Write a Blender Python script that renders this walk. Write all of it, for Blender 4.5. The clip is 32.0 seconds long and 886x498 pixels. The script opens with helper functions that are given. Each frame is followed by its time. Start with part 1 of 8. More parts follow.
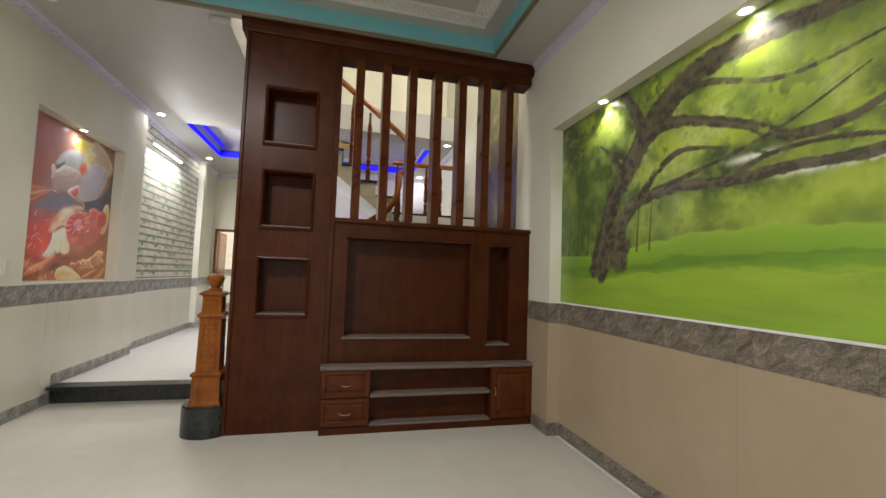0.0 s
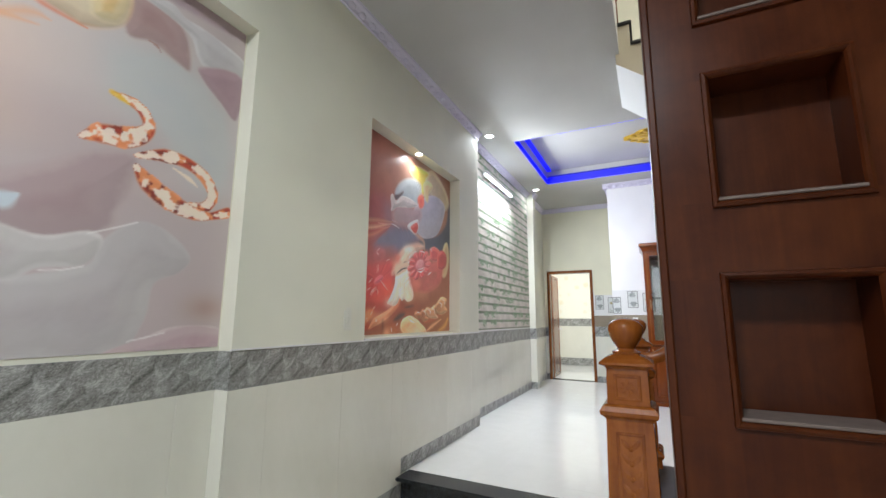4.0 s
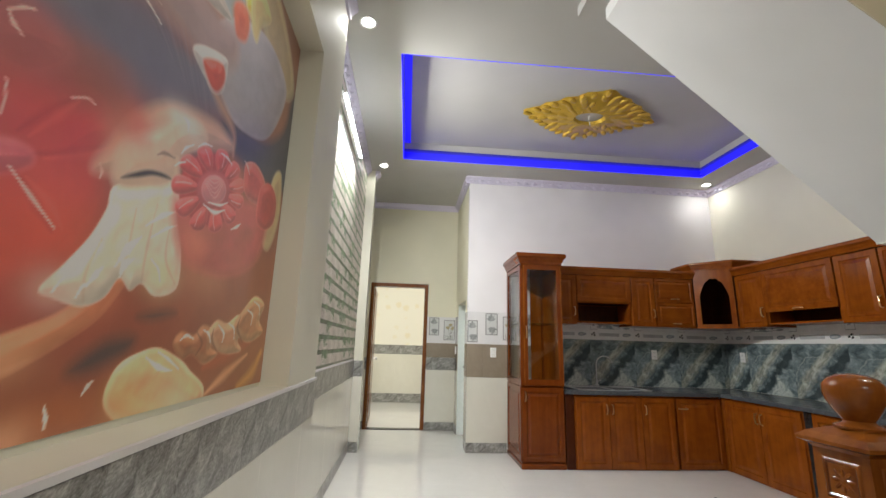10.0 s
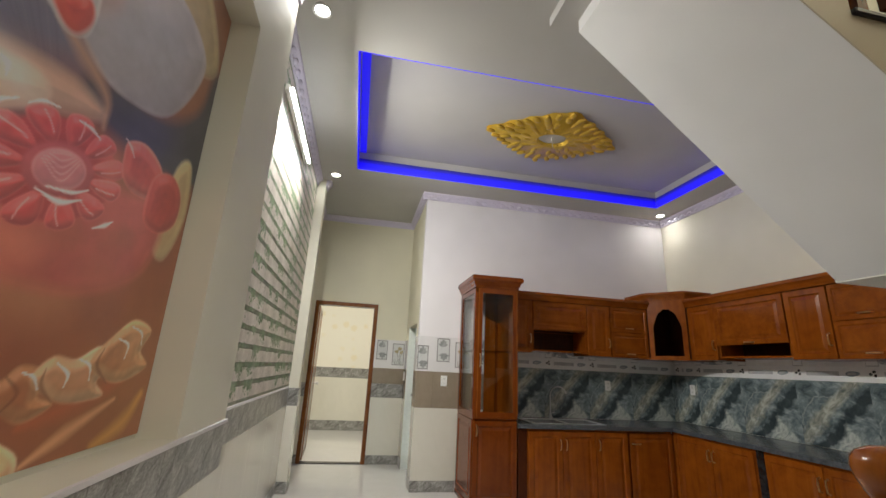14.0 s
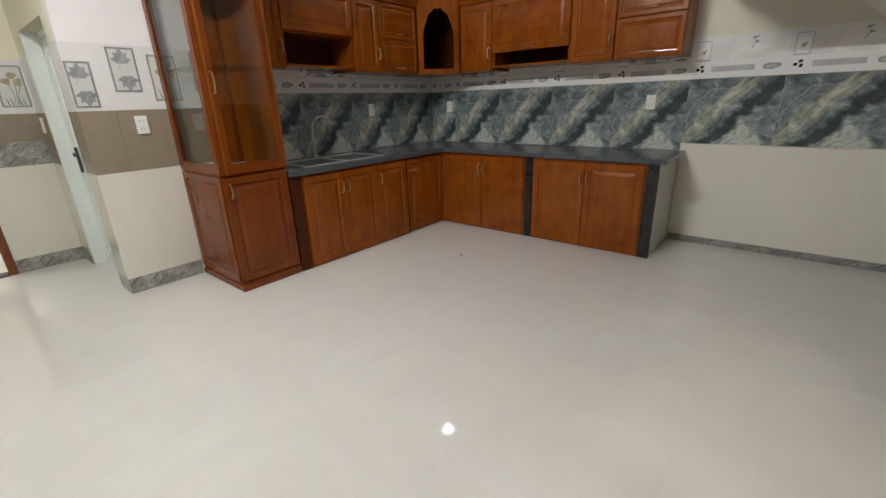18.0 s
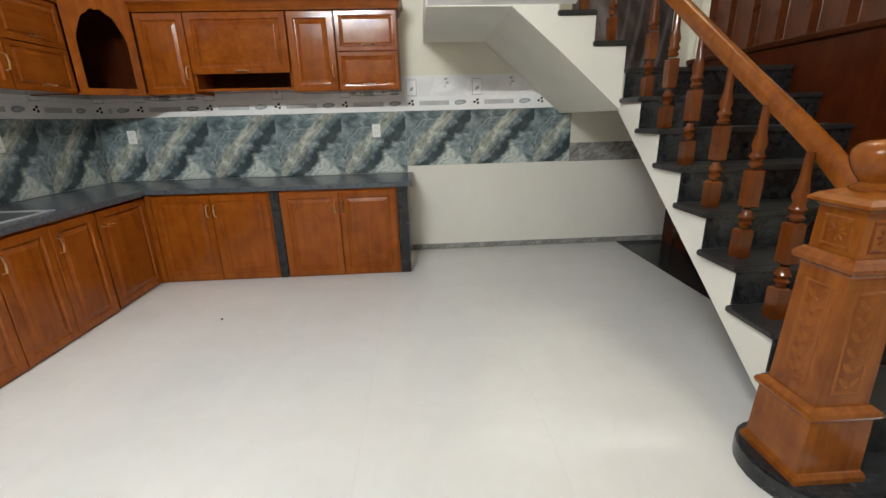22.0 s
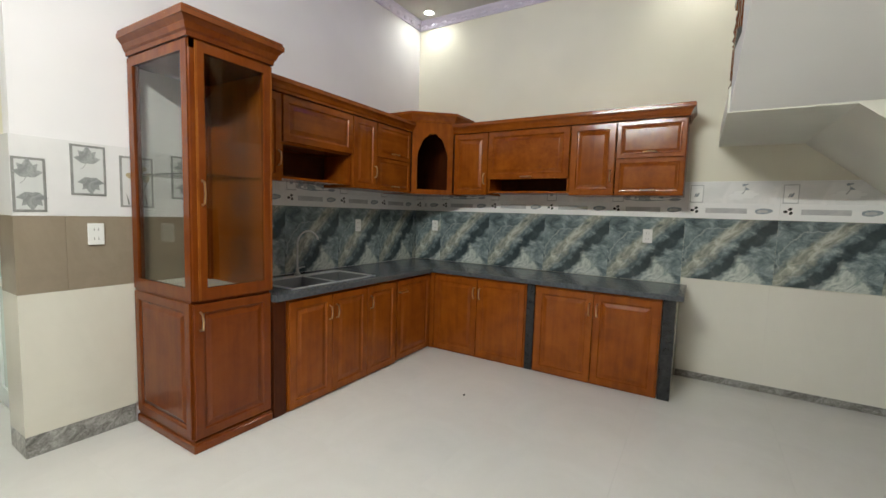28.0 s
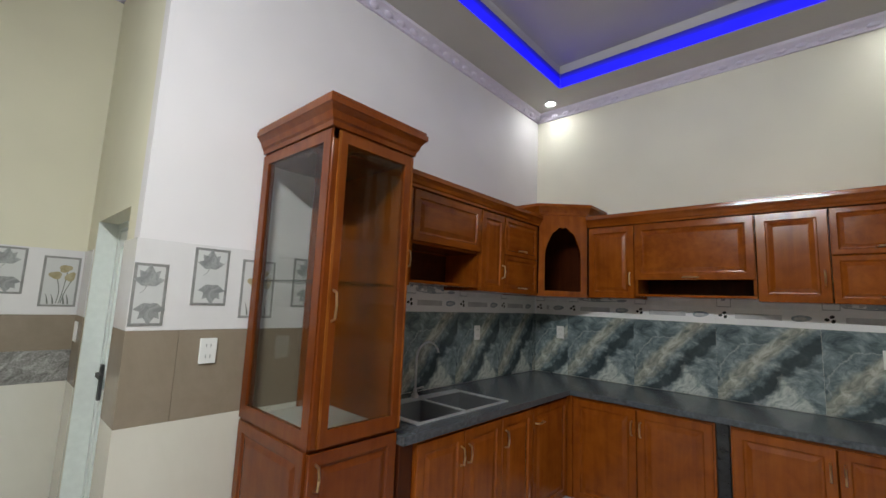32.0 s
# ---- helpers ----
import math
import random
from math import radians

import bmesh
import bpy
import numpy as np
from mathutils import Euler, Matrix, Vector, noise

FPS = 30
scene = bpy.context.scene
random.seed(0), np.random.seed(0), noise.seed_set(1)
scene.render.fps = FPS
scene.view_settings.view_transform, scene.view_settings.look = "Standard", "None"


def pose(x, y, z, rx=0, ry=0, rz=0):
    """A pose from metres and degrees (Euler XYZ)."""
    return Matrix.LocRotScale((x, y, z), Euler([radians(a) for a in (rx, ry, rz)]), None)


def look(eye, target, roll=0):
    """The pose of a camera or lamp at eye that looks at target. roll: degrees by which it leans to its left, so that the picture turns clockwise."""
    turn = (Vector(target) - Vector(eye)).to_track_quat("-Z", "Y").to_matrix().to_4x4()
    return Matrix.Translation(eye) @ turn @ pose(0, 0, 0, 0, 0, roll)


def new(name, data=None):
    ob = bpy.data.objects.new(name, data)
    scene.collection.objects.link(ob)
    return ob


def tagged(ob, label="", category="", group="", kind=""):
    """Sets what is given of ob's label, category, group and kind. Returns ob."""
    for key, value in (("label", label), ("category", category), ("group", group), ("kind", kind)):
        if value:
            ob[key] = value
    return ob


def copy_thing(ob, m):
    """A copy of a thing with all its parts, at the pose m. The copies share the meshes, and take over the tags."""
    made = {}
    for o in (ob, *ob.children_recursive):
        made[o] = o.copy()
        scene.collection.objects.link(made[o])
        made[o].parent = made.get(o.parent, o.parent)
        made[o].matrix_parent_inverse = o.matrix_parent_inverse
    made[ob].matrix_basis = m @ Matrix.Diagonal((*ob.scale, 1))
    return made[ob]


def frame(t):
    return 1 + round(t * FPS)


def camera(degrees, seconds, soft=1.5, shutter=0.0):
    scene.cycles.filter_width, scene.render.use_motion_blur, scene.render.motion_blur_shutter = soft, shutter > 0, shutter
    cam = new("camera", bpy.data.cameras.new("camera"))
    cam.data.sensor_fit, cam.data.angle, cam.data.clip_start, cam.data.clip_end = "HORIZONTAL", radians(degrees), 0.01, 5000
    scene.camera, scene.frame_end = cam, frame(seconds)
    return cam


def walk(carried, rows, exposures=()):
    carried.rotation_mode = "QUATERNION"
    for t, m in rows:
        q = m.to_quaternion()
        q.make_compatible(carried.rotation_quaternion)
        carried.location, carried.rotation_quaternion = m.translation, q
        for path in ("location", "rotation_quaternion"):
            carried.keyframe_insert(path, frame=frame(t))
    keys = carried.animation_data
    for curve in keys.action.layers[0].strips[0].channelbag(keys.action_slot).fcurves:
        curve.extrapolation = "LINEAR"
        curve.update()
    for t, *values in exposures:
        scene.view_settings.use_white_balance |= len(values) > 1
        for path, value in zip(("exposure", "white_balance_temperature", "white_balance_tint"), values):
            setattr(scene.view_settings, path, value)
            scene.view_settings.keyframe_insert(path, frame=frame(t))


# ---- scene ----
cam = camera(93.4, 32.0)
# seconds, eye x y z, heading, pitch, roll
PATH = [
    (0, 0.109, -0.057, 1.440, -14.14, 3.62, 1.99),
    (0.5, 0.070, 0.193, 1.430, -1.99, 1.62, 2.30),
    (1, 0.024, 0.462, 1.420, 10.13, -0.90, 3.12),
    (1.5, -0.081, 0.716, 1.404, 15.53, -3.00, 3.19),
    (2, -0.211, 0.980, 1.394, 16.60, -0.64, 2.11),
    (2.5, -0.301, 1.298, 1.391, 19.99, 5.04, 1.55),
    (3, -0.438, 1.563, 1.388, 23.61, 8.05, 1.18),
    (3.5, -0.645, 1.826, 1.392, 25.17, 10.15, 0.94),
    (4, -0.823, 2.124, 1.381, 26.41, 9.43, 0.40),
    (4.5, -1.013, 2.398, 1.379, 28.26, 5.23, -0.05),
    (6.5, -1.750, 3.342, 1.399, 17.20, 1.52, 0.30),
    (7, -1.878, 3.555, 1.377, 12.37, 1.98, 0.85),
    (7.5, -1.962, 3.822, 1.375, 10.22, 3.58, 0.35),
    (8, -2.034, 4.024, 1.367, 5.98, 1.75, 1.20),
    (8.5, -2.113, 4.215, 1.383, -0.78, 1.49, 1.08),
    (9, -2.165, 4.297, 1.389, -3.86, 3.77, 0.71),
    (9.5, -2.172, 4.305, 1.406, -4.54, 8.08, 1.38),
    (10, -2.166, 4.291, 1.431, -4.50, 12.93, 1.72),
    (10.5, -2.165, 4.275, 1.458, -4.29, 16.75, 1.91),
    (11, -2.151, 4.255, 1.485, -4.14, 20.49, 2.08),
    (11.5, -2.116, 4.226, 1.508, -4.21, 23.55, 2.33),
    (12, -2.072, 4.212, 1.526, -4.69, 25.06, 2.69),
    (12.5, -2.024, 4.200, 1.536, -5.90, 24.96, 2.84),
    (13, -2.022, 4.240, 1.535, -7.92, 22.99, 2.68),
    (13.5, -2.065, 4.400, 1.525, -9.79, 19.62, 2.67),
    (15.5, -2.228, 5.319, 1.468, -19.27, 4.67, 2.50),
    (16, -2.271, 5.578, 1.473, -27.42, 1.44, 2.07),
    (16.5, -2.275, 5.718, 1.482, -33.34, -2.40, 1.65),
    (17, -2.225, 5.879, 1.476, -36.23, -6.82, 0.15),
    (17.5, -2.137, 6.000, 1.457, -40.05, -13.62, -1.05),
    (18, -2.103, 6.100, 1.444, -50.34, -19.43, -1.84),
    (18.5, -2.161, 6.257, 1.438, -62.06, -22.89, -2.94),
    (19, -2.188, 6.433, 1.437, -67.11, -24.35, -3.24),
    (19.5, -2.151, 6.587, 1.432, -66.73, -24.30, -3.12),
    (20, -2.093, 6.693, 1.430, -68.31, -24.24, -3.06),
    (20.5, -2.061, 6.739, 1.435, -74.56, -23.98, -3.27),
    (21, -2.077, 6.759, 1.445, -81.75, -22.31, -2.62),
    (21.5, -2.108, 6.757, 1.459, -87.40, -20.65, -1.66),
    (22, -2.097, 6.736, 1.474, -92.90, -17.28, -1.53),
    (22.5, -2.098, 6.704, 1.494, -97.79, -12.92, -0.98),
    (23, -2.099, 6.682, 1.518, -99.70, -10.63, -0.96),
    (23.5, -2.090, 6.693, 1.525, -99.70, -8.06, -1.24),
    (24, -2.079, 6.694, 1.531, -97.49, -6.67, -1.68),
    (24.5, -2.057, 6.692, 1.536, -92.13, -4.56, -1.86),
    (26.5, -2.032, 6.746, 1.550, -76.88, -4.12, 0.20),
    (27, -2.029, 6.750, 1.548, -69.45, -4.40, -0.22),
    (27.5, -2.037, 6.737, 1.542, -63.19, -4.66, 0.44),
    (28, -2.053, 6.738, 1.534, -58.51, -4.94, 1.76),
    (28.5, -2.021, 6.829, 1.534, -54.95, -4.48, 2.03),
    (29, -1.997, 6.997, 1.545, -51.67, -3.08, 1.86),
    (29.5, -1.976, 7.120, 1.553, -48.00, -2.37, 1.81),
    (30, -1.871, 7.250, 1.563, -44.52, -1.52, 1.79),
    (30.5, -1.774, 7.351, 1.580, -41.80, -0.27, 1.83),
    (31, -1.781, 7.411, 1.600, -41.12, 1.56, 2.07),
    (31.5, -1.817, 7.439, 1.622, -43.12, 4.23, 2.21),
    (32, -1.849, 7.446, 1.637, -47.82, 7.15, 2.43),
]
EXPOSURES = [(0.0, 0.26, 6350, 10), (1.0, 0.37, 6200, 10), (2.0, 0.42, 6000, 9), (3.0, 0.48, 5780, 8), (4.5, 0.36, 5680, 8), (7.0, -0.18, 5980, 9), (8.0, -0.15, 6200, 9), (9.0, -0.1, 6350, 9), (10.0, 0.0, 6400, 8), (12.0, -0.22, 6450, 9), (16.0, -0.3, 6800, 9), (17.0, -0.15, 6600, 9), (18.0, -0.1, 6550, 9), (19.0, 0.12, 6500, 8), (20.0, 0.14, 6400, 8), (21.0, 0.4, 6350, 7), (23.0, 0.5, 6250, 6), (24.5, 0.55, 6200, 5), (27.0, 0.4, 6450, 3), (28.0, 0.18, 6500, 4), (30.0, 0.08, 6350, 6), (31.0, 0.05, 6200, 7), (32.0, -0.2, 6200, 7)]
walk(cam, [(t, pose(x, y, z, 90 + pitch, 0, heading) @ pose(0, 0, 0, 0, 0, roll)) for t, x, y, z, heading, pitch, roll in PATH], EXPOSURES)

# ---- world and lamps ----
world = bpy.data.worlds.new("sky")
scene.world = world
world.use_nodes = True
sky = world.node_tree.nodes.new("ShaderNodeTexSky")
sky.sky_type, sky.sun_disc, sky.sun_elevation, sky.sun_rotation = "NISHITA", False, radians(40), radians(200)
world.node_tree.links.new(sky.outputs[0], world.node_tree.nodes["Background"].inputs[0])
world.node_tree.nodes["Background"].inputs[1].default_value = 0.08


def lamp(name, kind, m, power, colour=(1, 1, 1), size=0.1, size_y=None, spread=180, cone=120, blend=0.6):
    data = bpy.data.lights.new(name, kind)
    data.energy, data.color = power, colour
    if kind == "AREA":
        data.shape, data.size = ("RECTANGLE", size) if size_y else ("DISK", size)
        if size_y:
            data.size_y = size_y
        data.spread = radians(spread)
    else:
        data.shadow_soft_size = size
    if kind == "SPOT":
        data.spot_size, data.spot_blend = radians(cone), blend
    ob = new(name, data)
    ob.matrix_world = m
    return ob


# floor levels, ceiling and wall planes
KF, CEIL = 0.18, 3.70
XR, YB, XN, YC = 2.07, 9.66, -1.395, 10.98
XA, XB, XC = -2.77, -2.675, -2.80

DAY = (1.0, 0.97, 0.93)
COOL = (1.0, 0.985, 0.945)
# added fill light in an assumed opening of the unseen front wall
lamp("entrance_fill", "AREA", look((-0.3, -3.25, 1.6), (-0.3, 0, 1.3)), 20, DAY, 2.6, 2.6)
DOWNLIGHTS = [(-2.55, 6.92), (-2.57, 9.43), (1.87, 9.41), (1.87, 6.88)]
for x, y in DOWNLIGHTS:
    lamp("downlight_lamp", "AREA", look((x, y, CEIL - 0.012), (x, y, 0)), 1.9, COOL, 0.09, spread=155)
lamp("tube_lamp", "AREA", look((-2.70, 7.85, 3.33), (-1.4, 7.85, 2.1)), 90, COOL, 1.1, 0.025)
lamp("stair_lamp", "POINT", Matrix.Translation((1.2, 4.7, 5.5)), 120, (1.0, 0.92, 0.79), 0.15)
lamp("back_room_lamp", "AREA", look((-2.4, 11.5, 3.3), (-2.4, 12.2, 0)), 56, (1.0, 0.97, 0.89), 0.8, 0.8)
lamp("side_room_lamp", "POINT", Matrix.Translation((-0.5, 10.3, 2.6)), 12, COOL, 0.2)
for y in (1.6, 2.81):
    lamp("mural_lamp", "SPOT", look((2.115, y, 2.865), (2.14, y, 0)), 14, COOL, 0.02, cone=110, blend=0.8)
lamp("mural_lamp", "SPOT", look((-2.715, 5.4, 2.91), (-2.68, 5.4, 0)), 7, (1.0, 0.93, 0.80), 0.03, cone=150, blend=0.9)
# added fill under the living room tray, no fixture belongs to it
lamp("living_fill", "AREA", look((-1.2, 1.2, 3.84), (-1.2, 1.2, 0)), 104, (1.0, 0.978, 0.915), 0.6)

# ---- materials ----
class Nodes:
    def __init__(self, name):
        self.m = bpy.data.materials.new(name)
        self.m.use_nodes = True
        self.t = self.m.node_tree
        self.b = self.t.nodes["Principled BSDF"]

    def n(self, kind, props=None, **inputs):
        node = self.t.nodes.new("ShaderNode" + kind)
        for k, v in (props or {}).items():
            if k == "operation":
                node.operation = v
            elif k == "blend_type":
                node.blend_type = v
            elif k == "data_type":
                node.data_type = v
            elif k == "feature":
                node.feature = v
            elif k == "wave_type":
                node.wave_type = v
            elif k == "bands_direction":
                node.bands_direction = v
            elif k == "invert":
                node.invert = v
        for k, v in inputs.items():
            self.put(node, k, v)
        return node

    def put(self, node, key, v):
        sock = node.inputs[int(key[1:])] if key[0] == "i" and key[1:].isdigit() else node.inputs[key.replace("_", " ")]
        if isinstance(v, bpy.types.NodeSocket):
            self.t.links.new(v, sock)
        elif isinstance(v, (tuple, list)) and len(v) == 3 and sock.type == "RGBA":
            sock.default_value = (*v, 1)
        else:
            sock.default_value = v

    def coords(self, scale=1.0, stretch=(1, 1, 1), rot=(0, 0, 0), use="Object"):
        tc = self.n("TexCoord")
        turned = self.n("Mapping", Vector=tc.outputs[use], Rotation=tuple(radians(a) for a in rot))
        mp = self.n("Mapping", Vector=turned.outputs[0], Scale=tuple(scale * s for s in stretch))
        return mp.outputs[0]

    def noise(self, vec, scale, detail=4, rough=0.55, distortion=0.0):
        return self.n("TexNoise", Vector=vec, Scale=scale, Detail=detail, Roughness=rough, Distortion=distortion).outputs["Fac"]

    def ramp(self, fac, stops):
        r = self.n("ValToRGB", Fac=fac)
        e = r.color_ramp.elements
        while len(e) < len(stops):
            e.new(0.5)
        for el, (p, c) in zip(e, stops):
            el.position, el.color = p, (*c, 1)
        return r.outputs[0]

    def mix(self, fac, a, b, blend="MIX"):
        m = self.n("Mix", {"data_type": "RGBA", "blend_type": blend})
        for i, v in ((0, fac), (6, a), (7, b)):
            s = m.inputs[i]
            if isinstance(v, bpy.types.NodeSocket):
                self.t.links.new(v, s)
            elif isinstance(v, (tuple, list)):
                s.default_value = (*v, 1)
            else:
                s.default_value = v
        return m.outputs[2]

    def math(self, op, a, b=0.0):
        m = self.n("Math", {"operation": op})
        self.put(m, "i0", a), self.put(m, "i1", b)
        return m.outputs[0]

    def bump(self, height, strength=0.1, distance=0.01):
        b = self.n("Bump", Strength=strength, Distance=distance, Height=height)
        self.t.links.new(b.outputs[0], self.b.inputs["Normal"])

    def done(self, colour, rough=0.5, metal=0.0, coat=0.0, spec=0.5):
        for k, v in (("Base Color", colour), ("Roughness", rough), ("Metallic", metal), ("Coat Weight", coat), ("Specular IOR Level", spec)):
            self.put(self.b, k, v)
        return self.m


def paint(name, colour, rough=0.6, dirt=0.06):
    k = Nodes(name)
    v = k.coords()
    big = k.noise(v, 0.9, 3)
    dark = tuple(c * (1 - dirt * 2) for c in colour)
    c = k.mix(k.ramp(big, [(0.35, (0, 0, 0)), (0.7, (1, 1, 1))]), dark, colour)
    k.bump(k.noise(v, 140, 3), 0.06, 0.004)
    return k.done(c, rough)


def wood(name, dark, mid, light, rough=0.19, along="z", coat=0.0, spec=0.26):
    k = Nodes(name)
    stretch = {"z": (13, 13, 0.9), "x": (0.9, 13, 13), "y": (13, 0.9, 13)}[along]
    v = k.coords(1.0, stretch)
    info = k.n("ObjectInfo").outputs["Random"]
    vv = k.n("VectorMath", {"operation": "ADD"})
    k.put(vv, "i0", v)
    sc = k.n("CombineXYZ", X=k.math("MULTIPLY", info, 37.0), Y=k.math("MULTIPLY", info, 17.0), Z=k.math("MULTIPLY", info, 5.0))
    k.put(vv, "i1", sc.outputs[0])
    v = vv.outputs[0]
    g = k.noise(v, 1.6, 6, 0.62, 0.6)
    fine = k.noise(v, 14, 3, 0.6)
    soft = k.n("VectorMath", {"operation": "ADD"})
    k.put(soft, "i0", k.coords(1.0)), k.put(soft, "i1", sc.outputs[0])
    cloud = k.noise(soft.outputs[0], 5.5, 4, 0.6, 0.4)
    t = k.math("ADD", k.math("MULTIPLY", g, 0.45), k.math("MULTIPLY", cloud, 0.55))
    c = k.ramp(t, [(0.34, dark), (0.50, mid), (0.68, light)])
    c = k.mix(k.math("MULTIPLY", fine, 0.16), c, dark)
    k.bump(fine, 0.035, 0.003)
    r = k.math("ADD", k.math("MULTIPLY", cloud, 0.14), rough - 0.06)
    return k.done(c, r, 0.0, coat, spec)


def stone(name, stops, scale, distortion=1.2, rough=0.3, stretch=(1, 1, 1), rot=(0, 0, 0), bump=0.05, fine=0.2):
    k = Nodes(name)
    v = k.coords(1.0, stretch, rot)
    g = k.noise(v, scale, 8, 0.68, distortion)
    f = k.noise(v, scale * 9, 4, 0.6)
    c = k.ramp(k.math("ADD", k.math("MULTIPLY", g, 1 - fine), k.math("MULTIPLY", f, fine)), stops)
    k.bump(f, bump, 0.004)
    return k.done(c, rough)


def marble(name):
    """Dark green marble print, the same on each tile: a slanting beige swath, a pale wedge and a thin white vein."""
    k = Nodes(name)
    at = k.coords(1.0)
    sep = k.n("SeparateXYZ", Vector=at)
    shove = lambda off, amount, scale: k.math("MULTIPLY", k.math("SUBTRACT", k.noise(k.n("Mapping", Vector=at, Location=(off, off, 0.0)).outputs[0], scale, 7, 0.62), 0.5), amount)
    u = k.math("ADD", k.math("MULTIPLY", sep.outputs[0], 1.67), k.math("ADD", shove(1.3, 0.34, 5.0), shove(9.1, 0.12, 22.0)))
    v = k.math("ADD", k.math("MULTIPLY", sep.outputs[2], 1.96), k.math("ADD", shove(4.7, 0.34, 5.0), shove(6.2, 0.12, 22.0)))
    line = lambda a, b, c: k.math("ADD", k.math("ADD", k.math("MULTIPLY", u, a), k.math("MULTIPLY", v, b)), c)
    # soft cloudy ground
    ground = k.noise(k.n("Mapping", Vector=at, Scale=(1.0, 1.0, 1.4)).outputs[0], 7.0, 9, 0.68, 0.6)
    c = k.ramp(ground, [(0.32, (0.055, 0.075, 0.084)), (0.45, (0.125, 0.165, 0.176)), (0.55, (0.22, 0.275, 0.285)), (0.68, (0.44, 0.50, 0.495))])
    # swath from the lower left corner to the upper right
    side = line(0.764, -0.645, 0.055)
    grain = k.noise(k.coords(1.0, (2.6, 1.0, 5.6), (0, 45, 0)), 3.4, 10, 0.66, 1.3)
    beige = k.ramp(grain, [(0.32, (0.15, 0.175, 0.155)), (0.44, (0.31, 0.32, 0.265)), (0.54, (0.47, 0.475, 0.40)), (0.68, (0.70, 0.72, 0.66))])
    c = k.mix(k.ramp(k.math("ABSOLUTE", side), [(0.035, (0.85, 0.85, 0.85)), (0.085, (0.45, 0.45, 0.45)), (0.13, (0, 0, 0))]), c, beige)
    # dark stream along the swath
    c = k.mix(k.ramp(k.math("ABSOLUTE", k.math("SUBTRACT", side, 0.27)), [(0.05, (0.85, 0.85, 0.85)), (0.11, (0, 0, 0))]), c, (0.032, 0.046, 0.052))
    # pale wedge by the lower edge
    du, dv = k.math("ABSOLUTE", k.math("SUBTRACT", u, 0.68)), k.math("ABSOLUTE", v)
    far = k.math("ADD", k.math("MULTIPLY", du, 3.2), k.math("MULTIPLY", dv, 2.1))
    c = k.mix(k.ramp(far, [(0.68, (0.92, 0.92, 0.92)), (0.80, (0.30, 0.30, 0.30)), (0.95, (0, 0, 0))]), c, k.ramp(grain, [(0.36, (0.26, 0.32, 0.31)), (0.48, (0.50, 0.55, 0.51)), (0.62, (0.70, 0.74, 0.69))]))
    # thin vein curving round the swath
    du, dv = k.math("SUBTRACT", u, 0.52), k.math("SUBTRACT", v, 0.40)
    ring = k.math("ABSOLUTE", k.math("SUBTRACT", k.math("SQRT", k.math("ADD", k.math("MULTIPLY", du, du), k.math("MULTIPLY", dv, dv))), 0.47))
    vein = k.math("MULTIPLY", k.ramp(ring, [(0.002, (0.6, 0.6, 0.6)), (0.012, (0, 0, 0))]), k.ramp(line(0.7, -0.7, 0.5), [(0.30, (1, 1, 1)), (0.40, (0, 0, 0))]))
    c = k.mix(vein, c, (0.50, 0.54, 0.52))
    return k.done(c, 0.14)


def plain(name, colour, rough=0.5, metal=0.0, coat=0.0, vary=0.1, scale=30):
    k = Nodes(name)
    g = k.noise(k.coords(), scale, 4)
    c = k.mix(g, tuple(x * (1 - vary) for x in colour), tuple(min(1, x * (1 + vary)) for x in colour))
    return k.done(c, rough, metal, coat)


def glow(name, colour, strength):
    k = Nodes(name)
    k.put(k.b, "Emission Color", colour), k.put(k.b, "Emission Strength", strength)
    return k.done((0.05, 0.05, 0.05), 0.5)


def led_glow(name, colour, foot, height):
    """A band whose glow stands for LED wash, brightest along its lower edge and fading upwards."""
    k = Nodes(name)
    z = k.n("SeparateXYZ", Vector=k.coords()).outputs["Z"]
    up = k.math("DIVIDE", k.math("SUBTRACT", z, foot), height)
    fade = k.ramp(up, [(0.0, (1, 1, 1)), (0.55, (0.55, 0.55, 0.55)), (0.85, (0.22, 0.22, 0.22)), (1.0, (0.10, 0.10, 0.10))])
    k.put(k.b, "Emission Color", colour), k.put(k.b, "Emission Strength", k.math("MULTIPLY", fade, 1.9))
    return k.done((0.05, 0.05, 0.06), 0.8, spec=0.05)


def glass(name, colour=(0.9, 0.95, 0.93)):
    m = bpy.data.materials.new(name)
    m.use_nodes = True
    t = m.node_tree
    t.nodes.clear()
    out, mx, tr, gl, fr, pw, ml = [t.nodes.new("ShaderNode" + s) for s in ("OutputMaterial", "MixShader", "BsdfTransparent", "BsdfGlossy", "LayerWeight", "Math", "Math")]
    tr.inputs[0].default_value = (*colour, 1)
    gl.inputs["Roughness"].default_value = 0.03
    fr.inputs[0].default_value = 0.5
    pw.operation, ml.operation = "POWER", "MULTIPLY_ADD"
    pw.inputs[1].default_value, ml.inputs[1].default_value, ml.inputs[2].default_value = 4.0, 0.5, 0.025
    t.links.new(fr.outputs["Facing"], pw.inputs[0])
    t.links.new(pw.outputs[0], ml.inputs[0])
    t.links.new(ml.outputs[0], mx.inputs[0])
    t.links.new(tr.outputs[0], mx.inputs[1])
    t.links.new(gl.outputs[0], mx.inputs[2])
    t.links.new(mx.outputs[0], out.inputs[0])
    return m


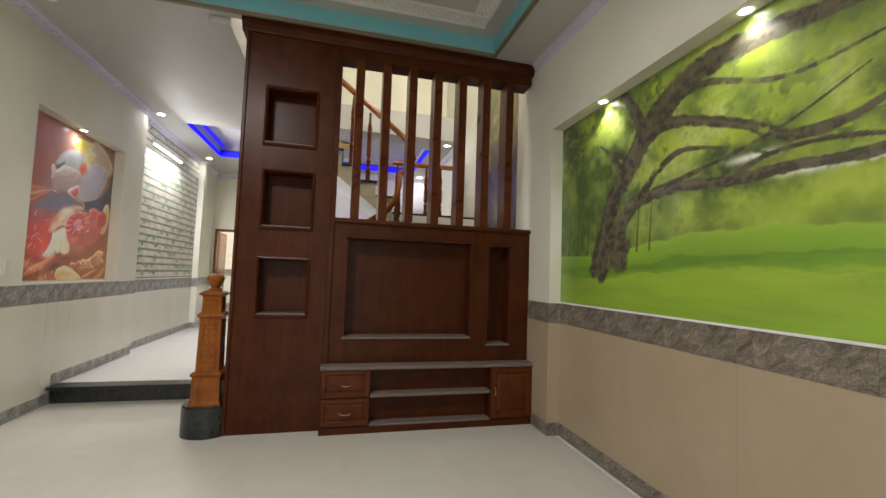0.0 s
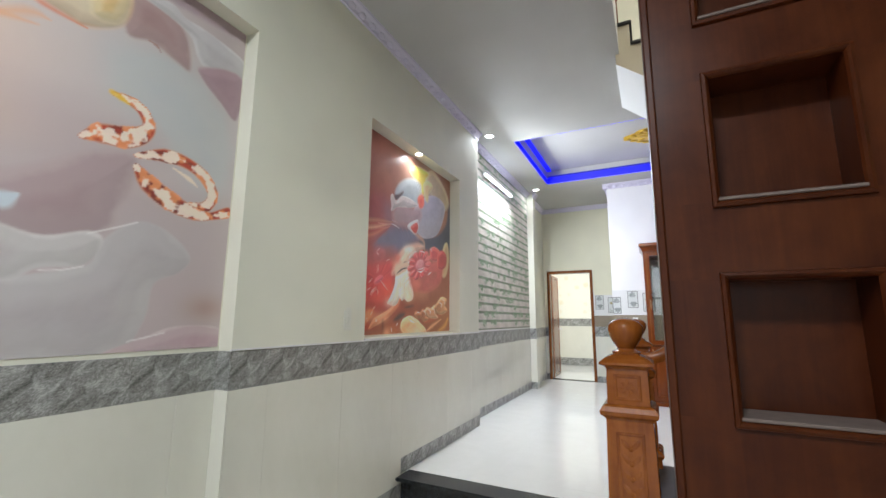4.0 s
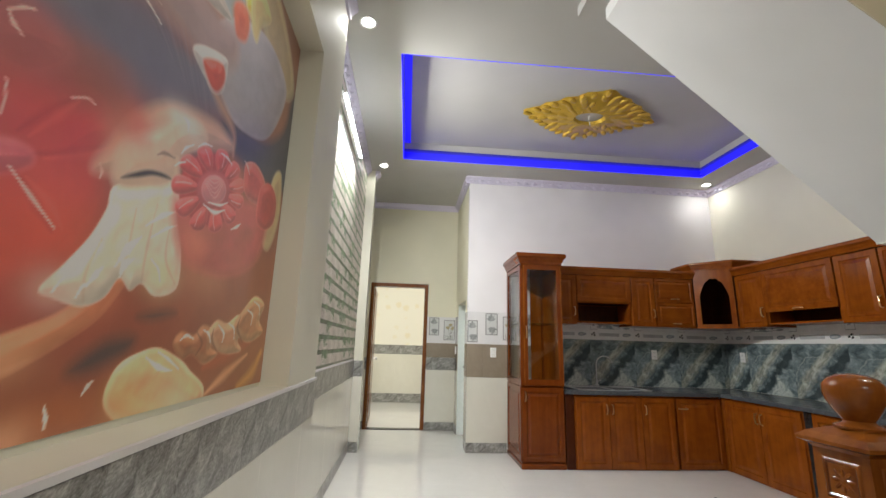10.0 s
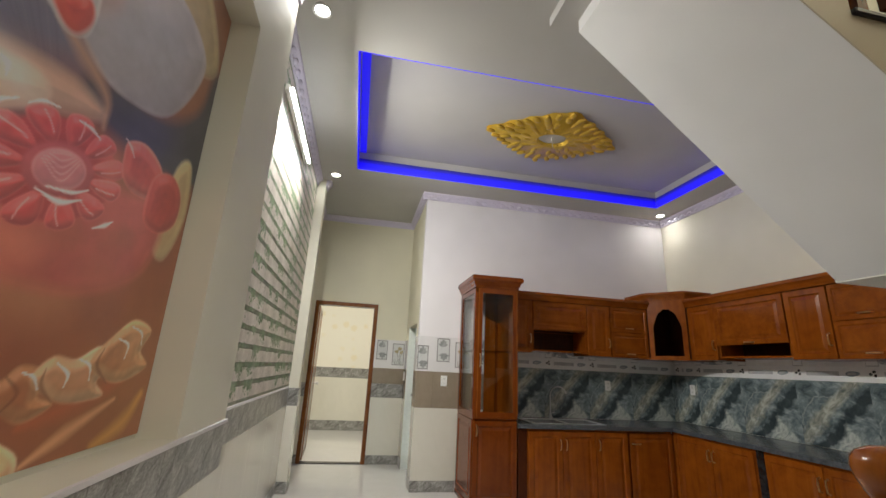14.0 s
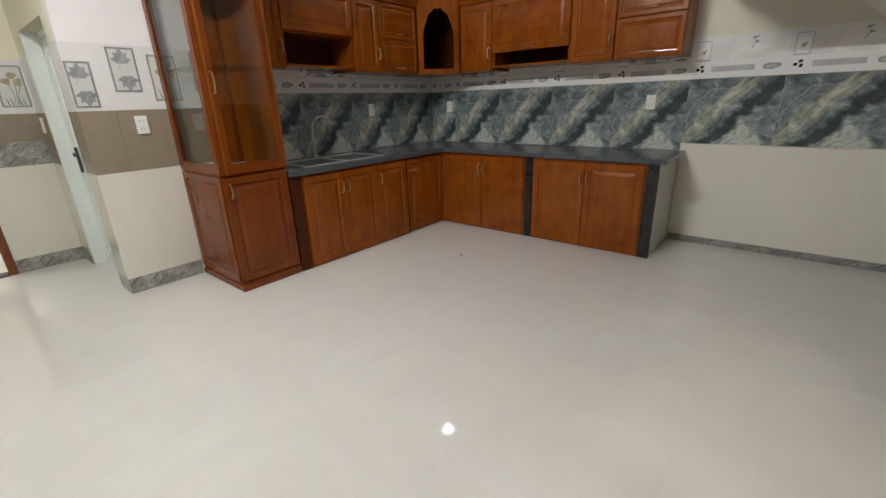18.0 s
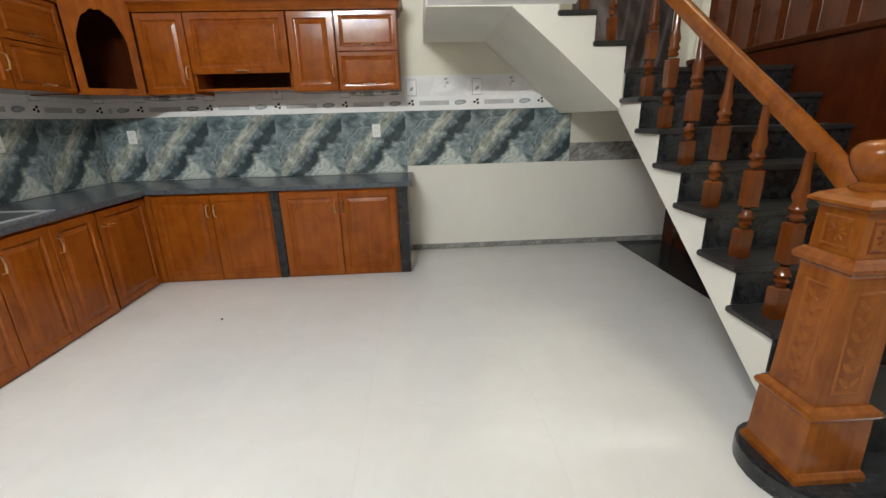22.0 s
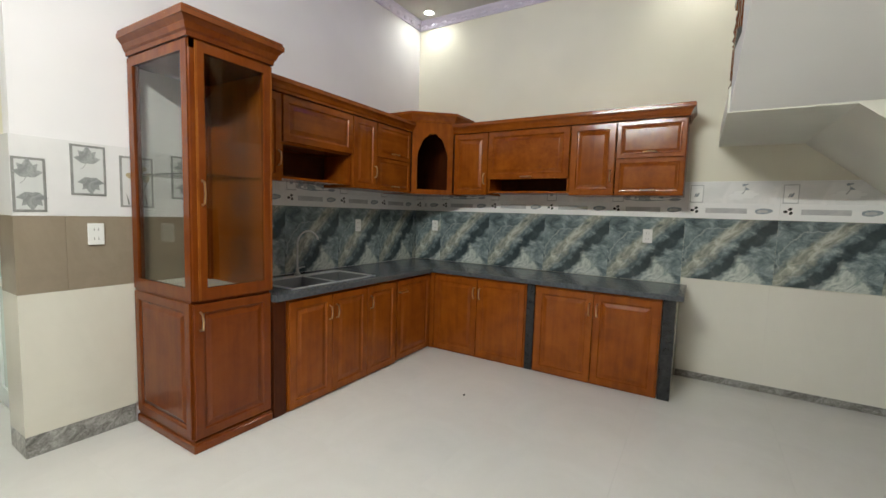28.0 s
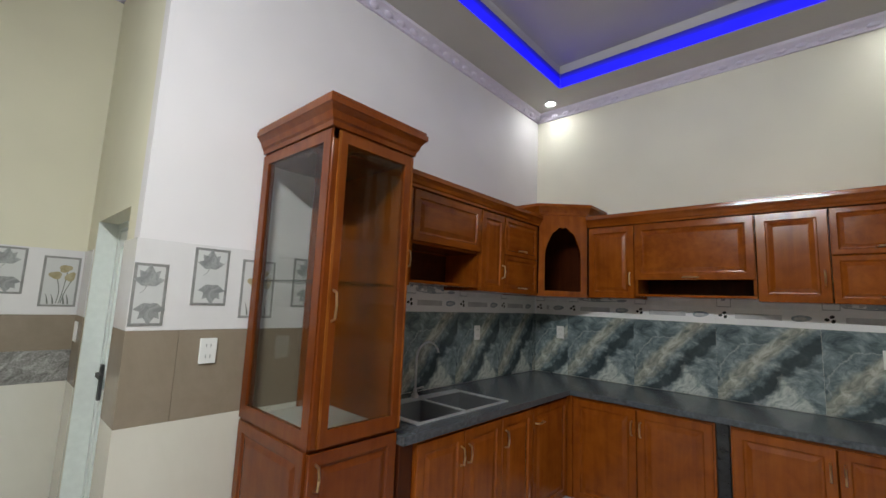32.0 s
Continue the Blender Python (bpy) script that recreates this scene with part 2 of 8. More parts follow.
CREAM = paint("cream_paint", (0.77, 0.75, 0.635))
WHITE = paint("white_paint", (0.80, 0.78, 0.79))
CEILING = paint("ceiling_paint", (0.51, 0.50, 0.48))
TRAYTOP = paint("tray_paint", (0.62, 0.615, 0.61))
LILAC = paint("lilac_plaster", (0.68, 0.64, 0.77))
CORRIDOR = paint("corridor_paint", (0.78, 0.75, 0.59))
BEIGE = paint("beige_string_paint", (0.54, 0.48, 0.36))
TURQ = paint("turquoise_paint", (0.22, 0.55, 0.62))
STRING = paint("string_paint", (0.80, 0.79, 0.71))
SOFFIT = paint("soffit_paint", (0.74, 0.74, 0.74))
# living room floor: beige tile with warmer, dimmer light put into its colour
FLOOR_WARM = stone("floor_porcelain_warm", [(0.3, (0.53, 0.50, 0.44)), (0.7, (0.60, 0.57, 0.505))], 1.3, 0.8, 0.065, bump=0.004)
FLOOR = stone("floor_porcelain", [(0.3, (0.63, 0.62, 0.595)), (0.7, (0.70, 0.69, 0.665))], 1.3, 0.8, 0.065, bump=0.004)
JOINT = plain("grout", (0.68, 0.67, 0.63), 0.8)
WTILE = stone("cream_wall_tile", [(0.3, (0.64, 0.62, 0.54)), (0.7, (0.72, 0.70, 0.62))], 1.1, 0.6, 0.13, bump=0.004)
BAND = stone("grey_stone_tile", [(0.37, (0.08, 0.078, 0.07)), (0.45, (0.19, 0.185, 0.17)), (0.53, (0.31, 0.305, 0.29)), (0.63, (0.52, 0.51, 0.49))], 9.0, 1.3, 0.28, (1.2, 1.2, 2.4), (0, 32, 0), fine=0.42)
# brighter copy of the cream wall tile: stronger light put into the colour
WTILE_LIT = stone("cream_wall_tile_lit", [(0.3, (0.74, 0.72, 0.65)), (0.7, (0.80, 0.78, 0.71))], 1.1, 0.6, 0.13, bump=0.004)
TAUPE = stone("taupe_tile", [(0.3, (0.24, 0.195, 0.14)), (0.7, (0.32, 0.265, 0.20))], 2.0, 0.5, 0.22)
TAN = stone("tan_wall_tile", [(0.3, (0.38, 0.295, 0.20)), (0.7, (0.45, 0.355, 0.25))], 1.1, 0.6, 0.16, bump=0.004)
BROWN = stone("brown_stone_tile", [(0.37, (0.07, 0.055, 0.042)), (0.45, (0.14, 0.115, 0.09)), (0.53, (0.22, 0.185, 0.15)), (0.63, (0.38, 0.33, 0.28))], 9.0, 1.3, 0.28, (1.2, 1.2, 2.4), (0, 32, 0), fine=0.42)
GRANITE = stone("black_granite", [(0.4, (0.010, 0.011, 0.012)), (0.62, (0.028, 0.030, 0.032)), (0.8, (0.09, 0.09, 0.09))], 26, 0.4, 0.22, bump=0.01)
COUNTER = stone("counter_granite", [(0.35, (0.04, 0.045, 0.052)), (0.6, (0.10, 0.11, 0.122)), (0.8, (0.20, 0.21, 0.225))], 45, 0.3, 0.24, bump=0.01)
WOOD = wood("mahogany", (0.175, 0.040, 0.0045), (0.245, 0.062, 0.006), (0.305, 0.086, 0.009), 0.15, spec=0.32)
WOODX = wood("mahogany_level", (0.175, 0.040, 0.0045), (0.245, 0.062, 0.006), (0.305, 0.086, 0.009), 0.15, spec=0.32, along="x")
WOODY = wood("mahogany_deep", (0.175, 0.040, 0.0045), (0.245, 0.062, 0.006), (0.305, 0.086, 0.009), 0.15, spec=0.32, along="y")
REDWOOD = wood("red_mahogany", (0.115, 0.023, 0.004), (0.155, 0.035, 0.005), (0.195, 0.050, 0.0075), 0.15, spec=0.32)
TVWOOD = wood("dark_mahogany", (0.036, 0.0075, 0.002), (0.058, 0.0135, 0.0032), (0.082, 0.0215, 0.005), 0.34, coat=0.0, spec=0.16)
TVWOODX = wood("dark_mahogany_level", (0.038, 0.008, 0.002), (0.061, 0.0145, 0.0035), (0.082, 0.0215, 0.005), 0.34, "x", 0.0, 0.16)
NEWEL = wood("oiled_teak", (0.13, 0.033, 0.005), (0.225, 0.066, 0.009), (0.31, 0.103, 0.016), 0.20, coat=0.1)
FRONTWOOD = wood("drawer_mahogany", (0.055, 0.012, 0.003), (0.088, 0.021, 0.0045), (0.120, 0.031, 0.007), 0.28, spec=0.18)
BACKWOOD = wood("varnished_back", (0.045, 0.008, 0.002), (0.068, 0.013, 0.003), (0.095, 0.021, 0.0045), 0.16, spec=0.4)
TREAD = stone("dusty_granite", [(0.38, (0.014, 0.014, 0.014)), (0.55, (0.030, 0.030, 0.029)), (0.72, (0.052, 0.051, 0.049))], 55, 0.4, 0.34, bump=0.02)
BALWOOD = wood("baluster_mahogany", (0.075, 0.017, 0.003), (0.125, 0.031, 0.0045), (0.175, 0.048, 0.007), 0.16, spec=0.4)
SINK = plain("sink_steel", (0.66, 0.67, 0.68), 0.30, 0.55, vary=0.06)
# sink steel darkened for the bowls, their shade put into the colour
BOWL_SHADED = plain("brushed_steel_shaded", (0.30, 0.31, 0.32), 0.42, 0.9, vary=0.12)
DUST = plain("dusty_shelf", (0.15, 0.112, 0.096), 0.7, vary=0.3)
STEEL = plain("steel", (0.66, 0.67, 0.68), 0.34, 1.0, vary=0.05)
BRASS = plain("brass", (0.72, 0.52, 0.26), 0.28, 1.0, vary=0.08)
GOLD = plain("gilding", (0.70, 0.47, 0.06), 0.30, 0.6, vary=0.3, scale=14)
PLASTIC = plain("white_plastic", (0.80, 0.80, 0.78), 0.35, vary=0.02)
SLOTGREY = plain("socket_slot_grey", (0.38, 0.38, 0.37), 0.5)
SLOT = plain("socket_slot", (0.05, 0.05, 0.05), 0.6)
GLASS = glass("cabinet_glass", (0.76, 0.78, 0.76))
LAMP = glow("lamp_glow", (1.0, 0.97, 0.92), 25.0)
TUBE = glow("tube_glow", (0.95, 0.98, 1.0), 14.0)
BLUEWASH = glow("blue_wash_flat", (0.004, 0.0, 1.0), 1.0)
BLUE = led_glow("blue_led_wash", (0.004, 0.0, 1.0), CEIL, 0.14)
DOORWOOD = wood("door_teak", (0.12, 0.036, 0.010), (0.19, 0.064, 0.018), (0.25, 0.090, 0.026))
ALU = plain("white_aluminium", (0.78, 0.83, 0.80), 0.3)

# ---- building tools ----
def cube(bm, x0, x1, y0, y1, z0, z1):
    v = [bm.verts.new(p) for p in ((x0, y0, z0), (x1, y0, z0), (x1, y1, z0), (x0, y1, z0), (x0, y0, z1), (x1, y0, z1), (x1, y1, z1), (x0, y1, z1))]
    for f in ((0, 3, 2, 1), (4, 5, 6, 7), (0, 1, 5, 4), (1, 2, 6, 5), (2, 3, 7, 6), (3, 0, 4, 7)):
        bm.faces.new([v[i] for i in f])
    return v


def bevelled(bm, width=0.004, segments=1):
    bmesh.ops.bevel(bm, geom=bm.edges[:], offset=width, segments=segments, affect="EDGES", clamp_overlap=True)
    return bm


def block(x0, x1, y0, y1, z0, z1, bevel=0.0, segments=1):
    bm = bmesh.new()
    cube(bm, min(x0, x1), max(x0, x1), min(y0, y1), max(y0, y1), min(z0, z1), max(z0, z1))
    return bevelled(bm, bevel, segments) if bevel else bm


def blocks(*boxes):
    bm = bmesh.new()
    for b in boxes:
        cube(bm, *b)
    return bm


def mesh_of(bm, name, material, smooth=False):
    me = bpy.data.meshes.new(name)
    bm.normal_update()
    bm.to_mesh(me)
    bm.free()
    for m in material if isinstance(material, (list, tuple)) else [material]:
        me.materials.append(m)
    if smooth:
        for p in me.polygons:
            p.use_smooth = True
        me.set_sharp_from_angle(angle=radians(38))
    return me


def part(name, bm, material, parent=None, label="", smooth=False, m=None):
    ob = new(name, mesh_of(bm, name, material, smooth))
    if parent:
        ob.parent = parent
    if m is not None:
        ob.matrix_local = m
    if label:
        ob["label"] = label
    return ob


def thing(name, label, category, at=(0, 0, 0), group="", kind="", turn=0):
    ob = new(name)
    ob.empty_display_size = 0.1
    ob.matrix_world = pose(*at, 0, 0, turn)
    return tagged(ob, label, category, group, kind)


def structure(name, bm, material, label, category="wall"):
    return tagged(part(name, bm, material), label, category, "", "structure")


def lathe(profile, segments=20, bm=None, turn=0.0, cap=True):
    """Rings of (radius, height), turned about z."""
    bm = bm or bmesh.new()
    rings = []
    for r, z in profile:
        rings.append([bm.verts.new((r * math.cos(turn + 2 * math.pi * i / segments), r * math.sin(turn + 2 * math.pi * i / segments), z)) for i in range(segments)])
    for a, b in zip(rings, rings[1:]):
        for i in range(segments):
            j = (i + 1) % segments
            bm.faces.new((a[i], a[j], b[j], b[i]))
    if cap:
        bm.faces.new(rings[0][::-1])
        bm.faces.new(rings[-1])
    return bm


def square_lathe(profile, bm=None):
    return lathe([(w * math.sqrt(0.5), z) for w, z in profile], 4, bm, math.pi / 4)


def panel(w, h, profile, thick=0.02, bm=None, centre=True):
    """A board in the x-z plane, its front at y = 0 looking to -y, with nested rings of (inset, depth)."""
    bm = bm or bmesh.new()
    rings = []
    for inset, depth in profile:
        x, z0, z1 = w / 2 - inset, inset, h - inset
        rings.append([bm.verts.new(p) for p in ((-x, depth, z0), (x, depth, z0), (x, depth, z1), (-x, depth, z1))])
    for a, b in zip(rings, rings[1:]):
        for i in range(4):
            j = (i + 1) % 4
            bm.faces.new((a[i], a[j], b[j], b[i]))
    if centre:
        bm.faces.new(rings[-1])
    back = [bm.verts.new((v.co.x, thick, v.co.z)) for v in rings[0]]
    for i in range(4):
        j = (i + 1) % 4
        bm.faces.new((rings[0][j], rings[0][i], back[i], back[j]))
    if centre:
        bm.faces.new(back[::-1])
    return bm


RAISED = [(0.0, 0.003), (0.003, 0.0), (0.050, 0.0), (0.056, 0.009), (0.066, 0.010), (0.092, 0.002), (0.096, 0.0015)]
SMALL = [(0.0, 0.003), (0.003, 0.0), (0.032, 0.0), (0.038, 0.008), (0.046, 0.009), (0.064, 0.002)]


def tube_path(points, radius, bm=None, segments=8):
    bm = bm or bmesh.new()
    rings = []
    pts = [Vector(p) for p in points]
    up = Vector((0.3, 0.2, 1)).normalized()
    for i, p in enumerate(pts):
        d = (pts[min(i + 1, len(pts) - 1)] - pts[max(i - 1, 0)]).normalized()
        a = d.cross(up)
        a = a.normalized() if a.length > 1e-4 else Vector((1, 0, 0))
        b = d.cross(a).normalized()
        r = radius[i] if isinstance(radius, (list, tuple)) else radius
        rings.append([bm.verts.new(p + r * (math.cos(k) * a + math.sin(k) * b)) for k in (2 * math.pi * j / segments for j in range(segments))])
    for q, w in zip(rings, rings[1:]):
        for i in range(segments):
            j = (i + 1) % segments
            bm.faces.new((q[i], q[j], w[j], w[i]))
    bm.faces.new(rings[0][::-1])
    bm.faces.new(rings[-1])
    bmesh.ops.recalc_face_normals(bm, faces=bm.faces[:])
    return bm


def stepped(columns, b0, b1, axis="y"):
    """One solid with a stepped top: columns (a0, a1, low0, low1, top) side by side, between b0 and b1 along the axis."""
    cols = sorted(columns)
    outline = []
    for a0, a1, l0, l1, top in cols:
        outline += [(a0, top), (a1, top)]
    for a0, a1, l0, l1, top in reversed(cols):
        outline += [(a1, l1), (a0, l0)]
    clean = [p for i, p in enumerate(outline) if (Vector(p) - Vector(outline[i - 1])).length > 0.0005]
    return sweep(clean, b0, b1, axis)


def sweep(section, y0, y1, axis="y"):
    """A closed section of (a, z) carried straight along one axis."""
    bm = bmesh.new()
    ends = []
    for t in (y0, y1):
        ends.append([bm.verts.new((a, t, z) if axis == "y" else (t, a, z)) for a, z in section])
    n = len(section)
    for i in range(n):
        j = (i + 1) % n
        bm.faces.new((ends[0][i], ends[0][j], ends[1][j], ends[1][i]))
    bm.faces.new(ends[0][::-1])
    bm.faces.new(ends[1])
    bmesh.ops.recalc_face_normals(bm, faces=bm.faces[:])
    return bm

# ---- the large structure ----
def flowered(name):
    """Cream wallpaper with faint round yellow flowers."""
    k = Nodes(name)
    v = k.coords(1.0, (4.5, 4.5, 4.5))
    d = k.n("TexVoronoi", Vector=v, Scale=1.0, Randomness=0.35).outputs["Distance"]
    n = k.noise(v, 6, 3)
    m = k.ramp(k.math("ADD", d, k.math("MULTIPLY", n, 0.25)), [(0.44, (1, 1, 1)), (0.56, (0, 0, 0))])
    return k.done(k.mix(k.math("MULTIPLY", m, 0.7), (0.82, 0.79, 0.70), (0.78, 0.70, 0.50)), 0.6)


YS = -3.3          # front wall
TOP = 6.6          # ceiling over the stair well
structure("floor_living", block(-2.95, 2.25, YS, 5.15, -0.12, -0.004), JOINT, "grey grout bed under the living room floor tiles", "floor")
structure("floor_kitchen", blocks((-2.98, 2.25, 5.2, 11.08, -0.12, KF - 0.004), (-0.2, 2.25, 4.2, 5.2, 0.0, KF - 0.004)), JOINT, "raised kitchen floor bed under cream tiles", "floor")
# left wall: bay with the first mural, wall with the second mural, brick bay, corner pier, corridor wall
structure("wall_west_1", blocks((-2.95, XA, YS, 3.54, 0, 3.95), (XA, XB, YS, 3.54, 2.95, 3.95), (XA, XB, YS, 0.35, 0, 2.95)), CREAM, "cream painted side wall with a shallow bay")
structure("wall_west_2", blocks((-2.95, XB, 3.54, 4.60, 0, 3.95), (-2.95, XB, 6.265, 6.82, 0, 3.95), (-2.95, XB, 4.60, 6.265, 0, 1.232), (-2.95, XB, 4.60, 6.265, 2.925, 3.95), (-2.95, -2.80, 4.60, 6.265, 1.232, 2.925)), CREAM, "cream painted side wall with a picture niche")
structure("wall_west_3", blocks((-2.98, XC, 6.82, 9.62, 0, 3.95), (-2.98, -2.69, 9.62, 9.80, 0, 3.95), (-2.98, -2.83, 9.80, YC, 0, 3.95)), CREAM, "cream wall with a recessed bay and a corner pier")
structure("wall_east_living", blocks((2.175, 2.25, YS, 3.52, 0, 2.88), (2.055, 2.25, YS, 3.52, 2.88, 4.1), (2.055, 2.25, 3.52, 4.1, 0, TOP), (2.055, 2.25, YS, -0.6, 0, 2.88)), CREAM, "cream side wall with a wide picture bay")
structure("wall_east_kitchen", block(XR, 2.25, 4.1, YB + 0.1, 0, TOP), CREAM, "cream kitchen side wall rising past the stairs")
structure("wall_north_kitchen", block(XN, XR, YB, YB + 0.1, 0, 3.95), WHITE, "white kitchen end wall")
structure("wall_corridor_side", blocks((XN, XN + 0.1, YB + 0.1, 9.90, 0, 3.95), (XN, XN + 0.1, 10.70, YC, 0, 3.95), (XN, XN + 0.1, 9.90, 10.70, 2.03, 3.95)), CORRIDOR, "cream corridor wall with a doorway")
structure("wall_corridor_end", blocks((-2.98, -2.72, YC, YC + 0.1, 0, 3.95), (-1.90, XN + 0.1, YC, YC + 0.1, 0, 3.95), (-2.72, -1.90, YC, YC + 0.1, 2.32, 3.95)), CORRIDOR, "cream end wall with a doorway")
# unseen wall that closes the room; its opening and the ground are assumed
structure("wall_south", blocks((-2.95, -1.7, YS - 0.15, YS, 0, 3.95), (1.1, 2.25, YS - 0.15, YS, 0, 3.95), (-1.7, 1.1, YS - 0.15, YS, 2.9, 3.95)), CREAM, "unseen cream front wall with an assumed wide opening")
structure("ground", block(-30, 30, -34, YS - 0.15, -0.2, -0.02), plain("paving", (0.30, 0.29, 0.27), 0.8), "unseen concrete ground outside the assumed opening", "ground")
# room behind the corridor door and room behind the side door
structure("wall_back_room", blocks((-3.6, -0.8, 13.95, 14.05, 0, 3.9), (-3.7, -3.6, YC + 0.1, 14.05, 0, 3.9), (-0.9, -0.8, YC + 0.1, 13.95, 0, 3.9)), flowered("flowered_wallpaper"), "cream wallpapered wall of the back room")
structure("floor_back_room", block(-3.6, -0.9, YC + 0.1, 13.95, 0, KF), FLOOR, "cream tiled back room floor", "floor")
structure("ceiling_back_room", block(-3.7, -0.8, YC + 0.1, 14.05, 3.5, 3.6), CEILING, "white back room ceiling", "ceiling")
structure("wall_side_room", blocks((XN + 0.1, 0.6, YC, YC + 0.1, 0, 2.8), (0.5, 0.6, YB + 0.1, YC, 0, 2.8)), paint("side_room_paint", (0.66, 0.80, 0.74)), "pale green wall of the side room")
structure("ceiling_side_room", block(XN + 0.1, 0.6, YB + 0.1, YC + 0.1, 2.8, 2.9), CEILING, "white side room ceiling", "ceiling")

# kitchen ceiling with its tray
TX0, TX1, TY0, TY1, TZ = -2.317, 1.65, 7.23, 9.2, 3.93
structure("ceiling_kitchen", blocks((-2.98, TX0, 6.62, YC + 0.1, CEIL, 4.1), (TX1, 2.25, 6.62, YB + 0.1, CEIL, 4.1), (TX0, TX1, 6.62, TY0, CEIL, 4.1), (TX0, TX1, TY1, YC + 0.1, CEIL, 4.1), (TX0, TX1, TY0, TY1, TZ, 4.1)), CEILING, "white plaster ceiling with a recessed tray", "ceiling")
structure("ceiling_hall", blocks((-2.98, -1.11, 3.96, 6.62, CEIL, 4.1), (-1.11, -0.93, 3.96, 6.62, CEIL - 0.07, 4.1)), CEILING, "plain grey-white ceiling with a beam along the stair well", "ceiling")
# living room ceiling with a turquoise-sided tray
LX0, LX1, LY0, LY1, LZ = -1.75, 1.56, -0.4, 3.83, 3.86
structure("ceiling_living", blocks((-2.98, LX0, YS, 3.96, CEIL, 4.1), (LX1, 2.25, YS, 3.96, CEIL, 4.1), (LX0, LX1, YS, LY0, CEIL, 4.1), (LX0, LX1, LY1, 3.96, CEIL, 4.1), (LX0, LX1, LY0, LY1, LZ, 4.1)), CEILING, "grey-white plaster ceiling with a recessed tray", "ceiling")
tray_trim = thing("trim_living_tray", "turquoise painted tray sides with white carved plaster moulding", "ceiling trim", kind="structure")
for box in ((LX0, LX1, LY1 - 0.012, LY1 - 0.004, CEIL + 0.02, LZ), (LX0, LX1, LY0 + 0.004, LY0 + 0.012, CEIL + 0.02, LZ), (LX0 + 0.004, LX0 + 0.012, LY0, LY1, CEIL + 0.02, LZ), (LX1 - 0.012, LX1 - 0.004, LY0, LY1, CEIL + 0.02, LZ)):
    part("painted_side", block(*box), TURQ, tray_trim)
LIP = plain("bronze_lip", (0.20, 0.17, 0.11), 0.4, 0.3)
for box in ((LX0 - 0.03, LX1 + 0.03, LY1 - 0.004, LY1 + 0.03, CEIL - 0.02, CEIL + 0.016), (LX1 - 0.004, LX1 + 0.03, LY0, LY1 - 0.005, CEIL - 0.02, CEIL + 0.016), (LX0 - 0.03, LX0 + 0.004, LY0, LY1 - 0.005, CEIL - 0.02, CEIL + 0.016)):
    part("lip", block(*box, 0.006), LIP, tray_trim)


def carved_strip(length, width, seed):
    """Plaster strip along x with leafy lumps, hanging below z = 0."""
    rnd = random.Random(seed)
    bm = bmesh.new()
    cube(bm, 0, length, 0, width, -0.012, 0)
    cube(bm, 0, length, 0.0, 0.018, -0.03, -0.011)
    cube(bm, 0, length, width - 0.018, width, -0.03, -0.011)
    x = 0.05
    while x < length - 0.05:
        for s in (-1, 1):
            m = pose(x, width / 2 + s * width * 0.17, -0.012, 0, 0, s * rnd.uniform(25, 60)) @ Matrix.Diagonal((0.055, 0.016, 0.016, 1))
            bmesh.ops.create_icosphere(bm, subdivisions=1, radius=1, matrix=m)
        bmesh.ops.create_icosphere(bm, subdivisions=1, radius=0.02, matrix=pose(x + 0.04, width / 2, -0.014))
        x += 0.085
    return bm


PLASTER = paint("white_plaster", (0.78, 0.77, 0.75))
sx, sy = LX1 - LX0 - 0.36, LY1 - LY0 - 0.36
part("moulding", carved_strip(sx, 0.17, 1), PLASTER, tray_trim, "carved white plaster", True, pose(LX0 + 0.18, LY1 - 0.36, LZ - 0.004))
part("moulding", carved_strip(sx, 0.17, 2), PLASTER, tray_trim, "carved white plaster", True, pose(LX0 + 0.18, LY0 + 0.18, LZ - 0.004))
part("moulding", carved_strip(sy - 0.35, 0.17, 3), PLASTER, tray_trim, "carved white plaster", True, pose(LX1 - 0.18, LY0 + 0.36, LZ - 0.004, 0, 0, 90))
part("moulding", carved_strip(sy - 0.35, 0.17, 4), PLASTER, tray_trim, "carved white plaster", True, pose(LX0 + 0.36, LY0 + 0.36, LZ - 0.004, 0, 0, 90))

# stair well above the ceiling
structure("wall_well", blocks((-3.2, -3.1, 3.8, 7.9, 4.1, TOP), (-3.1, XR, 3.76, 3.86, 4.1, TOP), (-3.1, XR, 7.8, 7.9, 4.1, TOP)), CREAM, "cream upper walls round the stair well")
structure("ceiling_well", block(-3.2, 2.25, 3.76, 7.9, TOP, TOP + 0.1), CEILING, "white ceiling above the stair well", "ceiling")

# cornice with small beads along the tops of the walls
cornice = thing("trim_cornice", "lilac plaster cornice with small beads under the ceiling", "cornice", kind="structure")
CORN = [(0, 0), (0.065, 0), (0.060, -0.02), (0.040, -0.035), (0.022, -0.055), (0.018, -0.085), (0, -0.085)]
for (x, s, y0, y1) in ((XB, 1, 3.98, 6.82), (XC, 1, 6.82, 9.62), (-2.69, 1, 9.62, 9.80), (XR, -1, 6.66, YB), (XR, -1, YS, 3.9), (XB, 1, YS, 3.96), (-2.83, 1, 9.8, YC), (XN, -1, YB, YC)):
    part("moulding", sweep([(x + s * a, CEIL + z) for a, z in CORN], y0, y1), LILAC, cornice)
for (y, s, x0, x1) in ((YB, -1, XN - 0.06, XR), (YC, -1, -2.83, XN)):
    part("moulding", sweep([(y + s * a, CEIL + z) for a, z in CORN], x0, x1, "x"), LILAC, cornice)


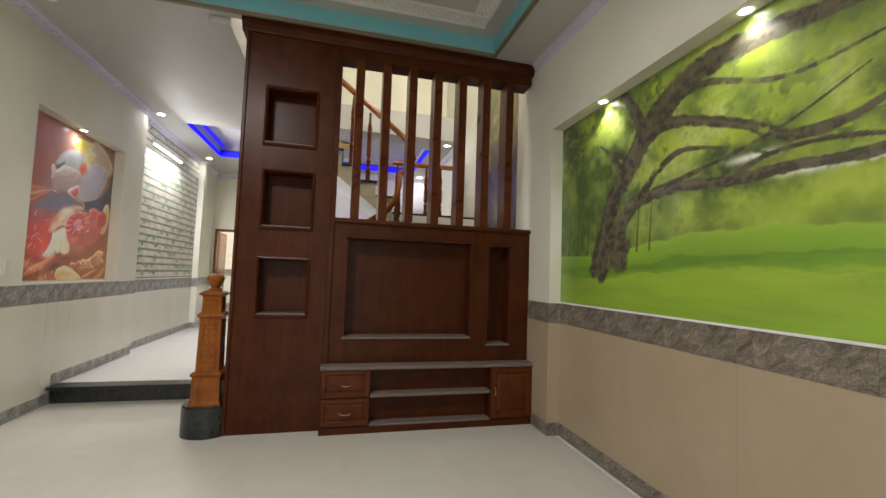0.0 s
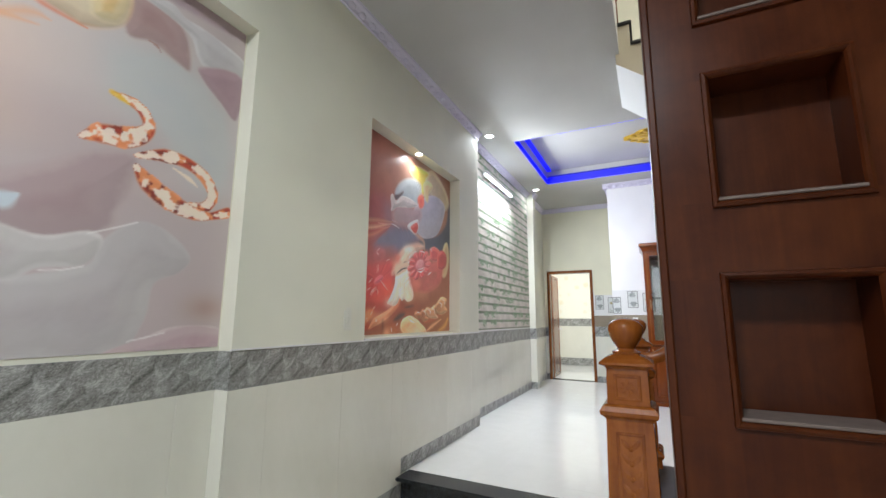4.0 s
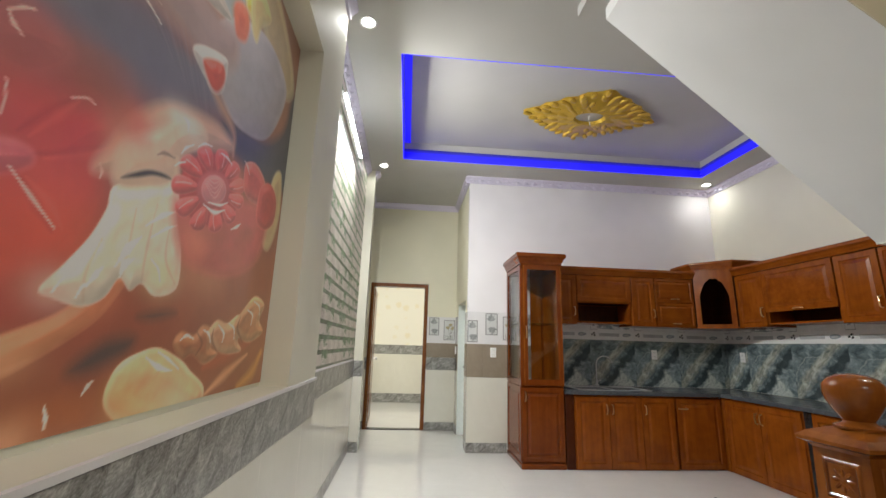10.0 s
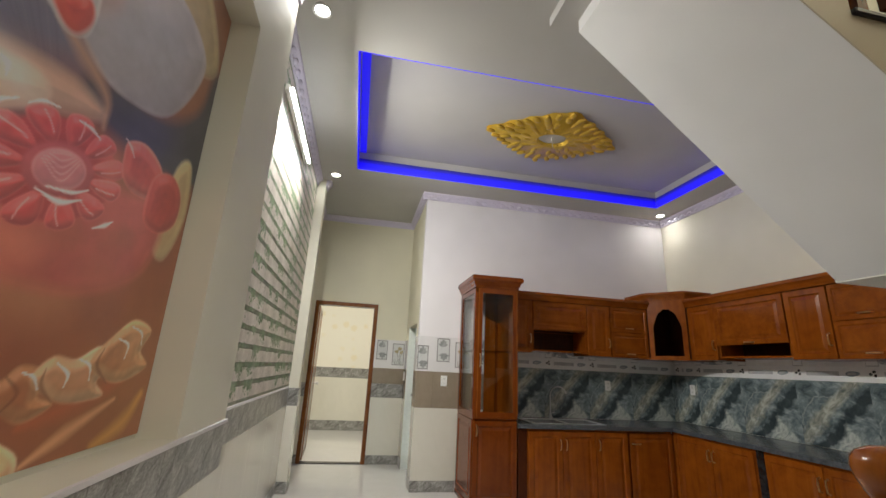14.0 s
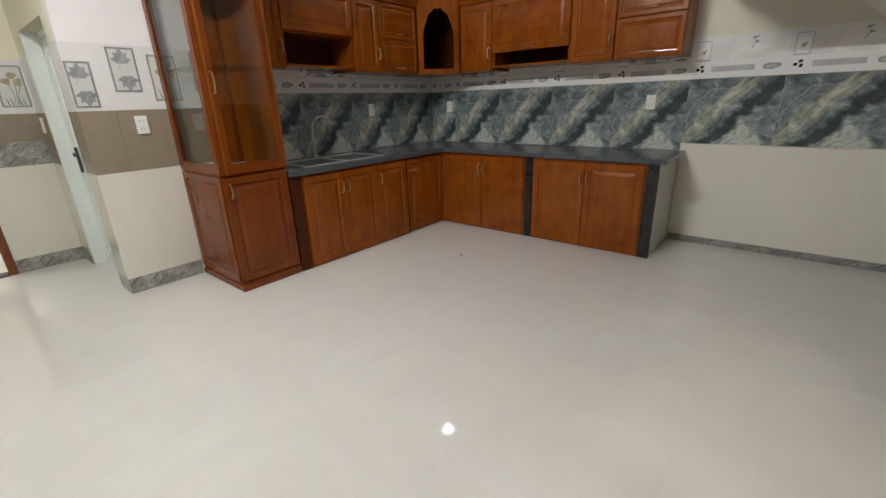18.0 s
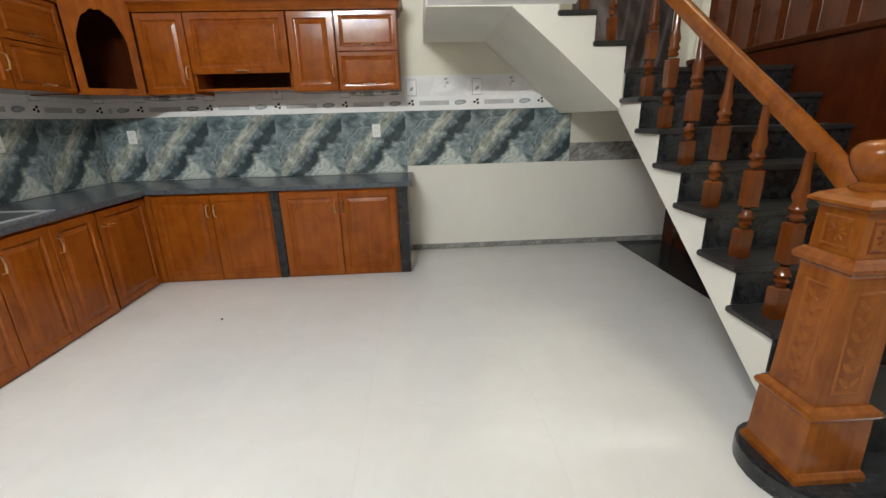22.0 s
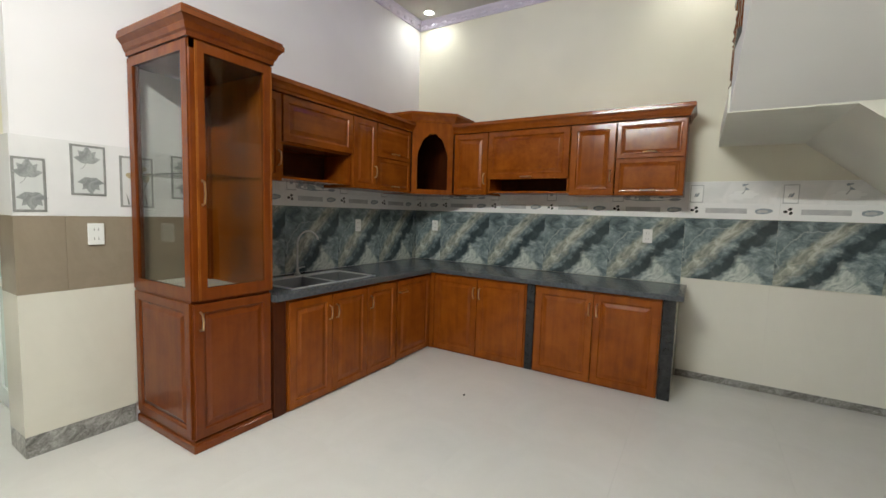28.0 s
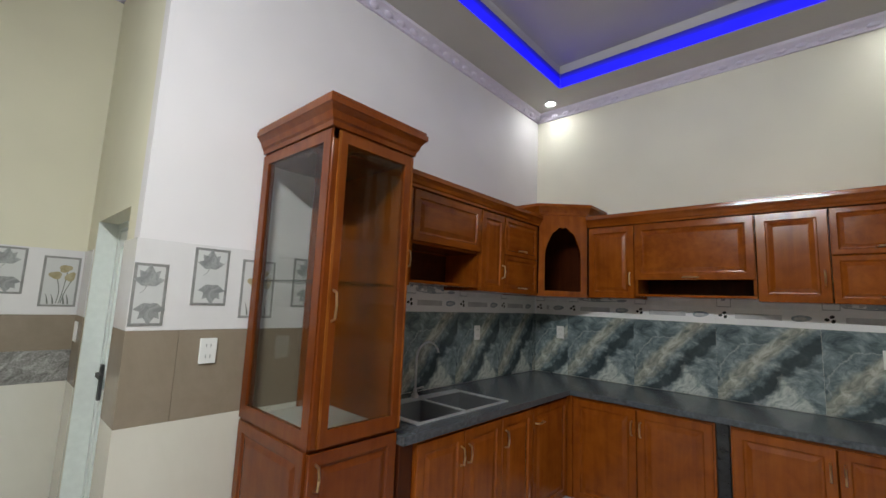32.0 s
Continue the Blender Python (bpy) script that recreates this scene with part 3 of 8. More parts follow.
def bead_row(n, step):
    bm = bmesh.new()
    for i in range(n):
        bmesh.ops.create_icosphere(bm, subdivisions=2, radius=0.02, matrix=pose(i * step, 0, 0, 35, 0, 0) @ Matrix.Diagonal((1.9, 0.7, 1.25, 1)))
    return bm


part("bead_row", bead_row(28, 0.125), LILAC, cornice, "", True, pose(XN + 0.02, YB - 0.03, CEIL - 0.055))
part("bead_row", bead_row(24, 0.125), LILAC, cornice, "", True, pose(XR - 0.03, 6.7, CEIL - 0.055, 0, 0, 90))
part("bead_row", bead_row(22, 0.125), LILAC, cornice, "", True, pose(XB + 0.03, 4.02, CEIL - 0.055, 0, 0, 90))
part("bead_row", bead_row(21, 0.125), LILAC, cornice, "", True, pose(XC + 0.03, 6.9, CEIL - 0.055, 0, 0, 90))
part("bead_row", bead_row(10, 0.125), LILAC, cornice, "", True, pose(XN - 0.03, YB + 0.05, CEIL - 0.055, 0, 0, 90))

# blue LED light in the kitchen tray, its wash built as glowing bands
led = thing("led_strip_light", "blue LED strip light, its wash on the tray built as glowing bands", "strip light")
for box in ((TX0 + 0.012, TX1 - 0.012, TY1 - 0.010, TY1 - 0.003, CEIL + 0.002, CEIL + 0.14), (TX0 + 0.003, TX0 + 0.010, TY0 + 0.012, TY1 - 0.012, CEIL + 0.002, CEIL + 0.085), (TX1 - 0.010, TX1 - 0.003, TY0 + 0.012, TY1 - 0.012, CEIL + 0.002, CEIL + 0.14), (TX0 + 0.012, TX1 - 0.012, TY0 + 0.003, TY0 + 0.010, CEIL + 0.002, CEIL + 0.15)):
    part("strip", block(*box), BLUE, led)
# flat glowing band in place of the blue wash on the tray top
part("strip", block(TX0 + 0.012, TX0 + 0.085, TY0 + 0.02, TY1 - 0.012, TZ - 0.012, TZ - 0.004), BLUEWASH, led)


def downlight(x, y, z=CEIL):
    d = thing("downlight", "round white recessed downlight, switched on", "downlight", (x, y, z), "recessed ceiling downlights")
    part("rim", lathe([(0.045, -0.001), (0.062, -0.001), (0.064, -0.006), (0.058, -0.010), (0.046, -0.004)], 24, cap=False), PLASTIC, d, "white ring", True)
    part("lens", lathe([(0.046, -0.002), (0.046, -0.0035), (0.02, -0.004)], 24), LAMP, d, "glowing lens")
    return d


for x, y in DOWNLIGHTS:
    downlight(x, y)
off = thing("ceiling_disc", "pale round cover plate on the ceiling", "cover plate", (-2.40, 4.10, CEIL))
part("plate", lathe([(0.05, -0.001), (0.075, -0.001), (0.07, -0.008), (0.02, -0.010)], 24), PLASTIC, off)

# ---- living room: television wall ----
TVY = 3.96


def tv_wall():
    t = thing("tv_wall_unit", "dark mahogany television wall unit with niches and slatted screen", "wall unit", (0, 0, 0))
    d = 0.20  # depth of the column and the screen panel
    # column with three square niches
    x0, x1 = -0.755, 0.02
    bx = []
    niches = [(-0.565, -0.155, 1.035, 1.53), (-0.565, -0.150, 1.825, 2.33), (-0.575, -0.150, 2.59, 3.10)]
    zs = [0.0]
    for a, b, c, e in niches:
        bx.append((x0, x1, TVY, TVY + d, zs[-1], c))
        bx += [(x0, a, TVY, TVY + d, c, e), (b, x1, TVY, TVY + d, c, e), (a, b, TVY + d - 0.02, TVY + d, c, e)]
        zs.append(e)
    bx.append((x0, x1, TVY, TVY + d, zs[-1], 3.60))
    for i, b in enumerate(bx):
        part("niche_back" if i % 4 == 3 else "column_board", block(*b), TVWOOD, t)
    for a, b, c, e in niches:
        w, h = b - a, e - c
        part("niche_frame", panel(w + 0.05, h + 0.05, [(0, -0.002), (0.003, -0.014), (0.014, -0.018), (0.022, -0.010), (0.028, 0.0)], 0.0, centre=False), TVWOOD, t, "", False, pose((a + b) / 2, TVY - 0.002, c - 0.025))
        part("niche_sill", block(a - 0.005, b + 0.005, TVY - 0.014, TVY + d - 0.021, c + 0.001, c + 0.014, 0.003), DUST, t, "dusty grey-brown sill")
    part("pilaster", block(x1, x1 + 0.05, TVY - 0.018, TVY + d, 0, 3.60, 0.006), TVWOOD, t)
    part("pilaster", block(x0 - 0.03, x0, TVY - 0.018, TVY + d, 0, 3.60, 0.006), TVWOOD, t)
    # panel behind the television
    px0, px1 = x1 + 0.05, 2.06
    a, b, c, e = 0.20, 1.415, 0.82, 1.76
    a2, b2, c2, e2 = 1.61, 1.835, 0.75, 1.75
    z1 = 1.90
    for box in ((px0, a, TVY, TVY + d, 0.3, z1), (b, a2, TVY, TVY + d, 0.3, z1), (b2, px1, TVY, TVY + d, 0.3, z1), (a, b, TVY, TVY + d, 0.3, c), (a, b, TVY, TVY + d, e, z1), (a2, b2, TVY, TVY + d, 0.3, c2), (a2, b2, TVY, TVY + d, e2, z1)):
        part("panel_board", block(*box), TVWOOD, t)
    part("niche_back", block(a, b, TVY + d - 0.02, TVY + d, c, e), TVWOOD, t)
    part("niche_back", block(a2, b2, TVY + d - 0.02, TVY + d, c2, e2), TVWOOD, t)
    part("ledge", block(px0 - 0.01, px1, TVY - 0.03, TVY + d + 0.02, z1, z1 + 0.045, 0.008), TVWOODX, t)
    part("bead", block(a - 0.03, b + 0.03, TVY - 0.022, TVY - 0.002, e, e + 0.025, 0.006), TVWOODX, t)
    part("bead", block(a2 - 0.03, b2 + 0.03, TVY - 0.022, TVY - 0.002, e2, e2 + 0.025, 0.006), TVWOODX, t)
    part("niche_sill", block(a - 0.02, b + 0.01, TVY - 0.02, TVY + d - 0.021, c, c + 0.022, 0.004), DUST, t, "dusty grey-brown sill")
    part("niche_sill", block(a2 - 0.02, b2 + 0.01, TVY - 0.02, TVY + d - 0.021, c2, c2 + 0.02, 0.004), DUST, t, "dusty grey-brown sill")
    # slatted screen
    for i in range(7):
        xc = 0.245 + i * 0.2595
        part("slat", block(xc - 0.04, xc + 0.04, TVY + 0.005, TVY + d, z1 + 0.045, 3.50, 0.004), FRONTWOOD, t)
    part("top_rail", block(px0, px1 - 0.02, TVY - 0.004, TVY + d, 3.50, 3.60), TVWOODX, t)
    part("cornice", sweep([(TVY - 0.075, 3.695), (TVY - 0.075, 3.665), (TVY - 0.05, 3.655), (TVY - 0.025, 3.615), (TVY - 0.02, 3.60), (TVY + d, 3.60), (TVY + d, 3.695)], x0 - 0.07, px1 + 0.005, "x"), TVWOODX, t)
    # back of the unit, seen from the stairs
    part("back_panel", block(x0, px1, TVY + d + 0.001, TVY + d + 0.02, 0.0, z1 - 0.02), BACKWOOD, t)
    part("back_panel", block(x0, x1 + 0.05, TVY + d + 0.001, TVY + d + 0.02, z1 - 0.02, 3.60), BACKWOOD, t)
    # low cabinet
    y0 = 3.82
    lx0, lx1 = 0.02, 2.055
    part("plinth", block(lx0, lx1, y0 + 0.012, TVY - 0.02, 0.0, 0.06), TVWOODX, t)
    part("cabinet_top", block(lx0 - 0.012, lx1, y0 - 0.015, TVY - 0.001, 0.565, 0.60, 0.006), DUST, t, "dusty dark top")
    for xa, xb in ((lx0, 0.455), (1.61, lx1)):
        part("cabinet_body", block(xa, xb, y0 + 0.022, TVY - 0.002, 0.06, 0.565), TVWOOD, t)
    for z in (0.075, 0.325):
        f = part("drawer_front", panel(0.42, 0.235, SMALL, 0.018), FRONTWOOD, t, "", False, pose(0.2375, y0, z))
        part("handle", tube_path([(-0.05, 0, 0.115), (-0.04, -0.022, 0.108), (0, -0.028, 0.104), (0.04, -0.022, 0.108), (0.05, 0, 0.115)], 0.005), BRASS, f, "small brass pull", True)
    f = part("cabinet_door", panel(0.43, 0.485, RAISED, 0.018), FRONTWOOD, t, "", False, pose(1.832, y0, 0.075))
    part("handle", tube_path([(-0.18, 0, 0.30), (-0.18, -0.025, 0.29), (-0.18, -0.025, 0.23), (-0.18, 0, 0.22)], 0.005), BRASS, f, "small brass pull", True)
    part("shelf", block(0.457, 1.608, y0 + 0.006, TVY - 0.002, 0.315, 0.345, 0.004), DUST, t, "dusty dark shelf")
    part("shelf", block(0.457, 1.608, y0 + 0.006, TVY - 0.002, 0.061, 0.080, 0.004), DUST, t, "dusty dark shelf")
    part("shelf_back", block(0.457, 1.608, TVY - 0.012, TVY - 0.003, 0.081, 0.564), TVWOODX, t)
    return t


tv_wall()

# ---- stairs ----
SY0, SY1 = 4.19, 5.35
RISE, RUN, SX, SZ = 0.188, 0.25, -1.195, 0.26


def tread(x0, x1, y0, y1, z, parent, name="tread"):
    return part(name, block(x0, x1, y0, y1, z - 0.03, z, 0.006, 2), TREAD, parent, "dusty black granite")


def stairs():
    s = thing("staircase", "concrete staircase with black granite treads and cream sides", "staircase", (0, 0, 0))
    # rounded first step with a round end under each newel post
    bm = bmesh.new()
    outline = []
    for cy, a0 in ((5.40, 0), (4.06, 180)):
        for i in range(13):
            a = radians(a0 + i * 15)
            outline.append((-0.93 + 0.20 * math.cos(a), cy + 0.17 * math.sin(a)))
    pts = outline
    lo = [bm.verts.new((x, y, 0.0)) for x, y in pts]
    hi = [bm.verts.new((x, y, SZ)) for x, y in pts]
    n = len(pts)
    for i in range(n):
        j = (i + 1) % n
        bm.faces.new((lo[i], lo[j], hi[j], hi[i]))
    bm.faces.new(hi)
    bmesh.ops.recalc_face_normals(bm, faces=bm.faces[:])
    bmesh.ops.bevel(bm, geom=[e for e in bm.edges if all(v.co.z > SZ - 0.01 for v in e.verts)], offset=0.012, segments=2, affect="EDGES")
    part("bullnose_step", bm, GRANITE, s, "rounded black granite first step", True)
    # first flight, eastwards
    for k in range(1, 8):
        x, z = SX + RUN * k, SZ + RISE * k
        tread(x - 0.012, x + RUN + 0.01, SY0, SY1 + 0.025, z, s)
        part("riser", block(x + 0.006, x + 0.02, SY0, SY1 - 0.004, z - RISE, z - 0.03), GRANITE, s, "black granite")
    xm, zm = SX + RUN * 8, SZ + RISE * 8
    tread(xm - 0.012, XR - 0.002, SY0, 5.34, zm, s, "quarter_landing")
    part("riser", block(xm + 0.006, xm + 0.02, SY0, SY1 - 0.004, zm - RISE, zm - 0.03), GRANITE, s, "black granite")
    # saw-toothed cream string of the first flight
    low = lambda x: 0.968 + (x - 0.17) * 0.757
    cols = []
    for k in range(1, 8):
        x = SX + RUN * k + 0.014
        cols.append((x, x + RUN, max(KF + 0.002, low(x)), low(x + RUN), SZ + RISE * k - 0.031))
    x = SX + RUN * 8 + 0.014
    cols.append((x, xm + 0.16, low(x), low(xm + 0.16), zm - 0.031))
    part("flight", stepped(cols, SY0, SY1 - 0.002), STRING, s, "cream painted concrete flight")
    part("flight", block(xm + 0.16, XR - 0.002, SY0, 5.348, low(xm + 0.16), zm - 0.031), STRING, s, "cream painted landing slab")
    # middle flight, northwards along the wall
    xm = 0.82
    ys, zs = [5.335, 5.575, 5.815], [zm + 0.165, zm + 0.345, zm + 0.55]
    tread(xm - 0.03, XR - 0.002, ys[0], ys[1] + 0.01, zs[0], s)
    tread(xm - 0.03, XR - 0.002, ys[1], ys[2] + 0.01, zs[1], s)
    tread(xm - 0.02, XR - 0.002, ys[2], 6.64, zs[2], s, "quarter_landing")
    low = lambda y: min(1.50 + (y - 5.36) * 0.86, 2.135)
    cols = [(5.36, ys[1], low(5.36), low(ys[1]), zs[0] - 0.031), (ys[1], ys[2], low(ys[1]), low(ys[2]), zs[1] - 0.031), (ys[2], 6.115, low(ys[2]), 2.135, zs[2] - 0.031), (6.115, 6.655, 2.135, 2.14, zs[2] - 0.031)]
    part("flight", stepped(cols, xm - 0.01, XR - 0.003, "x"), STRING, s, "cream painted middle flight")
    # upper flight, westwards over the hall
    r2, n2 = 0.2, 8
    run2 = 0.235
    zl = zs[2]
    low = lambda x: 2.145 + (0.808 - x) * 0.79
    cols = []
    for k in range(1, n2):
        x = 0.808 - run2 * (k - 1)
        cols.append((x - run2, x, low(x - run2), low(x), zl - 0.031 + r2 * k))
    cols.append((-0.96, 0.808 - run2 * 7, low(-0.96), low(0.808 - run2 * 7), zl - 0.031 + r2 * n2))
    bm = stepped(cols, 5.715, 6.645)
    for v in bm.verts:
        # the flight narrows a little towards its top
        if v.co.y > 6.5:
            v.co.y -= (0.808 - v.co.x) * 0.065
    part("flight", bm, SOFFIT, s, "pale grey painted upper flight")
    part("string_board", stepped(cols, 5.709, 5.714), BEIGE, s, "beige painted outer string")
    for k in range(n2):
        x, z = 0.815 - run2 * k, zl + r2 * (k + 1)
        tread(x - run2 - 0.004, x + 0.012, 5.69, 6.648 - (0.808 - x) * 0.065, z, s)
    return s


stairs()
tagged(part("floor_granite_strip", block(0.2, XR - 0.003, 4.20, 4.68, KF - 0.003, KF + 0.004), GRANITE), "black granite strip in the floor under the stairs", "floor strip", "", "structure")
step_edge = thing("floor_step", "black granite edge of the raised kitchen floor", "step", kind="structure")
part("riser", block(XB + 0.012, -1.05, 5.12, 5.20, 0.0, KF - 0.026), GRANITE, step_edge)
part("nosing", block(XB + 0.012, -1.05, 5.03, 5.24, KF - 0.025, KF + 0.002, 0.008, 2), GRANITE, step_edge)


def newel():
    n = thing("newel_post", "carved orange-brown teak newel post with a ball top", "newel post", (0, 0, 0), "stair newel posts")
    part("base", square_lathe([(0.25, 0), (0.25, 0.02), (0.235, 0.035), (0.225, 0.04), (0.215, 0.24), (0.235, 0.25), (0.245, 0.262), (0.235, 0.275), (0.195, 0.29)]), NEWEL, n)
    part("shaft", square_lathe([(0.185, 0.285), (0.168, 0.73), (0.178, 0.74), (0.205, 0.75), (0.212, 0.765), (0.19, 0.782), (0.165, 0.79)]), NEWEL, n)
    part("head", square_lathe([(0.155, 0.788), (0.150, 0.925), (0.165, 0.935), (0.20, 0.942), (0.20, 0.951), (0.165, 0.966), (0.12, 0.976), (0.08, 0.984)]), NEWEL, n)
    part("ball", lathe([(0.03, 0.975), (0.054, 0.982), (0.056, 0.990), (0.038, 0.998), (0.034, 1.004), (0.040, 1.012), (0.053, 1.032), (0.064, 1.056), (0.069, 1.078), (0.067, 1.096), (0.055, 1.113), (0.033, 1.123), (0.004, 1.127)], 24), NEWEL, n, "turned ball finial", True)
    # carved panels on the four faces
    for a in range(4):
        bm = bmesh.new()
        panel(0.105, 0.36, [(0, 0.0), (0.004, -0.006), (0.010, -0.006), (0.015, 0.0)], 0.0, bm, centre=False)
        for i in range(6):
            for s2 in (-1, 1):
                bmesh.ops.create_icosphere(bm, subdivisions=1, radius=1, matrix=pose(s2 * 0.018, -0.001, 0.045 + i * 0.054, 0, s2 * 40, 0) @ Matrix.Diagonal((0.011, 0.006, 0.028, 1)))
            bmesh.ops.create_icosphere(bm, subdivisions=1, radius=0.011, matrix=pose(0, 0, 0.03 + i * 0.054))
        part("carving", bm, NEWEL, n, "leaf carving", True, pose(0, 0, 0.33, 0, 0, a * 90) @ pose(0, -0.0905, 0, -1.1, 0, 0) @ Matrix.Diagonal((1, 0.55, 1, 1)))
        bm = bmesh.new()
        panel(0.10, 0.10, [(0, 0.0), (0.004, -0.005), (0.009, -0.005), (0.013, 0.0)], 0.0, bm, centre=False)
        for i in range(8):
            c = radians(45 * i)
            bmesh.ops.create_icosphere(bm, subdivisions=1, radius=1, matrix=pose(0.02 * math.cos(c), 0, 0.05 + 0.02 * math.sin(c), 0, -45 * i, 0) @ Matrix.Diagonal((0.013, 0.005, 0.006, 1)))
        part("carving", bm, NEWEL, n, "flower carving", True, pose(0, 0, 0.805, 0, 0, a * 90) @ pose(0, -0.077, 0, -0.5, 0, 0) @ Matrix.Diagonal((1, 0.55, 1, 1)))
    return n


post = newel()
post.matrix_world = pose(-0.935, 5.396, SZ)
copy_thing(post, pose(-0.93, 4.06, SZ))

BALUSTER = [(0.050, 0.0, 4), (0.050, 0.15, 4), (0.018, 0.155, 0), (0.021, 0.17, 0), (0.027, 0.18, 0), (0.018, 0.19, 0), (0.030, 0.21, 0), (0.018, 0.235, 0), (0.016, 0.25, 0), (0.048, 0.265, 4), (0.048, 0.44, 4), (0.020, 0.455, 0), (0.027, 0.47, 0), (0.018, 0.485, 0), (0.030, 0.505, 0), (0.020, 0.53, 0), (0.028, 0.56, 0), (0.017, 0.62, 0), (0.014, 0.74, 0)]


def baluster_mesh(h=0.74):
    bm = bmesh.new()
    f = h / 0.74
    rings = [(r, z * f) for r, z, k in BALUSTER]
    square_lathe([(0.046, 0), (0.050, 0.006), (0.050, rings[1][1] - 0.008), (0.034, rings[1][1])], bm)
    lathe(rings[2:9], 12, bm)
    square_lathe([(0.032, rings[9][1] - 0.008), (0.048, rings[9][1]), (0.048, rings[10][1]), (0.032, rings[10][1] + 0.008)], bm)
    lathe(rings[11:], 12, bm)
    return mesh_of(bm, "baluster", BALWOOD, True)


def rail_run(bm, pts, w=0.070, h=0.072):
    """A rounded handrail along a bent line."""
    sec = [(-0.5, -0.1), (-0.46, 0.2), (-0.28, 0.45), (0, 0.52), (0.28, 0.45), (0.46, 0.2), (0.5, -0.1), (0.36, -0.5), (-0.36, -0.5)]
    pts = [Vector(p) for p in pts]
    rings = []
    for i, p in enumerate(pts):
        d = (pts[min(i + 1, len(pts) - 1)] - pts[max(i - 1, 0)]).normalized()
        side = d.cross(Vector((0, 0, 1)))
        side = side.normalized() if side.length > 0.05 else Vector((0, -1, 0))
        if rings and side.dot(last) < 0:
            side = -side
        last = side
        up = side.cross(d).normalized()
        if up.z < -0.2:
            up = -up
        rings.append([bm.verts.new(p + side * (s * w) + up * (u * h)) for s, u in sec])
    for a, b in zip(rings, rings[1:]):
        for i in range(9):
            j = (i + 1) % 9
            bm.faces.new((a[i], a[j], b[j], b[i]))
    bm.faces.new(rings[0][::-1])
    bm.faces.new(rings[-1])
    bmesh.ops.recalc_face_normals(bm, faces=bm.faces[:])


def railing():
    g = thing("stair_railing", "varnished mahogany stair railing with turned balusters", "railing", (0, 0, 0))
    me = baluster_mesh()
    RY = SY1 - 0.085
    zr = lambda x: 1.755 + x * 0.703
    BX = 0.12
    for k in range(2, 8):
        ob = new("baluster", me)
        ob.parent = g
        x, z = SX + RUN * k + BX, SZ + RISE * k
        ob.matrix_local = pose(x, RY, z) @ Matrix.Diagonal((1.15, 1.15, (zr(x) - 0.03 - z) / 0.74, 1))
    bm = bmesh.new()
    rail_run(bm, [(-0.925, 5.205, 1.135), (-0.84, 5.208, 1.138), (-0.79, 5.21, 1.155), (-0.74, 5.213, 1.192), (-0.69, 5.217, 1.238), (-0.60, 5.222, zr(-0.62)), (-0.45, 5.23, zr(-0.46)), (-0.2, 5.25, zr(-0.2)), (0.70, 5.262, zr(0.70)), (0.80, 5.29, 2.41), (0.85, 5.38, 2.60), (0.87, 5.52, 2.76), (0.90, 5.68, 2.84), (1.02, 5.74, 2.95), (1.10, 5.76, 3.10), (1.06, 5.76, 3.26), (0.95, 5.76, 3.38), (0.80, 5.76, 3.50), (-1.05, 5.76, 4.92)])
    z2 = SZ + RISE * 8 + 0.55
    part("handrail", bm, NEWEL, g, "glossy rounded handrail", True)
    for i, (y, z) in enumerate(((5.45, 1.929), (5.64, 2.109))):
        ob = new("baluster", me)
        ob.parent = g
        ob.matrix_local = pose(0.86, y, z) @ Matrix.Diagonal((1, 1, 1.0, 1))
    for k in range(8):
        x, z = 0.815 - 0.235 * k - 0.12, z2 + 0.2 * (k + 1)
        ob = new("baluster", me)
        ob.parent = g
        ob.matrix_local = pose(x, 5.76, z) @ Matrix.Diagonal((1.2, 1.2, 1.30, 1))
    # balusters and rail along the open edge of the upper landing
    for x in (0.98, 1.22, 1.46, 1.70, 1.94):
        ob = new("baluster", me)
        ob.parent = g
        ob.matrix_local = pose(x, 6.595, z2) @ Matrix.Diagonal((1.2, 1.2, 1.20, 1))
    bm = bmesh.new()
    rail_run(bm, [(XR - 0.003, 6.595, z2 + 0.915), (1.4, 6.595, z2 + 0.915), (0.90, 6.595, z2 + 0.915)])
    part("handrail", bm, NEWEL, g, "glossy rounded handrail", True)
    return g


railing()

# ---- kitchen ----
def pull(parent, x, z, tall=True, mat=None, y=0.0, h=0.10):
    a = h / 2
    pts = [(0, 0, a), (0, -0.024, a * 0.85), (0, -0.03, 0), (0, -0.024, -a * 0.85), (0, 0, -a)]
    if not tall:
        pts = [(p[2], p[1], p[0]) for p in pts]
    return part("handle", tube_path(pts, 0.0055, segments=8), mat or BRASS, parent, "small brass bow handle", True, pose(x, y, z))


def front(parent, kind, w, h, m, handle=None, tall=True, small=False, name="door"):
    d = part(name, panel(w - 0.006, h - 0.006, SMALL if small else RAISED, 0.02), kind, parent, "", False, m)
    if handle:
        pull(d, handle[0], handle[1], tall)
    return d


def facing_s(x, y, z):
    return pose(x, y, z)


def facing_w(x, y, z):
    return pose(x, y, z, 0, 0, -90)


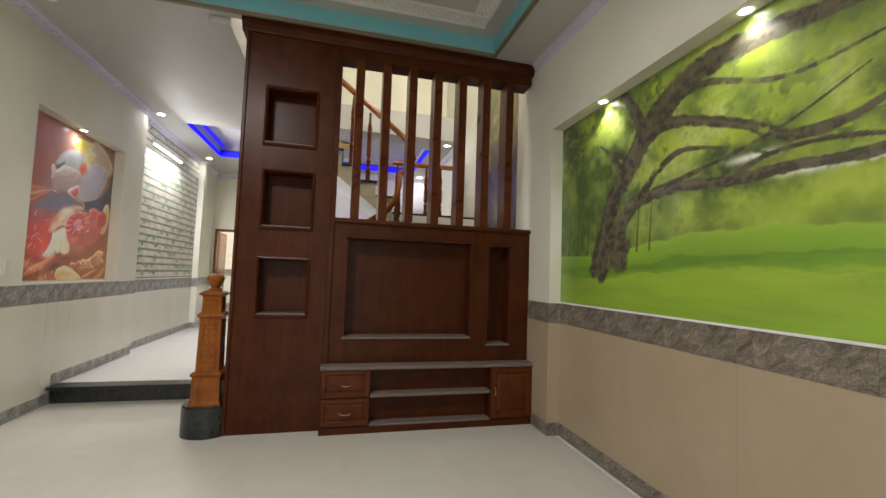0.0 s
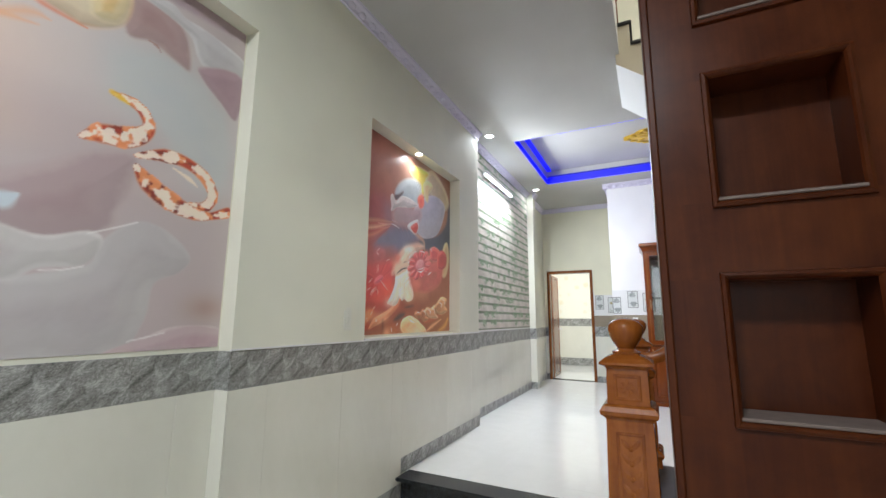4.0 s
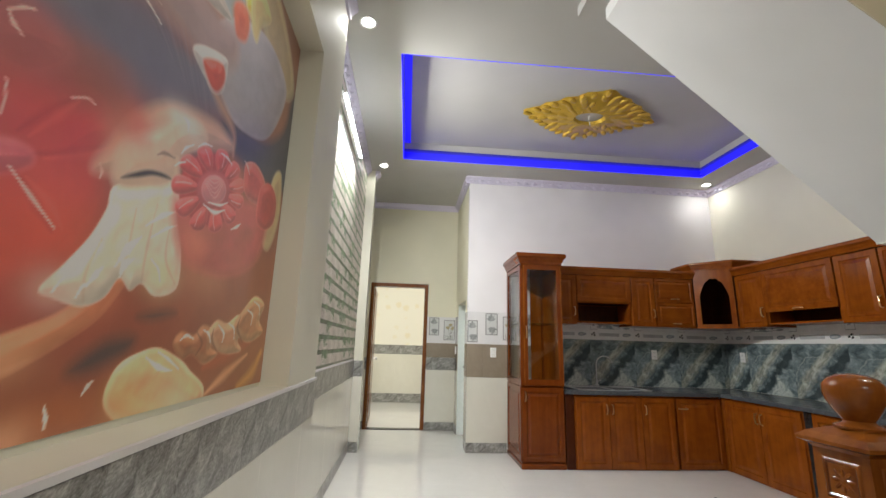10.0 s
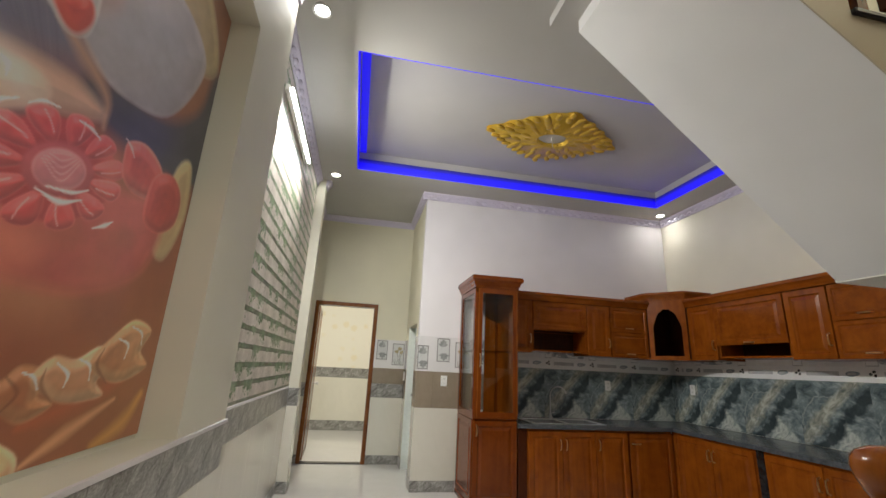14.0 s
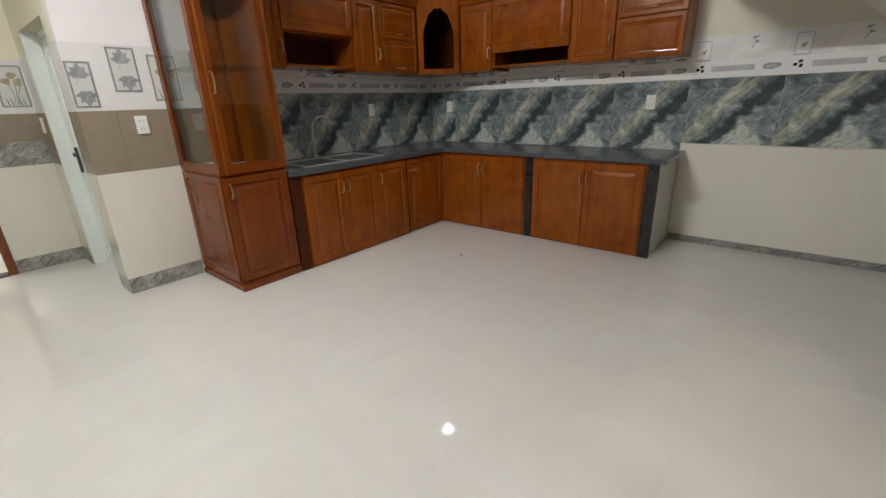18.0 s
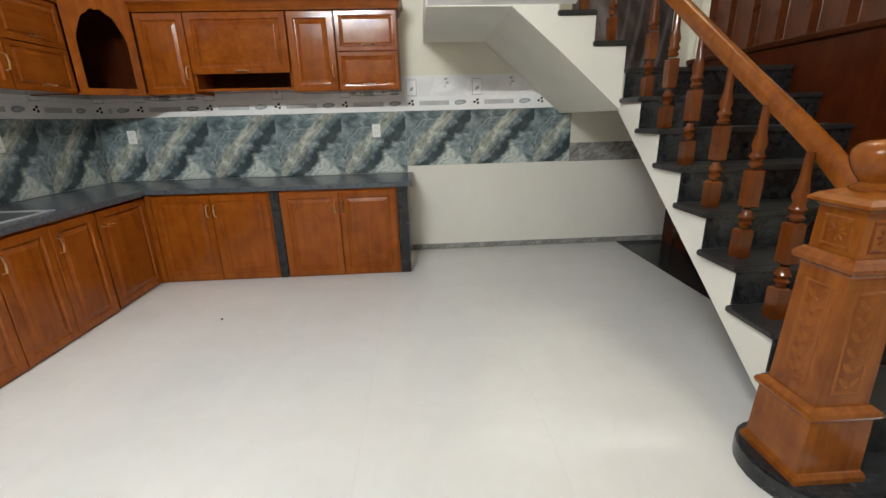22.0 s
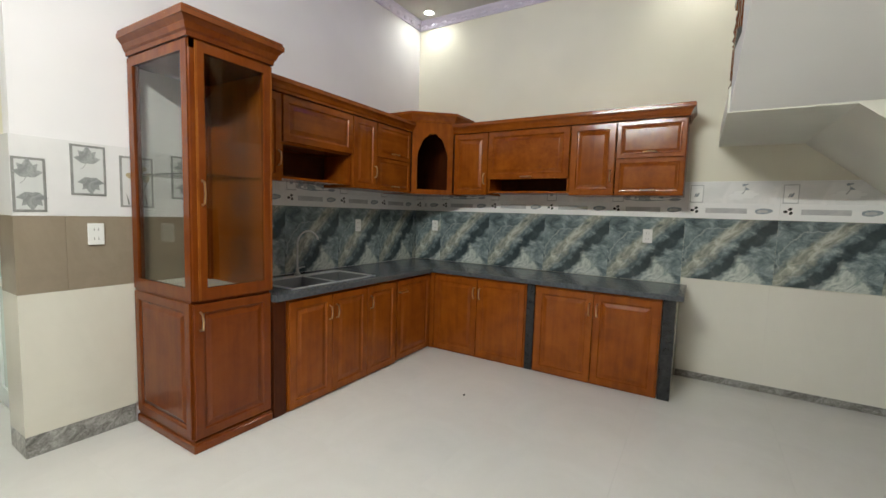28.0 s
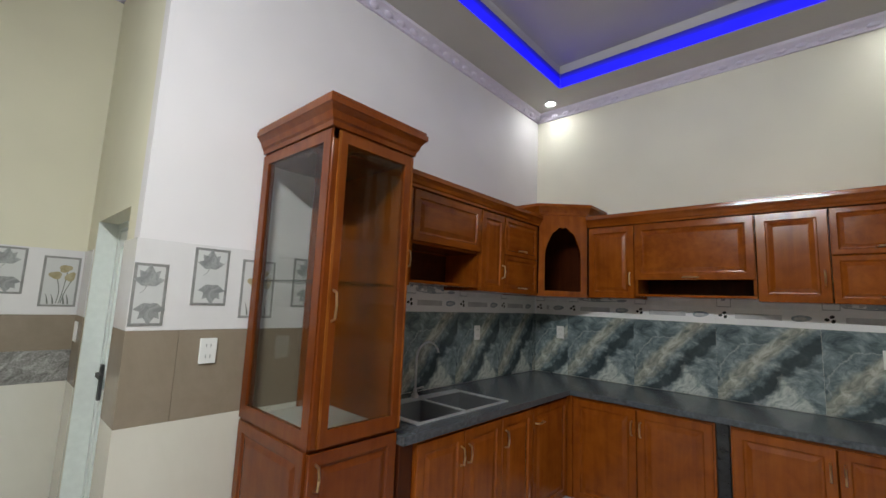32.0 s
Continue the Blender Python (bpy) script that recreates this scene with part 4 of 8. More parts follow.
def carcass(bm, x0, x1, y0, y1, z0, z1, open_side, t=0.018):
    """An open box: five boards; open_side 's' or 'w'."""
    cube(bm, x0, x1, y0, y1, z0, z0 + t)
    cube(bm, x0, x1, y0, y1, z1 - t, z1)
    if open_side == "s":
        cube(bm, x0, x0 + t, y0, y1, z0 + t, z1 - t)
        cube(bm, x1 - t, x1, y0, y1, z0 + t, z1 - t)
        cube(bm, x0 + t, x1 - t, y1 - t, y1, z0 + t, z1 - t)
    else:
        cube(bm, x0, x1, y0, y0 + t, z0 + t, z1 - t)
        cube(bm, x0, x1, y1 - t, y1, z0 + t, z1 - t)
        cube(bm, x1 - t, x1, y0 + t, y1 - t, z0 + t, z1 - t)
    return bm


CT = 0.985
FY, FX = 8.985, 1.415      # base fronts


def base_units():
    g = "kitchen base cabinets"
    # run along the end wall
    c = thing("base_cabinet", "mahogany sink base cabinet with three raised-panel doors", "cabinet", (0, 0, 0), g)
    part("body", blocks((-0.305, -0.287, FY + 0.024, YB - 0.03, KF, CT - 0.045), (0.827, 0.845, FY + 0.024, YB - 0.03, KF, CT - 0.045), (-0.287, 0.827, YB - 0.048, YB - 0.03, KF, CT - 0.045), (-0.287, 0.827, FY + 0.024, YB - 0.048, KF, KF + 0.018)), WOOD, c)
    part("front_frame", blocks((-0.305, 0.845, FY + 0.002, FY + 0.023, CT - 0.075, CT - 0.045), (-0.305, 0.845, FY + 0.002, FY + 0.023, KF, KF + 0.03), (-0.305, -0.285, FY + 0.002, FY + 0.023, KF + 0.03, CT - 0.075), (0.825, 0.845, FY + 0.002, FY + 0.023, KF + 0.03, CT - 0.075)), WOOD, c)
    w = 1.13 / 3
    for i, hx in enumerate((w / 2 - 0.03, -w / 2 + 0.035, -w / 2 + 0.035)):
        front(c, WOOD, w, 0.735, facing_s(-0.295 + w * (i + 0.5), FY - 0.016, KF + 0.015), (hx, 0.60))
    c = thing("base_cabinet", "narrow mahogany corner base cabinet with a drop-front drawer", "cabinet", (0, 0, 0), g)
    part("body", carcass(bmesh.new(), 0.855, 1.40, FY + 0.024, YB - 0.03, KF, CT - 0.045, "s"), WOOD, c)
    front(c, WOOD, 0.535, 0.735, facing_s(1.128, FY - 0.004, KF + 0.015), (-0.19, 0.62), False)
    # run along the side wall
    for y0, y1, word in ((7.99, 8.945, "next to the corner"), (6.935, 7.91, "at the open end of the worktop")):
        c = thing("base_cabinet", "mahogany two-door base cabinet " + word, "cabinet", (0, 0, 0), g)
        part("body", carcass(bmesh.new(), FX + 0.024, XR - 0.03, y0, y1, KF, CT - 0.045, "w"), WOOD, c)
        part("front_frame", blocks((FX + 0.002, FX + 0.023, y0, y1, CT - 0.075, CT - 0.045), (FX + 0.002, FX + 0.023, y0, y1, KF, KF + 0.03), (FX + 0.002, FX + 0.023, y0, y0 + 0.02, KF + 0.03, CT - 0.075), (FX + 0.002, FX + 0.023, y1 - 0.02, y1, KF + 0.03, CT - 0.075)), WOODY, c)
        w = (y1 - y0 - 0.02) / 2
        front(c, WOOD, w, 0.735, facing_w(FX - 0.016, y1 - 0.01 - w / 2, KF + 0.015), (w / 2 - 0.03, 0.60))
        front(c, WOOD, w, 0.735, facing_w(FX - 0.016, y0 + 0.01 + w / 2, KF + 0.015), (-w / 2 + 0.03, 0.60))
    post = thing("corner_post", "mahogany filler post in the corner of the base cabinets", "post", (0, 0, 0), g)
    part("post", block(FX - 0.012, FX + 0.05, 8.947, FY + 0.02, KF, CT - 0.043, 0.003), WOOD, post)
    # masonry divider and end panel faced with granite
    for y0, y1 in ((7.915, 7.985), (6.845, 6.93)):
        d = thing("divider_wall", "black granite faced upright between cabinets", "upright", (0, 0, 0), "granite uprights")
        part("panel", block(FX - 0.004, FX + 0.02, y0, y1, KF, CT - 0.042, 0.003), GRANITE, d)
        part("core", block(FX + 0.021, XR - 0.012, y0 + 0.002, y1 - 0.002, KF, CT - 0.042), WTILE, d, "cream tiled side")
    d = thing("divider_wall", "dark mahogany upright beside the glass cabinet", "upright", (0, 0, 0))
    part("panel", block(-0.402, -0.312, FY - 0.002, YB - 0.03, KF, CT - 0.042, 0.003), TVWOOD, d)
    # worktop with the cut-out for the sink
    w = thing("worktop", "dark grey granite worktop round the kitchen corner", "worktop", (0, 0, 0))
    z0, z1 = CT - 0.04, CT
    sx0, sx1, sy0, sy1 = -0.20, 0.62, 9.06, 9.50
    y0, y1 = 8.955, YB - 0.012
    for box in ((-0.402, sx0, y0, y1, z0, z1), (sx1, 1.385, y0, y1, z0, z1), (sx0, sx1, y0, sy0, z0, z1), (sx0, sx1, sy1, y1, z0, z1)):
        part("slab", block(*box), COUNTER, w)
    part("slab", block(1.385, XR - 0.012, 6.80, y1, z0, z1, 0.003), COUNTER, w)
    s = thing("kitchen_sink", "stainless steel double-bowl sink set in the worktop", "sink", (0, 0, 0))
    bm = bmesh.new()
    mid = (sx0 + sx1) / 2
    cube(bm, sx0 - 0.02, sx1 + 0.02, sy0 - 0.012, sy0 + 0.016, CT + 0.001, CT + 0.006)
    cube(bm, sx0 - 0.02, sx1 + 0.02, sy1 - 0.06, sy1 + 0.02, CT + 0.001, CT + 0.006)
    cube(bm, sx0 - 0.02, sx0 + 0.02, sy0 + 0.016, sy1 - 0.06, CT + 0.001, CT + 0.006)
    cube(bm, sx1 - 0.02, sx1 + 0.02, sy0 + 0.016, sy1 - 0.06, CT + 0.001, CT + 0.006)
    cube(bm, mid - 0.014, mid + 0.014, sy0 + 0.016, sy1 - 0.06, CT + 0.001, CT + 0.006)
    part("rim", bm, SINK, s)
    for a, b in ((sx0 + 0.02, mid - 0.014), (mid + 0.014, sx1 - 0.02)):
        bm = bmesh.new()
        top = [(a, sy0 + 0.016), (b, sy0 + 0.016), (b, sy1 - 0.06), (a, sy1 - 0.06)]
        t = [bm.verts.new((x, y, CT + 0.001)) for x, y in top]
        cx, cy = (a + b) / 2, (sy0 + sy1) / 2 - 0.015
        l = [bm.verts.new((cx + (x - cx) * 0.94, cy + (y - cy) * 0.92, CT - 0.19)) for x, y in top]
        for i in range(4):
            bm.faces.new((t[(i + 1) % 4], t[i], l[i], l[(i + 1) % 4]))
        bm.faces.new(l)
        part("bowl", bm, BOWL_SHADED, s)
        part("drain", lathe([(0.04, 0), (0.04, 0.004), (0.02, 0.002)], 16), SLOT, s, "", True, pose(cx, cy, CT - 0.189))
    f = thing("kitchen_tap", "tall chrome swan-neck kitchen tap", "tap", (0.20, 9.50, CT + 0.006))
    part("base", lathe([(0.024, 0), (0.024, 0.02), (0.014, 0.03), (0.011, 0.06)], 16), STEEL, f, "", True)
    arc = [(0, 0, 0.05), (0, 0, 0.26)] + [(0.10 - 0.10 * math.cos(radians(a)), -0.02 * a / 170, 0.26 + 0.10 * math.sin(radians(a))) for a in range(15, 166, 15)]
    part("spout", tube_path(arc, 0.0075, segments=10), STEEL, f, "", True)
    part("lever", tube_path([(0.0, -0.015, 0.06), (0.03, -0.05, 0.075)], 0.006), STEEL, f, "", True)


base_units()


def crown(x0, x1, y0, y1, z, sides, out=0.05, h=0.13):
    """Stepped crown moulding round the open sides of a cabinet top."""
    prof = [(0.0, 0.0), (0.012, 0.0), (0.014, 0.022), (0.022, 0.032), (0.030, 0.06), (0.046, 0.082), (0.052, 0.086), (0.052, 0.112), (0.046, 0.118), (0.046, 0.13)]
    bm = bmesh.new()
    rings = []
    for o, dz in prof:
        o, dz = o * out / 0.05, dz * h / 0.13
        xa, xb = x0 - (o if "w" in sides else 0), x1 + (o if "e" in sides else 0)
        ya, yb = y0 - (o if "s" in sides else 0), y1 + (o if "n" in sides else 0)
        rings.append([bm.verts.new(p) for p in ((xa, ya, z + dz), (xb, ya, z + dz), (xb, yb, z + dz), (xa, yb, z + dz))])
    for a, b in zip(rings, rings[1:]):
        for i in range(4):
            j = (i + 1) % 4
            bm.faces.new((a[i], a[j], b[j], b[i]))
    bm.faces.new(rings[0][::-1])
    bm.faces.new(rings[-1])
    return bm


def tall_cabinet():
    c = thing("display_cabinet", "tall mahogany display cabinet with glass front and side", "cabinet", (0, 0, 0))
    x0, x1, y0, y1 = -0.885, -0.41, 8.995, YB - 0.016
    z0, zm, zt = KF, 1.02, 2.38
    part("plinth", crown(x0, x1, y0, y1, z0, "", 0.01, 0.06), REDWOOD, c)
    part("plinth_moulding", block(x0 - 0.014, x1, y0 - 0.014, y1, z0, z0 + 0.05, 0.006), REDWOOD, c)
    part("lower_body", block(x0, x1, y0 + 0.022, y1, z0 + 0.06, zm), REDWOOD, c)
    part("deck", block(x0 + 0.03, x1 - 0.02, y0 + 0.03, y1 - 0.005, zm + 0.001, zm + 0.006), plain("pale_board", (0.55, 0.55, 0.50), 0.4), c, "pale grey board")
    for px, py in ((x0, y0), (x1 - 0.04, y0), (x0, y1 - 0.04), (x1 - 0.04, y1 - 0.04)):
        part("post", block(px, px + 0.04, py, py + 0.04, zm, zt, 0.004), REDWOOD, c)
    # brighter wood than the carcass: light reaching the inside, put into the colour
    part("side_panel", block(x1 - 0.018, x1 - 0.001, y0 + 0.041, y1 - 0.041, zm, zt), WOOD, c)
    part("top_board", block(x0, x1, y0, y1, zt - 0.05, zt), REDWOOD, c)
    part("back_board", block(x0 + 0.3, x1 - 0.04, y1 - 0.014, y1 - 0.002, zm + 0.006, zt - 0.05), WOOD, c)
    glass_shelf = part("shelf", block(x0 + 0.02, x1 - 0.02, y0 + 0.06, y1 - 0.03, 1.70, 1.708), GLASS, c, "clear glass shelf")
    glass_shelf.visible_shadow = False
    part("crown", crown(x0, x1, y0, y1, zt, "wse", 0.055, 0.13), REDWOOD, c, "stepped crown moulding")
    # lower door and side panel
    front(c, REDWOOD, x1 - x0, zm - z0 - 0.08, facing_s((x0 + x1) / 2, y0, z0 + 0.07), (-0.20, 0.66))
    part("side_board", panel(y1 - y0 - 0.03, zm - z0 - 0.08, RAISED, 0.012), REDWOOD, c, "", False, pose(x0 - 0.010, (y0 + y1) / 2 + 0.01, z0 + 0.07, 0, 0, -90))
    # glazed door and side light
    d = part("glazed_door", blocks((x0 + 0.03, x0 + 0.075, y0 - 0.008, y0 + 0.014, zm + 0.004, zt - 0.01), (x1 - 0.05, x1, y0 - 0.008, y0 + 0.014, zm + 0.004, zt - 0.01), (x0 + 0.075, x1 - 0.05, y0 - 0.008, y0 + 0.014, zm + 0.004, zm + 0.07), (x0 + 0.075, x1 - 0.05, y0 - 0.008, y0 + 0.014, zt - 0.06, zt - 0.01)), REDWOOD, c)
    pane = part("pane", block(x0 + 0.07, x1 - 0.045, y0 + 0.001, y0 + 0.006, zm + 0.065, zt - 0.055), GLASS, d, "clear glass pane")
    pane.visible_shadow = False
    part("edge_strip", block(x1 - 0.010, x1 + 0.002, y0 - 0.010, y0 - 0.004, zm + 0.004, zt - 0.01), NEWEL, d, "pale orange edge strip")
    part("edge_strip", block(x0 + 0.028, x0 + 0.040, y0 - 0.010, y0 - 0.004, zm + 0.004, zt - 0.01), NEWEL, d, "pale orange edge strip")
    pull(d, x0 + 0.055, 1.60, y=y0 - 0.008, h=0.13)
    s = part("side_light", blocks((x0 - 0.008, x0 + 0.012, y0 + 0.005, y0 + 0.06, zm + 0.004, zt - 0.01), (x0 - 0.008, x0 + 0.012, y1 - 0.06, y1, zm + 0.004, zt - 0.01), (x0 - 0.008, x0 + 0.012, y0 + 0.06, y1 - 0.06, zm + 0.004, zm + 0.07), (x0 - 0.008, x0 + 0.012, y0 + 0.06, y1 - 0.06, zt - 0.06, zt - 0.01)), REDWOOD, c)
    pane = part("pane", block(x0 + 0.001, x0 + 0.006, y0 + 0.055, y1 - 0.055, zm + 0.065, zt - 0.055), GLASS, s, "clear glass pane")
    pane.visible_shadow = False


tall_cabinet()

UZ0, UZ1 = 1.725, 2.335
UY, UX = 9.285, 1.715


def upper_units():
    g = "kitchen wall cabinets"
    H = UZ1 - UZ0
    # end wall
    for x0, x1, kind in ((-0.402, -0.105, "door"), (-0.10, 0.60, "hood"), (0.605, 0.91, "door"), (0.915, 1.425, "drawers")):
        label = {"door": "mahogany wall cabinet with one raised-panel door", "hood": "mahogany wall cabinet with a flap over an open hood space", "drawers": "mahogany wall cabinet with two drawer fronts"}[kind]
        c = thing("wall_cabinet", label, "cabinet", (0, 0, 0), g)
        w, xc = x1 - x0, (x0 + x1) / 2
        part("body", carcass(bmesh.new(), x0, x1, UY + 0.022, YB - 0.016, UZ0 + (0.02 if kind == "hood" else 0), UZ1, "s"), WOOD, c)
        if kind == "door":
            front(c, WOOD, w, H, facing_s(xc, UY, UZ0), (w / 2 - 0.03, 0.16))
        elif kind == "hood":
            # dark board puts the shade of the open hood into the colour
            part("lining", block(x0 + 0.019, x1 - 0.019, YB - 0.05, YB - 0.036, UZ0 + 0.04, UZ1 - 0.35), TVWOOD, c, "back board darkened for shade")
            front(c, WOODX, w, 0.33, facing_s(xc, UY, UZ1 - 0.33), None)
            part("shelf", block(x0 + 0.02, x1 - 0.02, UY + 0.03, YB - 0.04, UZ1 - 0.345, UZ1 - 0.33), WOODX, c)
        else:
            front(c, WOODX, w, H / 2, facing_s(xc, UY, UZ0), (0, 0.045), False, True, "drawer_front")
            front(c, WOODX, w, H / 2, facing_s(xc, UY, UZ0 + H / 2), (0, 0.045), False, True, "drawer_front")
    # side wall
    for y0, y1, kind in ((8.565, 8.945, "door"), (7.765, 8.56, "hood"), (7.385, 7.76, "door"), (6.87, 7.38, "drawers")):
        label = {"door": "mahogany wall cabinet with one raised-panel door", "hood": "mahogany wall cabinet with a flap over an open hood space", "drawers": "mahogany wall cabinet with two drawer fronts"}[kind]
        c = thing("wall_cabinet", label, "cabinet", (0, 0, 0), g)
        w, yc = y1 - y0, (y0 + y1) / 2
        part("body", carcass(bmesh.new(), UX + 0.022, XR - 0.016, y0, y1, UZ0 + (0.02 if kind == "hood" else 0), UZ1, "w"), WOOD, c)
        if kind == "door":
            front(c, WOOD, w, H, facing_w(UX, yc, UZ0), (w / 2 - 0.03, 0.16))
        elif kind == "hood":
            # hood shade again carried by a darker wood
            part("lining", block(XR - 0.05, XR - 0.036, y0 + 0.019, y1 - 0.019, UZ0 + 0.04, UZ1 - 0.02), TVWOOD, c, "back board darkened for shade")
            f = front(c, WOODY, w, 0.46, facing_w(UX - 0.006, yc, UZ1 - 0.46), None)
            pull(f, 0, 0.02, False)
        else:
            front(c, WOODY, w, H / 2, facing_w(UX, yc, UZ0), (0, 0.045), False, True, "drawer_front")
            front(c, WOODY, w, H / 2, facing_w(UX, yc, UZ0 + H / 2), (0, 0.045), False, True, "drawer_front")
    t = thing("cabinet_crown", "mahogany crown moulding along the wall cabinets", "moulding", (0, 0, 0))
    part("moulding", crown(-0.402, 1.44, UY, YB - 0.016, UZ1 + 0.001, "s", 0.045, 0.095), WOODX, t)
    part("moulding", crown(UX, XR - 0.016, 6.87, 8.95, UZ1 + 0.001, "ws", 0.045, 0.095), WOODY, t)
    # corner cabinet with a scalloped arch
    c = thing("corner_cabinet", "mahogany corner wall cabinet with an open scalloped arch", "cabinet", (0, 0, 0), g)
    zc0, zc1 = UZ0 - 0.005, 2.44
    pa, pb = Vector((1.43, UY - 0.01, 0)), Vector((UX - 0.01, 8.955, 0))
    d = (pb - pa)
    L = d.length
    ang = math.degrees(math.atan2(d.y, d.x))
    bm = bmesh.new()
    H = zc1 - zc0
    n = 28
    ow = L / 2 - 0.055

    def arch(u):
        s = abs(u) / ow
        lobe = 0.018 * abs(math.sin(s * math.pi * 2.5))
        return 0.60 - 0.16 * s * s - 0.07 * s ** 6 + lobe * 0.9
    us = [-ow + 2 * ow * i / n for i in range(n + 1)]
    for t0, t1 in ((0.0, 0.02),):
        cube(bm, -L / 2, -ow, t0, t1, 0, H)
        cube(bm, ow, L / 2, t0, t1, 0, H)
        cube(bm, -ow, ow, t0, t1, 0, 0.05)
        for u0, u1 in zip(us, us[1:]):
            z0, z1 = arch(u0), arch(u1)
            v = [bm.verts.new(p) for p in ((u0, t0, z0), (u1, t0, z1), (u1, t0, H), (u0, t0, H), (u0, t1, z0), (u1, t1, z1), (u1, t1, H), (u0, t1, H))]
            for f in ((0, 1, 2, 3), (7, 6, 5, 4), (0, 4, 5, 1)):
                bm.faces.new([v[i] for i in f])
    mid = (pa + pb) / 2
    part("arched_front", bm, WOOD, c, "", False, pose(mid.x, mid.y, zc0, 0, 0, ang))
    # sides, floor and top of the five-sided box
    five = [(pa.x, pa.y + 0.012), (pb.x + 0.012, pb.y), (XR - 0.017, pb.y), (XR - 0.017, YB - 0.017), (pa.x, YB - 0.017)]
    for z0, z1, nm in ((zc0, zc0 + 0.02, "shelf"), (zc1 - 0.02, zc1, "top_board")):
        bm = bmesh.new()
        lo = [bm.verts.new((x, y, z0)) for x, y in five]
        hi = [bm.verts.new((x, y, z1)) for x, y in five]
        for i in range(5):
            j = (i + 1) % 5
            bm.faces.new((lo[i], lo[j], hi[j], hi[i]))
        bm.faces.new(lo[::-1])
        bm.faces.new(hi)
        part(nm, bm, WOODX, c)
    # inner boards in darker wood stand for the shade behind the arch
    part("side_board", block(pa.x, pa.x + 0.018, pa.y + 0.03, YB - 0.02, zc0 + 0.02, zc1 - 0.02), TVWOOD, c)
    part("side_board", block(pb.x + 0.03, XR - 0.02, pb.y, pb.y + 0.018, zc0 + 0.02, zc1 - 0.02), TVWOOD, c)
    part("back_board", blocks((pa.x + 0.02, XR - 0.03, YB - 0.03, YB - 0.018, zc0 + 0.02, zc1 - 0.02), (XR - 0.03, XR - 0.018, pb.y + 0.02, YB - 0.03, zc0 + 0.02, zc1 - 0.02)), TVWOOD, c, "back board darkened for shade")
    # five-sided crown
    bm = bmesh.new()
    rings = []
    for o, dz in ((0.0, 0.0), (0.012, 0.0), (0.014, 0.02), (0.028, 0.045), (0.044, 0.065), (0.05, 0.07), (0.05, 0.095)):
        k = o * 0.4142
        pts = [(pa.x - o, pa.y - k), (pb.x - k, pb.y - o), (XR - 0.017, pb.y - o), (XR - 0.017, YB - 0.017), (pa.x - o, YB - 0.017)]
        rings.append([bm.verts.new((x, y, zc1 + dz)) for x, y in pts])
    for a, b in zip(rings, rings[1:]):
        for i in range(5):
            j = (i + 1) % 5
            bm.faces.new((a[i], a[j], b[j], b[i]))
    bm.faces.new(rings[-1])
    bmesh.ops.recalc_face_normals(bm, faces=bm.faces[:])
    part("crown", bm, WOODX, c, "stepped crown moulding")


upper_units()


# ---- doors ----
def door_frame(name, label, x0, x1, y, z0, z1, depth=0.14, w=0.055):
    d = thing(name, label, "door", (0, 0, 0), kind="structure")
    part("jamb", block(x0, x0 + w, y - 0.02, y + depth, z0, z1 - w, 0.005), DOORWOOD, d)
    part("jamb", block(x1 - w, x1, y - 0.02, y + depth, z0, z1 - w, 0.005), DOORWOOD, d)
    part("head", block(x0, x1, y - 0.02, y + depth, z1 - w, z1, 0.005), DOORWOOD, d)
    return d


d1 = door_frame("door_1", "teak door frame with its door standing open inwards", -2.765, -1.855, YC, KF, 2.37)
leaf = part("leaf", panel(0.80, 2.12, RAISED, 0.04), DOORWOOD, d1, "open teak door leaf", False, pose(-2.715, YC + 0.55, KF + 0.01, 0, 0, 92))
knob = part("knob", lathe([(0.012, 0), (0.012, 0.03), (0.026, 0.04), (0.028, 0.055), (0.016, 0.066)], 16), STEEL, leaf, "steel knob", True, pose(0.34, 0, 0.98, 90, 0, 0))
part("threshold", block(-2.71, -1.91, YC - 0.02, YC + 0.1, KF, KF + 0.012, 0.003), GRANITE, d1)
d2 = thing("door_2", "white aluminium side door with frosted glass in a plain reveal", "door", (0, 0, 0), kind="structure")
part("jamb", block(XN + 0.101, XN + 0.145, 10.66, 10.70, KF, 2.03, 0.003), ALU, d2)
part("jamb", block(XN + 0.101, XN + 0.145, 9.90, 9.94, KF, 2.03, 0.003), ALU, d2)
part("head", block(XN + 0.101, XN + 0.145, 9.94, 10.66, 1.99, 2.03, 0.003), ALU, d2)
part("reveal", block(XN + 0.001, XN + 0.100, 10.692, 10.699, KF, 2.03), ALU, d2)
lf = part("leaf", blocks((-0.35, -0.29, 0, 0.03, 0, 1.79), (0.29, 0.35, 0, 0.03, 0, 1.79), (-0.29, 0.29, 0, 0.03, 0, 0.12), (-0.29, 0.29, 0, 0.03, 1.70, 1.79), (-0.29, 0.29, 0, 0.03, 0.80, 0.86)), ALU, d2, "", False, pose(XN + 0.106, 10.30, KF + 0.005, 0, 0, -90))
FROST = plain("frosted_glass", (0.62, 0.72, 0.68), 0.25, vary=0.05)
part("pane", block(-0.28, 0.28, 0.012, 0.018, 0.12, 0.80), FROST, lf, "frosted pane")
part("pane", block(-0.28, 0.28, 0.012, 0.018, 0.86, 1.70), FROST, lf, "frosted pane")
part("handle", blocks((-0.32, -0.28, -0.016, -0.001, 0.80, 1.0), (-0.32, -0.20, -0.034, -0.016, 0.93, 0.955)), SLOT, lf, "dark lever handle")


